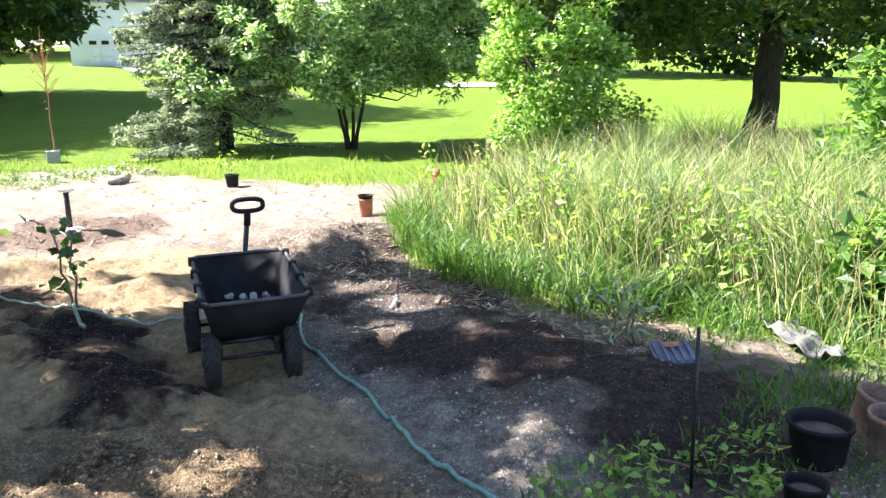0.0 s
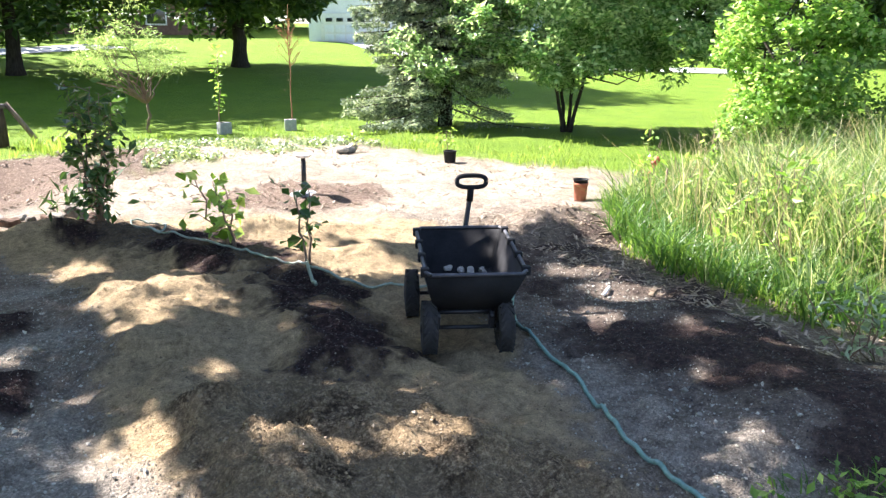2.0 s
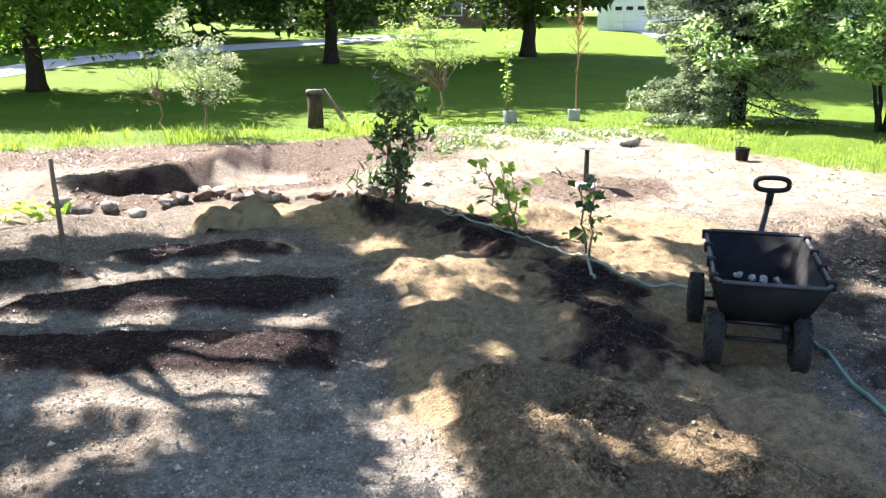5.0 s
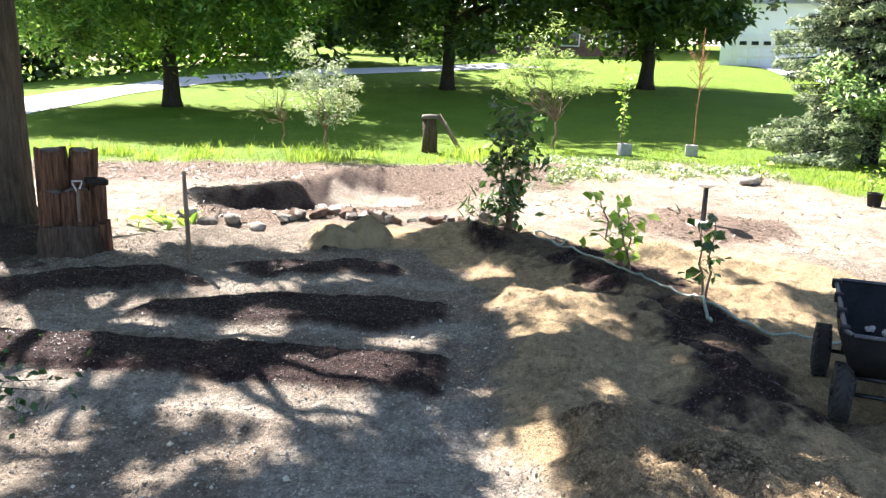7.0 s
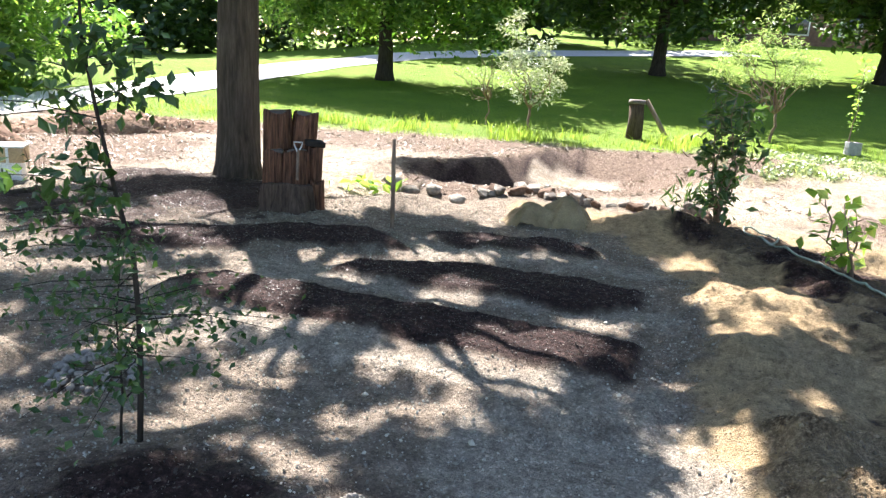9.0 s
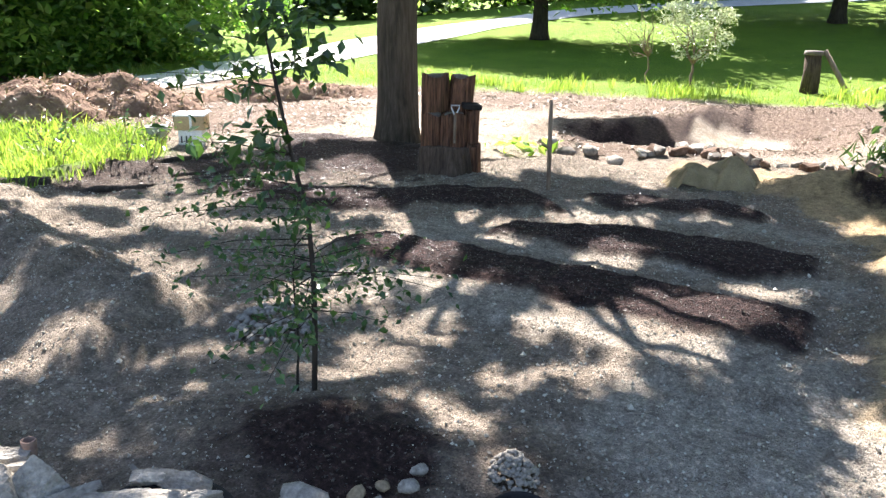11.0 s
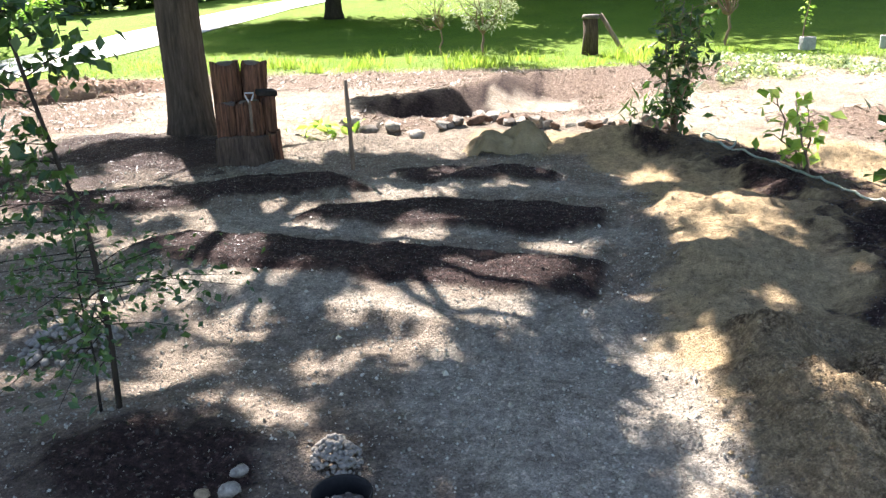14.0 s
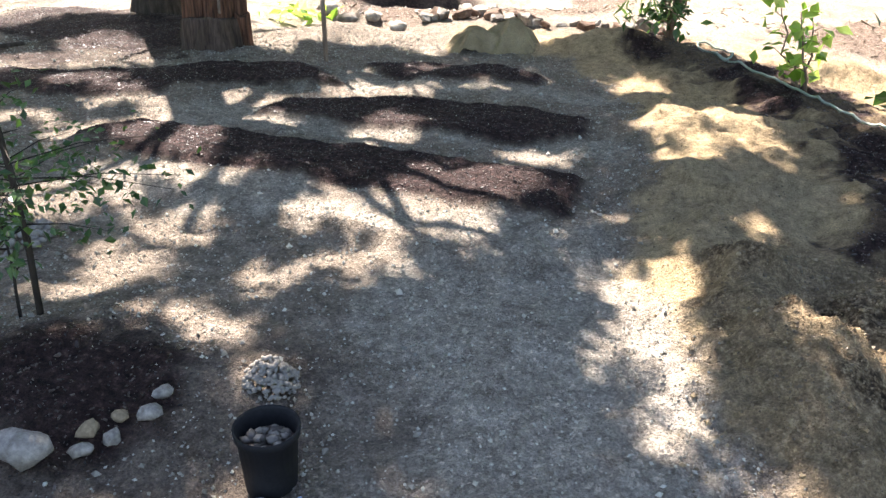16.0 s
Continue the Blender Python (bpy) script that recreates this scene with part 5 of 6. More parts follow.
# ---- stump seat by the shade tree ----
def stump():
    x, y = -3.22, 6.75
    s = thing("stump", x, y, on(x, y) - 0.03, "weathered red-brown hollow stump cut in steps", "tree stump", turn=25.5)

    def block(cx, cy, r, h, seed, z0=0.0, sides=34, out=(0.0, 0.0)):
        a = np.arange(sides) * 2 * np.pi / sides
        rr = r * (1 + 0.07 * np.sin(3 * a + seed) + 0.08 * np.sin(7 * a + 2 * seed) + 0.06 * np.sin(11 * a + seed) + 0.05 * rng.uniform(-1, 1, sides))
        rings = []
        for f in (0, 0.12, 0.4, 0.7, 0.93, 1.0):
            k = rr * (1.10 - 0.14 * f + (0.06 if f == 0 else 0)) * (1 + 0.03 * rng.uniform(-1, 1, sides)) * (0.96 if f == 1 else 1)
            rings.append(np.stack([cx + out[0] * f * f + k * np.cos(a), cy + out[1] * f * f + k * np.sin(a), np.full(sides, z0 + h * f) + (0.02 * np.sin(2 * a + seed) if f > 0.9 else 0)], -1))
        v = np.concatenate(rings + [np.array([[cx + out[0], cy + out[1], z0 + h - 0.02]])])
        i, j = np.meshgrid(np.arange(5), np.arange(sides), indexing="ij")
        k = (j + 1) % sides
        f4 = np.stack([i * sides + j, i * sides + k, (i + 1) * sides + k, (i + 1) * sides + j], -1).reshape(-1, 4)
        top = np.array([(6 * sides, 5 * sides + q, 5 * sides + q + 1, 5 * sides + (q + 2) % sides) for q in range(0, sides, 2)])
        return v, np.concatenate([f4, top])
    part("back_block", block(-0.148, 0.13, 0.128, 0.90, 1, out=(-0.012, 0)), WOOD_RED, s)
    part("back_block", block(0.065, 0.15, 0.118, 0.885, 2.3, out=(0.05, 0.03)), WOOD_RED, s)
    part("side_block", block(-0.16, 0.0, 0.094, 0.55, 6.2), WOOD_RED, s)
    part("front_block", block(0.03, -0.05, 0.116, 0.565, 4.4), WOOD_RED, s)
    part("side_block", block(0.19, 0.02, 0.072, 0.60, 3.1, out=(0.015, 0)), WOOD_RED, s)
    part("step_block", block(-0.035, -0.13, 0.215, 0.285, 5.0), STUMP_FACE, s, "grey cut face")
    part("side_block", block(0.215, -0.10, 0.064, 0.285, 7.7), WOOD_RED, s)
    for cx, cy, r, z, tip in ((-0.16, 0.13, 0.092, 0.895, 4), (0.105, 0.18, 0.080, 0.885, -9), (-0.155, 0.0, 0.066, 0.55, 0), (0.03, -0.05, 0.09, 0.56, 3)):
        part("cut_top", moved(lathe([(0.001, 0.012), (r * 0.5, 0.016), (r * 0.9, 0.010), (r, 0.0), (r * 1.0, -0.02)], 18), pose(cx, cy, z, 0, -tip, 0)), WOOD_CUT, s)
    part("cut_top", box_bm(0.175, 0.17, 0.05, 0.012, m=pose(0.19, 0.03, 0.60, 2, 5, 12)), WOOD_BLACKISH, s, "dark slab")
    k = thing("garden_fork", x + 0.115, y - 0.16, on(x, y) + 0.26, "garden tool with a pale D-shaped grip leaning on the stump", "garden tool", turn=20)
    part("shaft", tube([(0.0, 0.0, 0.02), (0, 0.04, 0.28)], 0.013, 8), WOOD_OLD, k)
    part("grip", tube([(0, 0.04, 0.26), (-0.034, 0.05, 0.335), (-0.04, 0.05, 0.362), (0.04, 0.05, 0.362), (0.034, 0.05, 0.335), (0, 0.04, 0.26)], 0.007, 8, caps=False), STEEL, k, "bare metal D-grip")


stump()


def stake(name, x, y, tall, r, m, label, category="stake", lean=(0, 0), group=""):
    z = on(x, y)
    s = thing(name, x, y, z, label, category, group)
    part("shaft", tube([(0, 0, -0.12), (lean[0] * 0.5, lean[1] * 0.5, tall * 0.5), (lean[0], lean[1], tall)], [r, r, r * 0.9], 8, 0.05), m, s)
    return s


stake("garden_stake", -2.12, 6.42, 0.78, 0.02, WOOD_OLD, "plain weathered wooden stake standing in the earth", lean=(-0.02, 0))
stake("metal_rod", 2.84, 1.35, 0.66, 0.0085, STEEL_BLACK, "thin black metal rod at the path's edge", "rod")
stake("thin_stake", 5.82, 5.95, 0.48, 0.014, WOOD_OLD, "thin dark stake at the grass edge", lean=(0.02, 0.02))


def dish_stake():
    s = stake("bird_feeder_stake", 2.85, 8.55, 0.42, 0.03, STEEL_BLACK, "short black post with a pale round dish on top", "post")
    part("dish", moved(lathe([(0.001, 0.0), (0.07, 0.0), (0.10, 0.030), (0.105, 0.038), (0.07, 0.014), (0.001, 0.012)], 24), pose(0, 0, 0.42)), PLASTIC_WHITE, s, "pale round dish")
    part("foot", moved(lathe([(0.001, 0.03), (0.12, 0.03), (0.17, 0.0)], 16), pose(0, 0, 0.0)), CONCRETE, s)
    p = thing("plastic_scrap", 2.78, 8.4, on(2.78, 8.4), "white scrap lying at the foot of the post", "scrap")
    part("sheet", moved(rock_vf(0.10, 0.07, 0.015, 4), pose(0, 0, 0.03)), PLASTIC_WHITE, p)


def rock_vf(rx, ry, rz, seed, rough=0.28, sub=2):
    bm = rock(rx, ry, rz, seed, rough, sub)
    bm.verts.ensure_lookup_table()
    v = np.array([tuple(q.co) for q in bm.verts])
    f = np.array([[w.index for w in fc.verts] for fc in bm.faces])
    bm.free()
    return v, f


dish_stake()


def old_post():
    x, y = -0.33, 15.7
    p = thing("fence_post", x, y, on(x, y), "stout weathered post propped by a leaning brace", "post")
    part("post", tube([(0, 0, -0.1), (0.01, 0, 0.35), (0.0, 0, 0.68)], [0.16, 0.14, 0.14], 10, 0.10), STUMP_FACE, p)
    part("cap", tube([(0, 0, 0.66), (0, 0, 0.73)], [0.17, 0.15], 10, 0.08), WOOD_CUT, p)
    part("brace", tube([(0.68, -0.15, -0.05), (0.43, -0.06, 0.35), (0.17, 0.0, 0.74)], [0.05, 0.045, 0.04], 8, 0.1), WOOD_OLD, p)


old_post()


# ---- pots ----
def pot(name, x, y, r, h, m, label, fill=None, tilt=0.0, group="plant pots", stones=0, z=None):
    p = thing(name, x, y, on(x, y) if z is None else z, label, "plant pot", group)
    if tilt:
        p.rotation_euler = (radians(tilt), 0, 0.4)
    prof = [(0.001, 0.0), (r * 0.78, 0.0), (r * 0.80, 0.01), (r * 0.93, h * 0.86), (r, h * 0.87), (r * 1.02, h * 0.99), (r * 0.97, h), (r * 0.92, h * 0.97), (r * 0.88, h * 0.80), (r * 0.78, 0.03), (0.001, 0.03)]
    part("body", lathe(prof, 28), m, p)
    if fill:
        part("fill", lathe([(0.001, h * 0.71), (r * 0.5, h * 0.72), (r * 0.86, h * 0.69)], 20), fill, p)
    for i in range(stones):
        a, q = rng.uniform(0, 6.28), r * 0.75 * math.sqrt(rng.uniform(0, 1))
        s = rng.uniform(0.011, 0.021)
        part("stone", moved(rock_vf(s, s * 0.9, s * 0.7, i, sub=1), pose(q * math.cos(a), q * math.sin(a), h * 0.72 + rng.uniform(0, 0.015), 0, 0, rng.uniform(0, 360))), STONE if i % 2 else STONE_DARK, p)
    return p


SOIL_DARK = plain("potting_soil", (0.05, 0.037, 0.028), (0.15, 0.11, 0.085), 20, 0.95, bump=0.6)
pot("nursery_pot", -0.70, 1.83, 0.089, 0.205, BLACK_POLY, "black nursery pot filled with small stones", SOIL_DARK, stones=44)
pot("terracotta_pot", 5.55, 7.0, 0.085, 0.20, TERRACOTTA, "two stacked terracotta-coloured pots on bare sand", SOIL_DARK)
pot("nursery_pot", 5.55, 7.0, 0.09, 0.06, BLACK_POLY, "dark pot nested in a terracotta pot", z=on(5.55, 7.0) + 0.18)
pot("nursery_pot", 5.52, 10.05, 0.10, 0.17, BLACK_POLY, "small black nursery pot on the sand", SOIL_DARK)
pot("large_pot", 3.36, 1.08, 0.128, 0.18, BLACK_POLY, "large black pot with soil beside the weeds", SOIL_DARK)
pot("nursery_pot", 2.98, 0.97, 0.08, 0.14, BLACK_POLY, "small black pot holding a twig", SOIL_DARK)
pot("clay_pot", 3.80, 1.03, 0.13, 0.19, CLAY_DUSTY, "dusty clay pot leaning in the weeds", SOIL_DARK, tilt=18)
pot("clay_pot", 3.60, 0.86, 0.12, 0.19, CLAY_DUSTY, "dusty clay pot standing by the black pots", SOIL_DARK)

# ---- blocks with staked saplings ----
def cinder(x, y, turn, label):
    b = thing("concrete_block", x, y, on(x, y) - 0.01, label, "block", "concrete blocks", turn)
    w = 0.20
    part("body", box_bm(0.24, w, 0.24, 0.008), CONCRETE, b)
    for s in (-0.06, 0.06):
        part("core", box_bm(0.075, 0.12, 0.012, 0.003, (s, 0, 0.236)), SOIL_DARK, b)


def whip(x, y, tall, leaf_m, twig_m, label, n=60, bush=0.1, branch=0, size=0.10):
    t = thing("young_tree", x, y, on(x, y), label, "sapling", "young trees")
    line = bend((0, 0, -0.05), (0.03, 0.02, tall), 7, 0.02)
    part("stem", tube(line, np.linspace(0.016, 0.004, 7), 6), twig_m, t)
    at = []
    for i in range(branch):
        z = rng.uniform(0.45, 0.8) * tall
        a = rng.uniform(0, 6.28)
        tip = np.array([math.cos(a) * 0.25, math.sin(a) * 0.25, z + 0.28])
        part("branch", tube(bend((0.01, 0.01, z), tip, 4, 0.06), np.linspace(0.008, 0.002, 4), 5), twig_m, t)
        at.append(np.linspace((0.01, 0.01, z), tip, 8)[5:])
    f = rng.uniform(0.25, 1, n)
    at.append(np.stack([0.03 * f, 0.02 * f, f * tall], -1) + rng.normal(size=(n, 3)) * [bush, bush, 0.04])
    part("leaves", leaves(np.concatenate(at), size, wide=0.5), leaf_m, t, smooth=False)


cinder(3.65, 16.2, 10, "grey concrete block at the foot of a sapling")
cinder(5.05, 16.3, -15, "pale concrete block at the foot of a sapling")
whip(3.60, 16.35, 1.75, LEAF_BRIGHT, TWIG, "thin green sapling beside a concrete block", 90, 0.06)
whip(5.12, 16.45, 2.55, LEAF_RED, TWIG_RED, "thin sapling with dry reddish twigs", 10, 0.06, 26, 0.05)


# ---- shrubs and planted saplings in the beds ----
def planted(name, x, y, tall, label, stems, n, size, leaf_m, spread, low=0.25, wide=0.55, category="sapling", lean=(0.0, 0.0), thick=1.0):
    t = thing(name, x, y, on(x, y), label, category)
    at = []
    for s in range(stems):
        a = 6.28 * s / stems + rng.uniform(0, 1)
        r = spread * (0.55 if stems > 1 else 0.1)
        tip = np.array([math.cos(a) * r + lean[0], math.sin(a) * r + lean[1], tall * rng.uniform(0.85, 1.0)])
        line = bend((0.02 * math.cos(a), 0.02 * math.sin(a), -0.04), tip, 7, 0.03)
        part("stem", tube(line, np.linspace(0.011, 0.003, 7) * (1.0 + tall * 0.15) * thick, 6), TWIG if stems > 1 else BARK_DARK, t)
        for f in np.linspace(low, 0.97, max(4, int(tall * 9))):
            p = np.array([np.interp(f, np.linspace(0, 1, 7), line[:, k]) for k in range(3)])
            b = rng.uniform(0, 6.28)
            q = p + np.array([math.cos(b), math.sin(b), 0.25]) * spread * rng.uniform(0.4, 1.0) * (1.15 - 0.6 * f)
            part("twig", tube([p, (p + q) / 2 + [0, 0, 0.02], q], [0.004, 0.003, 0.0015], 4), TWIG if stems > 1 else BARK_DARK, t)
            g = np.linspace(0.25, 1.05, 5)[:, None]
            at.append(np.repeat(p + (q - p) * g, max(1, n // (stems * 8)), 0))
    at = np.concatenate(at)
    at = at + rng.normal(size=at.shape) * size * 0.45
    part("leaves", leaves(at, size, wide=wide, droop=0.5), leaf_m, t, smooth=False)


planted("bushy_shrub", 0.65, 7.6, 1.25, "leafy dark green shrub planted in the mulch", 5, 80, 0.10, LEAF_SHRUB, 0.34, 0.15, category="shrub")
planted("young_shrub", 1.54, 6.3, 0.62, "small shrub with large bright green leaves", 3, 20, 0.105, LEAF_BRIGHT, 0.22, 0.35, 0.75, category="shrub", lean=(-0.15, 0.1))
planted("young_shrub", 1.86, 5.4, 0.62, "small shrub with broad drooping green leaves", 2, 24, 0.092, LEAF_SHRUB, 0.13, 0.35, 0.75, category="shrub")


def front_tree():
    t = thing("young_tree", -1.76, 2.33, on(-1.76, 2.33), "young tree with a thin dark stem and drooping green leaves", "sapling")
    stem = np.array([(0, 0, -0.06), (0.01, 0.01, 0.25), (0.02, 0.0, 0.48), (0.0, 0.01, 0.72), (-0.05, 0.0, 0.93), (-0.11, 0.0, 1.20), (-0.155, 0.0, 1.43), (-0.17, 0.01, 1.75), (-0.2, 0.03, 2.25)])
    part("stem", tube(stem, np.linspace(0.0125, 0.003, 9), 8, 0.06), BARK_DARK, t)
    big, small = [], []
    for k in range(64):
        high = k % 2 == 0
        z = rng.uniform(0.90, 2.2) if high else rng.uniform(0.30, 0.88)
        p = np.array([np.interp(z, stem[:, 2], stem[:, c]) for c in range(3)])
        b = rng.uniform(0, 6.28)
        l = rng.uniform(0.14, 0.34) * (1.25 if high and math.cos(b - 2.6) > 0 else 0.9) if high else rng.uniform(0.25, 0.6)
        q = p + np.array([math.cos(b), math.sin(b), 0.15 if high else -0.05]) * l
        mid = (p + q) / 2 + [0, 0, 0.05 * l]
        part("twig", tube([p, mid, q], [0.0028, 0.0018, 0.001], 4), BARK_DARK, t)
        n = 23 if high else 28
        f = rng.uniform(0.25, 1.05, n)[:, None]
        (big if high else small).append(p + (q - p) * f + rng.normal(size=(n, 3)) * (0.034 if high else 0.045))
    crown = leaves(np.concatenate(big), 0.056, wide=0.62, droop=0.9)
    part("leaves", crown, LEAF_SHRUB, t, smooth=False)
    part("leaves", leaves(np.concatenate(small), 0.038, wide=0.6, droop=0.4), LEAF_SHRUB, t, smooth=False)


front_tree()
planted("young_tree", -1.85, 2.31, 0.9, "thin dark shoot beside the young tree", 1, 6, 0.045, LEAF_SHRUB, 0.22, 0.3, 0.6, lean=(-0.05, 0.1), thick=0.5)
broadleaf("silver_shrub", -2.2, 14.5, "silvery grey-green shrub at the edge of the lawn", 0.03, 0.5, [(0.05, 0, 1.15, 0.6, 0.5, 0.6), (-0.3, 0, 1.75, 0.35, 0.3, 0.4)], 44, 0.17, 55, 0.085, LEAF_WHITE, TWIG, category="shrub", limb_n=8, wide=0.3)
broadleaf("bare_shrub", -3.2, 15.6, "thin twiggy shrub with few leaves", 0.02, 0.5, [(-0.25, 0, 1.0, 0.75, 0.5, 0.55)], 20, 0.2, 8, 0.07, LEAF_WILLOW, TWIG, category="shrub", limb_n=16, wide=0.3)
broadleaf("willow_shrub", 2.34, 17.1, "airy pale green willow shrub", 0.035, 0.6, [(-0.4, 0, 1.55, 1.15, 0.7, 0.6), (-0.15, 0, 2.25, 0.35, 0.3, 0.6)], 60, 0.2, 34, 0.10, LEAF_AIRY, TWIG, category="shrub", limb_n=18, wide=0.2)


# ---- hose ----
def hose(points, r, m, label):
    pts = np.array(points, float)
    t = np.linspace(0, len(pts) - 1, len(pts) * 12)
    c = np.stack([np.interp(t, np.arange(len(pts)), pts[:, k]) for k in (0, 1)], -1)
    for _ in range(60):
        c[1:-1] = (c[:-2] + 2 * c[1:-1] + c[2:]) / 4
    z = land(c[:, 0], c[:, 1]) + r + 0.004
    for _ in range(90):
        z[1:-1] = np.maximum(z[1:-1], (z[:-2] + z[2:]) / 2 - 0.002)
    h = thing("garden_hose", float(c[0, 0]), float(c[0, 1]), float(z[0]), label, "hose")
    v = np.concatenate([c, z[:, None]], 1) - [c[0, 0], c[0, 1], z[0]]
    part("tube", tube(v, r, 8), m, h)
    return h


hose([(2.95, 4.3), (2.7, 3.95), (2.58, 3.62), (2.52, 3.2), (2.46, 2.9), (2.36, 2.6), (2.27, 2.4), (2.2, 2.1), (2.17, 1.85), (2.2, 1.5), (2.3, 1.1)], 0.011, HOSE_GREEN, "green garden hose lying across the sandy path")
hose([(2.6, 4.75), (2.3, 4.82), (2.05, 4.95), (1.86, 5.2), (1.78, 5.45), (1.6, 5.9), (1.5, 6.2), (1.25, 6.75), (1.0, 7.2), (0.85, 7.5), (0.92, 7.62), (1.05, 7.5), (1.2, 7.25), (1.05, 7.15), (0.9, 7.4)], 0.0095, HOSE_PALE, "pale green hose lying along the mulch bed")
hose([(1.86, 5.42), (1.80, 5.2), (1.76, 4.92)], 0.012, HOSE_PALE, "pale stick of hose by a small shrub")


# ---- stones ----
def chunk_bm(sx, sy, sz, seed):
    """A broken chunk: flat fracture faces met at blunt edges, pitted and chipped."""
    r = np.random.default_rng(seed)
    planes = [(Vector(unit(r.normal(size=3))), r.uniform(0.55, 0.95)) for k in range(7)]
    planes += [(Vector(n), r.uniform(0.75, 0.95)) for n in ((1, 0, 0), (-1, 0, 0), (0, 1, 0), (0, -1, 0), (0, 0, 1), (0, 0, -1))]
    bm = bmesh.new()
    bmesh.ops.create_icosphere(bm, subdivisions=5 if sx > 0.2 and seed < 40 else 4 if seed < 40 else 3, radius=1.0)
    off = Vector((seed * 5.1, seed * 2.3, seed * 1.7))
    size = Vector((sx, sy, sz)) / 2
    for v in bm.verts:
        d = v.co.normalized()
        reach = min(h / d.dot(n) for n, h in planes if d.dot(n) > 0.05)
        p = Vector((d.x * size.x, d.y * size.y, d.z * size.z)) * reach
        q = p * 16 + off
        pit = 0.006 * noise.noise(q * 0.6) - 0.003 * abs(noise.noise(q * 2.3)) + 0.004 * noise.noise(q * 5.1) + 0.003 * noise.noise(q * 11.0)
        v.co = p + d * pit
    return bm


PALE_BIT = plain("pale_rubble", (0.50, 0.45, 0.37), (0.66, 0.60, 0.51), 12, 0.9, bump=0.4, fine=60)
TAN_STONE = plain("tan_fieldstone", (0.20, 0.15, 0.09), (0.36, 0.28, 0.18), 20, 0.85, bump=0.3, fine=70, spec=0.25)
PEBBLE = plain("pale_pebble", (0.17, 0.15, 0.125), (0.36, 0.33, 0.28), 30, 0.85, bump=0.3, fine=80, spec=0.25)


def stone(x, y, rx, ry, rz, seed, m, label, group, turn=0.0, sink=0.25, lift=0.0, category="stone", rough=0.28, flat=0.0, tilt=(0, 0)):
    ob = part("stone", rock(rx, ry, rz, seed, rough, 2, flat), m)
    ob.matrix_basis = pose(x, y, on(x, y) + rz * (1 - sink) * (flat or 1.0) + lift, tilt[0], tilt[1], turn)
    return tagged(ob, label, category, group)


for i, (x, y, r) in enumerate([(-1.37, 1.72, 0.095), (-1.25, 1.79, 0.038), (-1.27, 1.86, 0.042), (-1.20, 1.86, 0.038), (-1.22, 1.94, 0.035), (-1.13, 1.96, 0.046), (-1.14, 2.05, 0.038)]):
    stone(x, y, r * 0.85, r * 0.62, r * 0.55, i + 1, TAN_STONE if i in (2, 4) else PEBBLE, "smooth pale field stone edging the mulch", "stones round the young tree", 40 * i, rough=0.26)
for i in range(30):
    f = i / 29
    x = np.interp(f, [0, 0.35, 0.7, 1.0], [-1.75, -1.15, -0.45, 0.55]) + rng.uniform(-0.08, 0.08)
    y = np.interp(f, [0, 0.35, 0.7, 1.0], [8.45, 8.75, 8.35, 8.4]) + rng.uniform(-0.16, 0.16)
    r = rng.uniform(0.04, 0.105)
    k = part("stone", chunk_bm(r * 2.7, r * 1.9, r * 1.5, 40 + i), (STONE, STONE_DARK, STONE_RUST)[(i * 7) % 3], smooth=False)
    k.matrix_basis = pose(x, y, on(x, y) + r * (0.25 if i % 4 else 0.7), rng.uniform(-15, 15), rng.uniform(-15, 15), rng.uniform(0, 360))
    tagged(k, "rough stone in the dry pond's edge", "stone", "stones round the dry pond")
for i, (x, y) in enumerate([(-2.75, 8.35), (-2.5, 8.15), (-2.3, 8.4), (4.6, 12.0), (4.75, 12.1), (5.0, 12.6), (-1.9, 7.9)]):
    stone(x, y, 0.11, 0.09, 0.06, 60 + i, STONE if i != 1 else STONE_DARK, "small pale stone lying on bare earth", "scattered stones", 50 * i)


def pebble_heap(cx, cy, r, n, high, label, m=None):
    """A heap of pebbles, each a small rounded stone."""
    h = thing("pebble_heap", cx, cy, on(cx, cy), label, "pebbles")
    base = [rock(1, 1, 0.75, k, 0.16, 1) for k in range(4)]
    shapes = []
    for bm in base:
        me = bpy.data.meshes.new("pebble")
        bm.to_mesh(me)
        bm.free()
        shade(me)
        me.materials.append(m or STONE)
        shapes.append(me)
    for i in range(n):
        q, a = r * math.sqrt(rng.uniform(0, 1)), rng.uniform(0, 6.28)
        s = rng.uniform(0.007, 0.013) * (1.0 if r < 0.2 else 2.0)
        z = high * (1 - (q / r) ** 2) * rng.uniform(0.35, 1.0) ** 0.5 + on(cx + q * math.cos(a), cy + q * math.sin(a)) - on(cx, cy)
        p = new("pebble", shapes[i % 4])
        p.parent = h
        p.matrix_basis = pose(q * math.cos(a), q * math.sin(a), z + s * 0.4, rng.uniform(0, 40), 0, rng.uniform(0, 360)) @ Matrix.Diagonal((s * 1.2, s * 0.85, s, 1))


pebble_heap(-0.86, 2.22, 0.085, 240, 0.075, "heap of pale pebbles beside the black pot", PEBBLE)
pebble_heap(-2.42, 2.95, 0.22, 120, 0.06, "low heap of grey stones on bare earth", PEBBLE)


def slab(x, y, z, sx, sy, sz, turn, tilt, roll, seed, m=None):
    ob = part("limestone_chunk", chunk_bm(sx, sy, sz, seed), m or STONE, smooth=False)
    ob.matrix_basis = pose(x, y, z, tilt, roll, turn)
    return tagged(ob, "rough broken chunk of pale limestone in a heap", "stone", "heap of limestone")


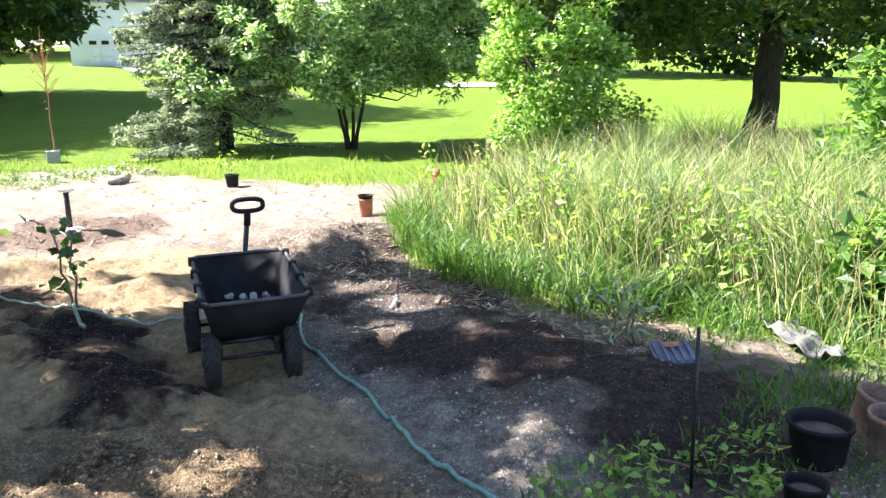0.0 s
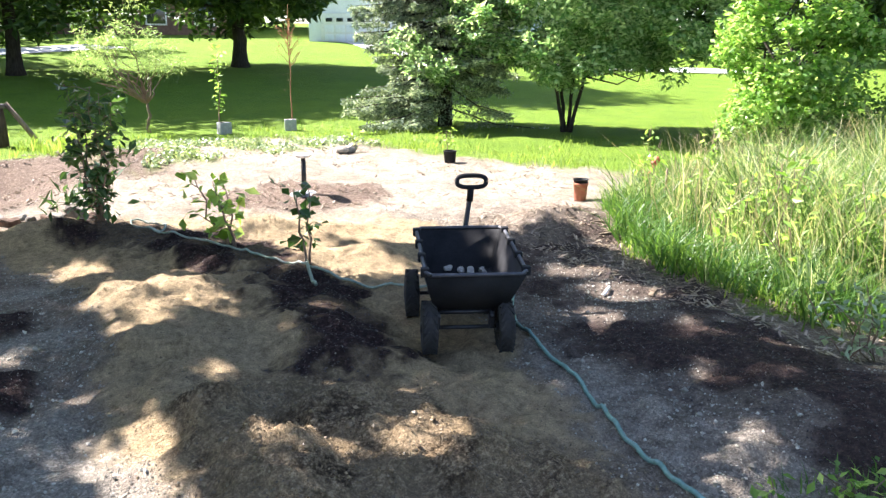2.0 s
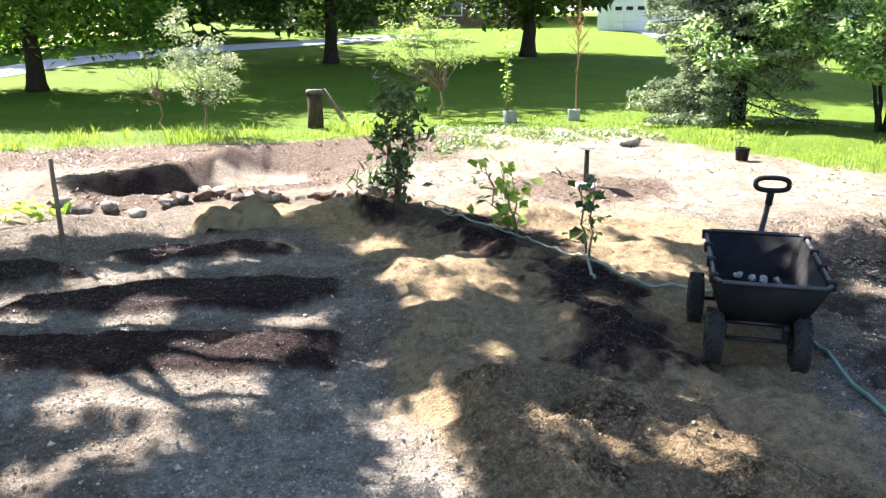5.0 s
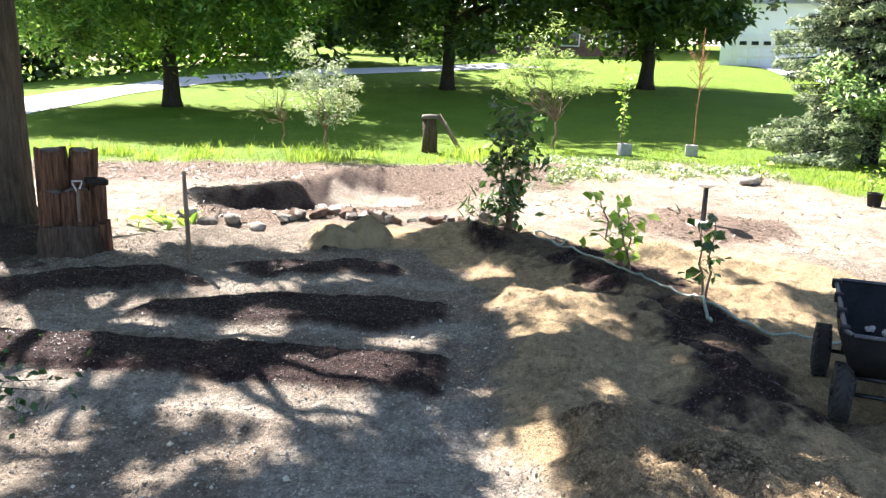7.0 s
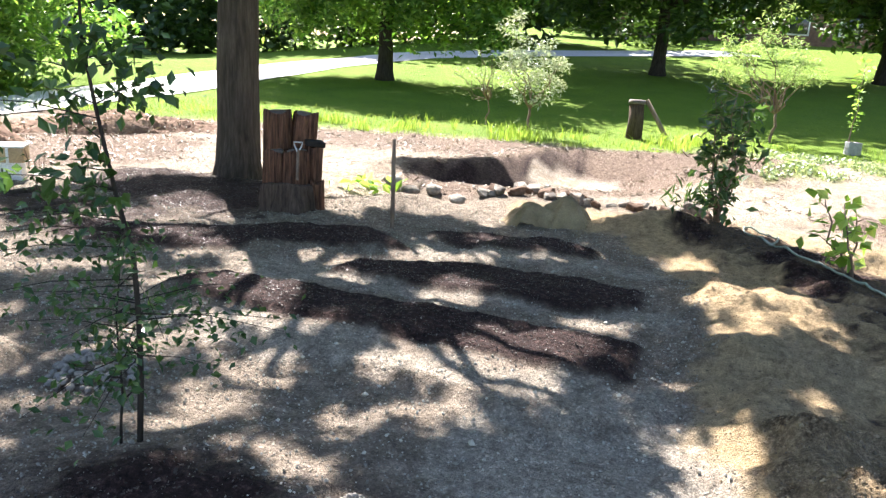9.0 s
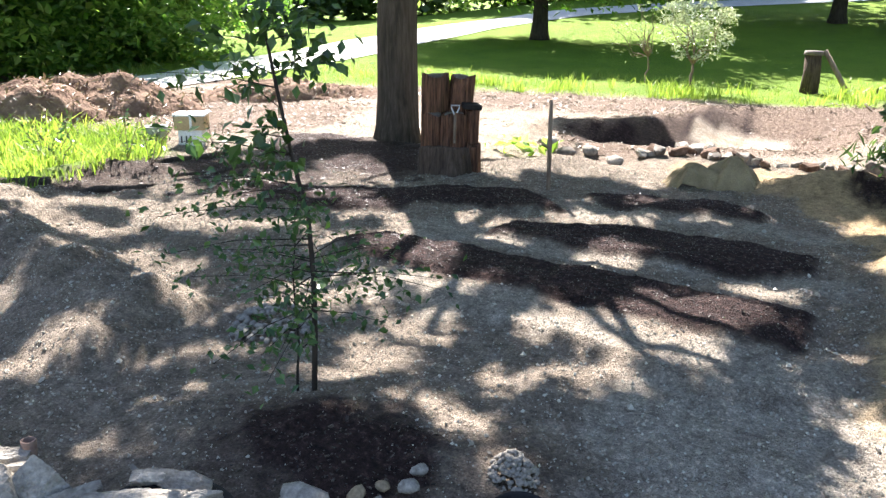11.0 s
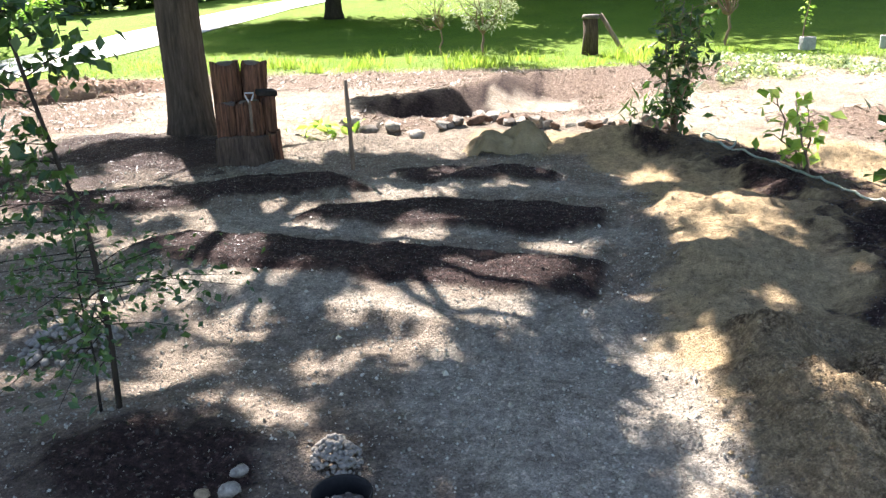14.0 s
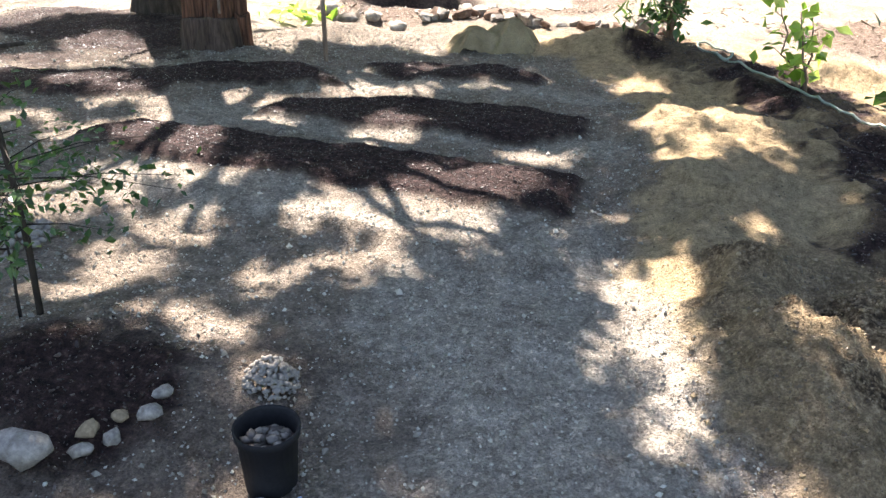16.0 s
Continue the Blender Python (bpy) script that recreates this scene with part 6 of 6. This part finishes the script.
Z0 = on(-2.1, 1.3)
for i, a in enumerate([(-2.20, 1.19, 0.12, 0.36, 0.24, 0.28, 52, 26, -14), (-2.04, 1.30, 0.15, 0.24, 0.17, 0.24, 40, 14, -26), (-2.25, 1.33, 0.215, 0.24, 0.10, 0.035, 35, 4, 6), (-1.98, 1.27, 0.13, 0.38, 0.05, 0.13, 62, 30, 0), (-2.01, 1.05, 0.10, 0.18, 0.14, 0.20, 20, 12, 25),
                       (-2.33, 1.08, 0.07, 0.24, 0.22, 0.18, 10, 6, 8), (-2.42, 1.26, 0.06, 0.24, 0.2, 0.16, -15, 4, -12), (-2.12, 1.12, 0.05, 0.30, 0.26, 0.14, 75, 0, 0), (-2.3, 1.38, 0.04, 0.22, 0.16, 0.14, 15, 0, 0), (-2.16, 1.30, 0.20, 0.17, 0.06, 0.04, 60, -14, 10), (-2.38, 1.02, 0.15, 0.17, 0.13, 0.11, 40, 14, 0)]):
    slab(a[0], a[1], Z0 + a[2], *a[3:], i + 1, STONE_DARK if i == 4 else None)


def stone_tub():
    x, y = -1.64, 1.36
    p = thing("rubber_tub", x, y, on(x, y), "low black tub heaped with limestone chunks", "tub", turn=20)
    p.scale = (0.92, 0.92, 0.78)
    part("body", lathe([(0.001, 0), (0.20, 0), (0.235, 0.16), (0.25, 0.165), (0.252, 0.18), (0.235, 0.18), (0.215, 0.15), (0.19, 0.02), (0.001, 0.02)], 32), BLACK_POLY, p)
    for i, a in enumerate([(x - 0.09, y - 0.02, 0.16, 0.34, 0.23, 0.17, 22, 6, 4), (x - 0.13, y + 0.11, 0.20, 0.13, 0.10, 0.06, 35, -20, 8), (x - 0.03, y + 0.15, 0.19, 0.18, 0.07, 0.07, 32, 10, 10), (x + 0.08, y + 0.10, 0.18, 0.17, 0.05, 0.13, 55, 25, 0), (x + 0.15, y + 0.04, 0.16, 0.12, 0.09, 0.10, 0, 0, 0), (x - 0.12, y - 0.13, 0.16, 0.16, 0.12, 0.10, 60, 0, 0), (x + 0.03, y - 0.12, 0.15, 0.16, 0.12, 0.09, 10, 8, 0)]):
        slab(a[0], a[1], on(x, y) + a[2] - 0.015, *a[3:], 20 + i)


stone_tub()


def clay_pipe():
    p = thing("clay_pipe", -2.20, 1.40, Z0 + 0.20, "short broken piece of brown clay pipe", "pipe")
    part("pipe", lathe([(0.014, -0.05), (0.018, 0.04), (0.024, 0.04), (0.019, -0.05), (0.014, -0.05)], 16), CLAY_DUSTY, p)


clay_pipe()


CRATE_GREY = plain("dull_grey_plastic", (0.07, 0.075, 0.08), (0.15, 0.155, 0.16), 8, 0.7, bump=0.2, fine=60, spec=0.2)


def seed_bag():
    x, y = -2.62, 1.45
    b = thing("seed_bag", x, y, on(x, y) + 0.01, "bright green glossy plastic bag standing half full", "bag", turn=57)
    n, v = 14, []
    for j in range(9):
        f = j / 8
        for i in range(n):
            a = i / n * 2 * np.pi
            w, d = 0.105 * (1 - 0.05 * f), 0.05 * (1 - f) ** 0.8 + 0.006
            v.append((w * np.sign(math.cos(a)) * abs(math.cos(a)) ** 0.6, d * math.sin(a) * (1 + 0.25 * math.sin(5 * a + 4 * f)), 0.155 * f + 0.055 * f * math.cos(a) * 1.0 + 0.012 * math.sin(7 * a)))
    f4 = [(j * n + i, j * n + (i + 1) % n, (j + 1) * n + (i + 1) % n, (j + 1) * n + i) for j in range(8) for i in range(n)]
    part("body", (np.array(v), np.array(f4)), BAG_GREEN, b)
    for k, (bx, bz, w, h, m) in enumerate([(0.025, 0.07, 0.075, 0.028, TERRACOTTA), (0.082, 0.05, 0.03, 0.04, PLASTIC_WHITE), (-0.05, 0.08, 0.025, 0.025, STEEL_BLACK), (0.03, 0.04, 0.08, 0.018, SOIL_DARK)]):
        part("print", box_bm(w, 0.004, h, 0.001, m=pose(bx, -0.057 + 0.18 * bz, bz, -8, -8, 0)), m, b)
    f = thing("marker_flag", -2.63, 1.35, on(-2.63, 1.35), "red marker flag on a thin bent white wire", "flag")
    part("wire", tube([(0.05, 0.02, -0.02), (0.035, 0.0, 0.12), (0.02, 0.01, 0.24), (0, 0.0, 0.37), (-0.01, 0, 0.43)], 0.004, 6), PLASTIC_WHITE, f)
    part("flag", moved(box_to(0.03, 0.003, 0.045), pose(-0.035, -0.02, 0.395, 0, 14, 40)), RED_PAINT, f, smooth=False)
    c = thing("grey_crate", -2.92, 1.24, on(-2.92, 1.24), "grey plastic crate beside the limestone heap", "crate", turn=25)
    part("body", box_bm(0.32, 0.26, 0.12, 0.02), CRATE_GREY, c)


seed_bag()


# ---- sheets and small things ----
def sheet(name, cx, cy, rx, ry, turn, m, label, category, fold=0.03, lift=0.015, seed=1, peak=0.0):
    """Crumpled cloth that lies over the ground."""
    n = 26
    u, v = np.meshgrid(np.linspace(-1, 1, n), np.linspace(-1, 1, n), indexing="ij")
    wob = 1 + 0.18 * fbm(u * 3 + seed, v * 3, 1.2)
    c, s = math.cos(radians(turn)), math.sin(radians(turn))
    x, y = cx + (u * rx * c - v * ry * s) * wob, cy + (u * rx * s + v * ry * c) * wob
    z = land(x, y) + lift + fold * np.abs(fbm(x * 1 + seed * 7, y * 2.2, 0.28, 3)) + fold * 0.6 * (1 + np.sin(7 * u + 3 * v + seed))
    z = z + peak * np.maximum(0, 1 - 1.3 * np.hypot(u + 0.3, v)) + 0.7 * peak * np.maximum(0, 1 - 1.6 * np.hypot(u - 0.45, v + 0.15))
    verts = np.stack([x - cx, y - cy, z - on(cx, cy)], -1).reshape(-1, 3)
    i, j = np.meshgrid(np.arange(n - 1), np.arange(n - 1), indexing="ij")
    f = np.stack([i * n + j, (i + 1) * n + j, (i + 1) * n + j + 1, i * n + j + 1], -1).reshape(-1, 4)
    t = thing(name, cx, cy, on(cx, cy), label, category)
    ob = part("cloth", (verts, f), m, t)
    mod = ob.modifiers.new("thickness", "SOLIDIFY")
    mod.thickness = 0.006


def burlap():
    """Coarse cloth over two peaked heaps, with folds running down from the peaks."""
    cx, cy, n = -0.88, 7.22, 44
    u, v = np.meshgrid(np.linspace(-1, 1, n), np.linspace(-1, 1, n), indexing="ij")
    wob = 1 + 0.14 * fbm(u * 3 + 4, v * 3, 1.2)
    x, y = cx + 0.40 * u * wob, cy + 0.26 * v * wob + 0.05 * u
    tent = np.zeros_like(u)
    for px, py, r, h, k in ((0.17, 0.05, 0.26, 0.19, 5), (-0.14, -0.07, 0.30, 0.15, 4)):
        d, a = np.hypot(x - cx - px, y - cy - py), np.arctan2(y - cy - py, x - cx - px)
        tent = np.maximum(tent, h * np.maximum(0, 1 - d / r * (1 + 0.26 * np.sin(k * a + px * 9) + 0.12 * np.sin(11 * a))) ** 1.25)
    z = land(x, y) + 0.012 - 0.05 * step(0.7, 1.0, np.maximum(np.abs(u), np.abs(v))) + tent + 0.035 * np.abs(fbm(x * 1.5, y * 2.5, 0.16, 3))
    verts = np.stack([x - cx, y - cy, z - on(cx, cy)], -1).reshape(-1, 3)
    i, j = np.meshgrid(np.arange(n - 1), np.arange(n - 1), indexing="ij")
    f = np.stack([i * n + j, (i + 1) * n + j, (i + 1) * n + j + 1, i * n + j + 1], -1).reshape(-1, 4)
    t = thing("burlap_sheet", cx, cy, on(cx, cy), "tan burlap draped over two heaps of sand", "cloth")
    part("cloth", (verts, f), BURLAP, t).modifiers.new("thickness", "SOLIDIFY").thickness = 0.006


GREY_CLOTH = plain("grey_fabric", (0.07, 0.068, 0.062), (0.17, 0.165, 0.15), 5, 0.85, bump=0.4)
burlap()
sheet("grey_tarp", 4.65, 1.70, 0.32, 0.11, 48, GREY_CLOTH, "crumpled dull grey tarp lying in the grass", "tarp", 0.035, 0.035, 3)
sheet("blue_rag", -0.68, 1.69, 0.10, 0.05, 10, BLUE_CLOTH, "pale blue rag beside the black pot", "cloth", 0.006, 0.02, 5, 0.035)


def tray():
    t = thing("metal_grate", 3.80, 2.02, on(3.8, 2.02) + 0.005, "weathered grey-blue grate with rust lying on the mulch", "grate", turn=-38)
    t.scale = (0.8, 0.8, 0.8)
    m = plain("blue_grey_metal", (0.09, 0.10, 0.13), (0.19, 0.20, 0.25), 8, 0.6, 0.3)
    part("back", box_bm(0.28, 0.22, 0.02, 0.004, m=pose(0, 0, 0.02, 18, 0, 0)), m, t)
    for k in range(5):
        part("bar", box_bm(0.026, 0.22, 0.02, 0.004, m=pose(-0.11 + 0.055 * k, 0, 0.037, 18, 0, 0)), m, t)
    part("rust_patch", box_bm(0.11, 0.05, 0.004, 0.001, m=pose(0.0, 0.05, 0.058 + 0.017, 18, 0, 0)), TERRACOTTA, t)


tray()


def sticks():
    for i, (x, y, l, a, m, lab) in enumerate([(3.57, 4.08, 0.13, 35, PLASTIC_WHITE, "short white stick lying on the mulch"), (4.55, 3.0, 0.7, 110, WOOD_OLD, "dry stick lying at the grass edge"), (4.7, 2.75, 0.55, 150, WOOD_OLD, "dry stick lying at the grass edge")]):
        s = thing("stick", x, y, on(x, y) + 0.015, lab, "stick", turn=a)
        part("stick", tube(bend((-l / 2, 0, 0), (l / 2, 0, 0.02), 5, 0.02), 0.012, 6), m, s)
    r = thing("red_marker", 7.1, 7.55, on(7.1, 7.55), "leaning red plastic marker on bare sand", "marker")
    part("stem", tube([(-0.22, -0.05, 0.0), (-0.05, 0, 0.16), (0.06, 0.02, 0.28)], 0.014, 6), RED_PAINT, r)
    part("head", box_bm(0.13, 0.05, 0.07, 0.01, m=pose(0.07, 0.02, 0.26, 0, -35, 10)), RED_PAINT, r)
    for i, (dx, dy) in enumerate([(-0.03, 0.10), (0.02, 0.04), (0.07, 0.0), (0.13, -0.04)]):
        c = math.radians(-23)
        x, y = 2.44 + dx, 4.12 + dy
        ob = part("brick_bit", chunk_bm(0.075, 0.05, 0.042, i + 70), PALE_BIT, smooth=False)
        ob.matrix_basis = pose(x, y, on(2.29, 3.87) + 0.292, 0, 0, 30 * i)
        tagged(ob, "pale broken piece lying in the cart", "rubble", "pieces in the cart")


sticks()


def bee_box():
    x, y = -6.27, 6.6
    b = thing("bee_box", x, y, on(x, y) - 0.03, "white and tan wooden hive box in the grass", "hive", turn=30)
    b.scale = (0.86, 0.86, 0.86)
    part("base", box_bm(0.30, 0.27, 0.23, 0.006), PLASTIC_WHITE, b)
    part("upper_box", box_bm(0.38, 0.32, 0.17, 0.006, (0, 0, 0.232)), CARDBOARD, b)
    part("lid", box_bm(0.40, 0.34, 0.025, 0.006, (0, 0, 0.404)), PLASTIC_WHITE, b)
    part("strap", box_bm(0.03, 0.335, 0.17, 0.004, (0.02, 0, 0.232)), PLASTIC_WHITE, b)
    for k in (-0.06, 0.0, 0.05):
        part("mark", box_bm(0.018, 0.004, 0.09, 0.001, (k - 0.05, -0.137, 0.07)), STEEL_BLACK, b)
    g = thing("grey_bucket", x - 0.42, y - 0.1, on(x - 0.42, y - 0.1), "small grey-green tub beside the hive box", "tub")
    part("body", lathe([(0.001, 0), (0.10, 0), (0.12, 0.16), (0.125, 0.165), (0.105, 0.16), (0.09, 0.02), (0.001, 0.02)], 20), CONCRETE, g)


bee_box()


# ---- heaps of bark ----
def heap(cx, cy, rx, ry, high, turn, seed, label):
    n = 70
    u, v = np.meshgrid(np.linspace(-1.25, 1.25, n), np.linspace(-1.25, 1.25, n), indexing="ij")
    c, s = math.cos(radians(turn)), math.sin(radians(turn))
    x, y = cx + u * rx * c - v * ry * s, cy + u * rx * s + v * ry * c
    d = np.hypot(u, v)
    z = high * np.clip(1 - d ** 1.7, -0.3, 1) * (1 + 0.35 * fbm(x + seed, y, 0.8)) + 0.06 * fbm(x, y + seed, 0.22, 3)
    verts = np.stack([x - cx, y - cy, z + land(x, y) - on(cx, cy)], -1).reshape(-1, 3)
    i, j = np.meshgrid(np.arange(n - 1), np.arange(n - 1), indexing="ij")
    f = np.stack([i * n + j, (i + 1) * n + j, (i + 1) * n + j + 1, i * n + j + 1], -1).reshape(-1, 4)
    t = thing("bark_heap", cx, cy, on(cx, cy), label, "heap", "heaps of bark")
    part("mound", (verts, f), BARK_HEAP, t)
    k = rng.choice(len(verts), 1800)
    at = verts[k] + rng.normal(size=(1800, 3)) * [0.05, 0.05, 0.008]
    at = at[np.hypot(u.ravel()[k], v.ravel()[k]) < 1.0]
    part("litter", leaves(at, 0.085, wide=0.3, droop=0.3), BARK_LITTER, t, smooth=False, kind="stuff")


BARK_HEAP = plain("shredded_bark", (0.11, 0.065, 0.045), (0.28, 0.19, 0.135), 3, 0.95, bump=0.9, dist=0.05, fine=16, spec=0.1)
heap(-8.85, 7.75, 1.25, 0.75, 0.56, 42, 3, "large heap of shredded brown bark")
heap(-9.05, 6.75, 1.0, 0.7, 0.48, 48, 8, "large heap of shredded brown bark by the drive")
heap(-7.9, 10.4, 1.6, 0.6, 0.26, 50, 5, "low spread heap of shredded bark")


# ---- logs along the bed at the left ----
for x, y, l, r, a, lab in [(-6.1, 4.35, 0.45, 0.09, 40, "short dark rotting log at the grass edge"), (-5.45, 4.55, 0.9, 0.045, 48, "dark log lying along the bed"), (-4.9, 5.6, 1.1, 0.03, 60, "long thin branch lying along the bed"), (-5.6, 5.9, 0.7, 0.04, 70, "dark log lying along the bed")]:
    g = thing("log", x, y, on(x, y) + r * 0.4, lab, "log", "logs along the bed", turn=a)
    part("bark", tube(bend((-l / 2, 0, 0), (l / 2, 0, 0), 7, 0.02), 0.6 * r * np.array([0.9, 1, 1.05, 0.95, 1, 0.98, 0.9]), 12, 0.09), BARK, g)


# ---- leafy weeds, twigs ----
def leafy(name, spots, tall, n, size, m, label, spread=0.12, stem=True, wide=0.5, droop=0.2):
    for x, y in spots:
        t = thing(name, x, y, on(x, y), label, "weed", name + "s")
        at = []
        for k in range(3):
            tip = np.array([rng.normal() * spread, rng.normal() * spread, tall * rng.uniform(0.7, 1.1)])
            if stem:
                part("stem", tube(bend((0, 0, -0.02), tip, 5, 0.05), np.linspace(0.005, 0.002, 5), 5), TWIG, t)
            f = rng.uniform(0.2, 1.0, n // 3)[:, None]
            at.append(tip * f + rng.normal(size=(n // 3, 3)) * [size * 0.8, size * 0.8, size * 0.4])
        part("leaves", leaves(np.concatenate(at), size, wide=wide, droop=droop), m, t, smooth=False)


leafy("green_weed", [(2.75, 1.55), (2.55, 1.45), (3.0, 1.35), (2.35, 1.62), (3.25, 1.3), (3.1, 1.15), (2.45, 1.2), (2.65, 1.3), (2.9, 1.15)], 0.11, 45, 0.05, LEAF_BRIGHT, "low leafy green weed at the path's edge", 0.09)
leafy("tall_weed", [(4.75, 3.6), (5.0, 2.7), (5.3, 4.3), (4.95, 2.2), (5.6, 3.2), (5.2, 1.7), (6.0, 4.6), (5.9, 2.4), (6.3, 5.6), (5.5, 5.2), (5.15, 3.2), (4.9, 4.4), (5.7, 4.0), (6.6, 3.4), (5.35, 2.45), (6.9, 5.0), (7.4, 4.2), (6.2, 1.8), (5.6, 6.0), (6.8, 6.4)], 0.85, 60, 0.08, LEAF_BRIGHT, "tall leafy weed standing in the grass", 0.12)
leafy("grey_weed", [(3.95, 2.35), (3.85, 2.45)], 0.38, 60, 0.06, LEAF_WILLOW, "grey-green wormwood plant at the mulch edge", 0.12)
leafy("rose_cane", [(-6.4, 5.0), (-6.0, 5.4), (-6.9, 5.2), (-5.6, 5.3), (-5.3, 5.9)], 0.5, 40, 0.06, LEAF_SHRUB, "thin shrub with dark leaves at the grass edge", 0.14)
leafy("hosta", [(-3.0, 7.9), (-2.75, 8.05)], 0.16, 26, 0.13, LEAF_BRIGHT, "low plant with broad pale leaves", 0.10, False)
leafy("iris", [(0.42, 9.0), (0.55, 8.95)], 0.08, 20, 0.20, LEAF_SHRUB, "clump of upright dark green leaves", 0.03, False, 0.13, -1.6)
leafy("potted_sprig", [(5.75, 10.6), (4.9, 12.3)], 0.4, 24, 0.09, LEAF_BRIGHT, "single bright green seedling on dry earth", 0.05)


# ---- what lies scattered over the ground ----
def bits(x, y, size, flat, m, name, label, category, sink=0.15, long=1.0, boxy=False):
    """Small solid bits: octahedra, or thin boxes, one for each place."""
    n = len(x)
    if boxy:
        base, f = box_to(0.5, 0.5, 0.5)
    else:
        base = np.array([(1, 0, 0), (-1, 0, 0), (0, 1, 0), (0, -1, 0), (0, 0, 1), (0, 0, -1)], float) * 0.6
        f = np.array([(0, 2, 4), (2, 1, 4), (1, 3, 4), (3, 0, 4), (2, 0, 5), (1, 2, 5), (3, 1, 5), (0, 3, 5)])
    s = size * rng.lognormal(0, 0.4, n)
    a, b = rng.uniform(0, 2 * np.pi, n), rng.normal(0, 0.35, n)
    jit = base[None] * (1 + rng.uniform(-0.3, 0.3, (n, len(base), 1)))
    p = jit * np.stack([s * long, s * (0.8 if long == 1 else 0.45), s * flat], -1)[:, None]
    p = np.stack([p[..., 0] * np.cos(b)[:, None] - p[..., 2] * np.sin(b)[:, None], p[..., 1], p[..., 0] * np.sin(b)[:, None] + p[..., 2] * np.cos(b)[:, None]], -1)
    q = np.stack([p[..., 0] * np.cos(a)[:, None] - p[..., 1] * np.sin(a)[:, None], p[..., 0] * np.sin(a)[:, None] + p[..., 1] * np.cos(a)[:, None], p[..., 2]], -1)
    q = q + np.stack([x, y, land(x, y) + s * flat * (0.5 - sink)], -1)[:, None]
    faces = (np.arange(n)[:, None, None] * len(base) + f[None]).reshape(-1, f.shape[1])
    tagged(part(name, (q.reshape(-1, 3), faces), m, smooth=False), label, category, kind="stuff")


def pick(n, box, which, least=0.5):
    x, y = rng.uniform(box[0], box[1], n), rng.uniform(box[2], box[3], n)
    c = cover(x, y)
    ok = which(c) > least * rng.uniform(0.6, 1.2, n)
    return x[ok], y[ok]


x, y = pick(110000, (-6, 4.6, 0.8, 8), lambda c: c[0], 0.6)
bits(x, y, 0.0062, 0.45, CHIP, "wood_chips", "dark shredded wood chips on the beds", "wood chips", long=1.05, boxy=True)
x, y = pick(8000, (-6, 4.6, 0.8, 8), lambda c: c[0], 0.6)
bits(x, y, 0.0042, 0.8, GRIT, "pale_grit", "pale grit strewn over the mulch", "gravel")
x, y = pick(80000, (-6.5, 3.8, 0.8, 7.5), lambda c: (1 - c[0]) * (1 - c[1]) * (1 - c[3]))
bits(x, y, 0.0075, 0.8, GRIT, "grit", "loose grit and pebbles on grey earth", "gravel")
x, y = pick(2600, (-6.5, 3.8, 0.8, 7.5), lambda c: (1 - c[1]) * (1 - c[3]) * (1 - 0.9 * c[0]))
bits(x, y, 0.0125, 0.7, GRIT, "small_stones", "small stones lying on grey earth", "gravel")
x, y = pick(9000, (0, 2.4, 0.8, 4.2), lambda c: c[7] * (1 - c[0]))
bits(x, y, 0.009, 0.8, SAND_CLOD, "sand_clods", "broken lumps of damp sand", "sand", sink=0.3)
x, y = pick(16000, (0, 4.5, 0.8, 7.0), lambda c: c[1] * (1 - c[0]))
bits(x, y, 0.006, 0.7, SAND_CLOD, "sand_clods", "small clods of damp sand", "sand")
x, y = pick(32000, (-9, 7.5, 6.5, 14), lambda c: np.maximum(c[4], 0.42 * c[2]) * (1 - c[3]) * (1 - c[0]))
dry = blob(x, y, -0.95, 10.9, 0.66, 0.95, -15) > 1.0
x, y = x[dry], y[dry]
bits(x, y, 0.015, 0.3, BARK_LITTER, "dry_litter", "dry bark litter and straw on the earth", "litter", long=1.9, boxy=True)
x, y = pick(4500, (3.8, 5.2, 2.2, 6.6), lambda c: np.ones(len(c[0])))
bits(x, y, 0.017, 0.12, BARK_LITTER, "dry_grass_litter", "dry grass and twigs at the grass edge", "litter", long=2.4, boxy=True)
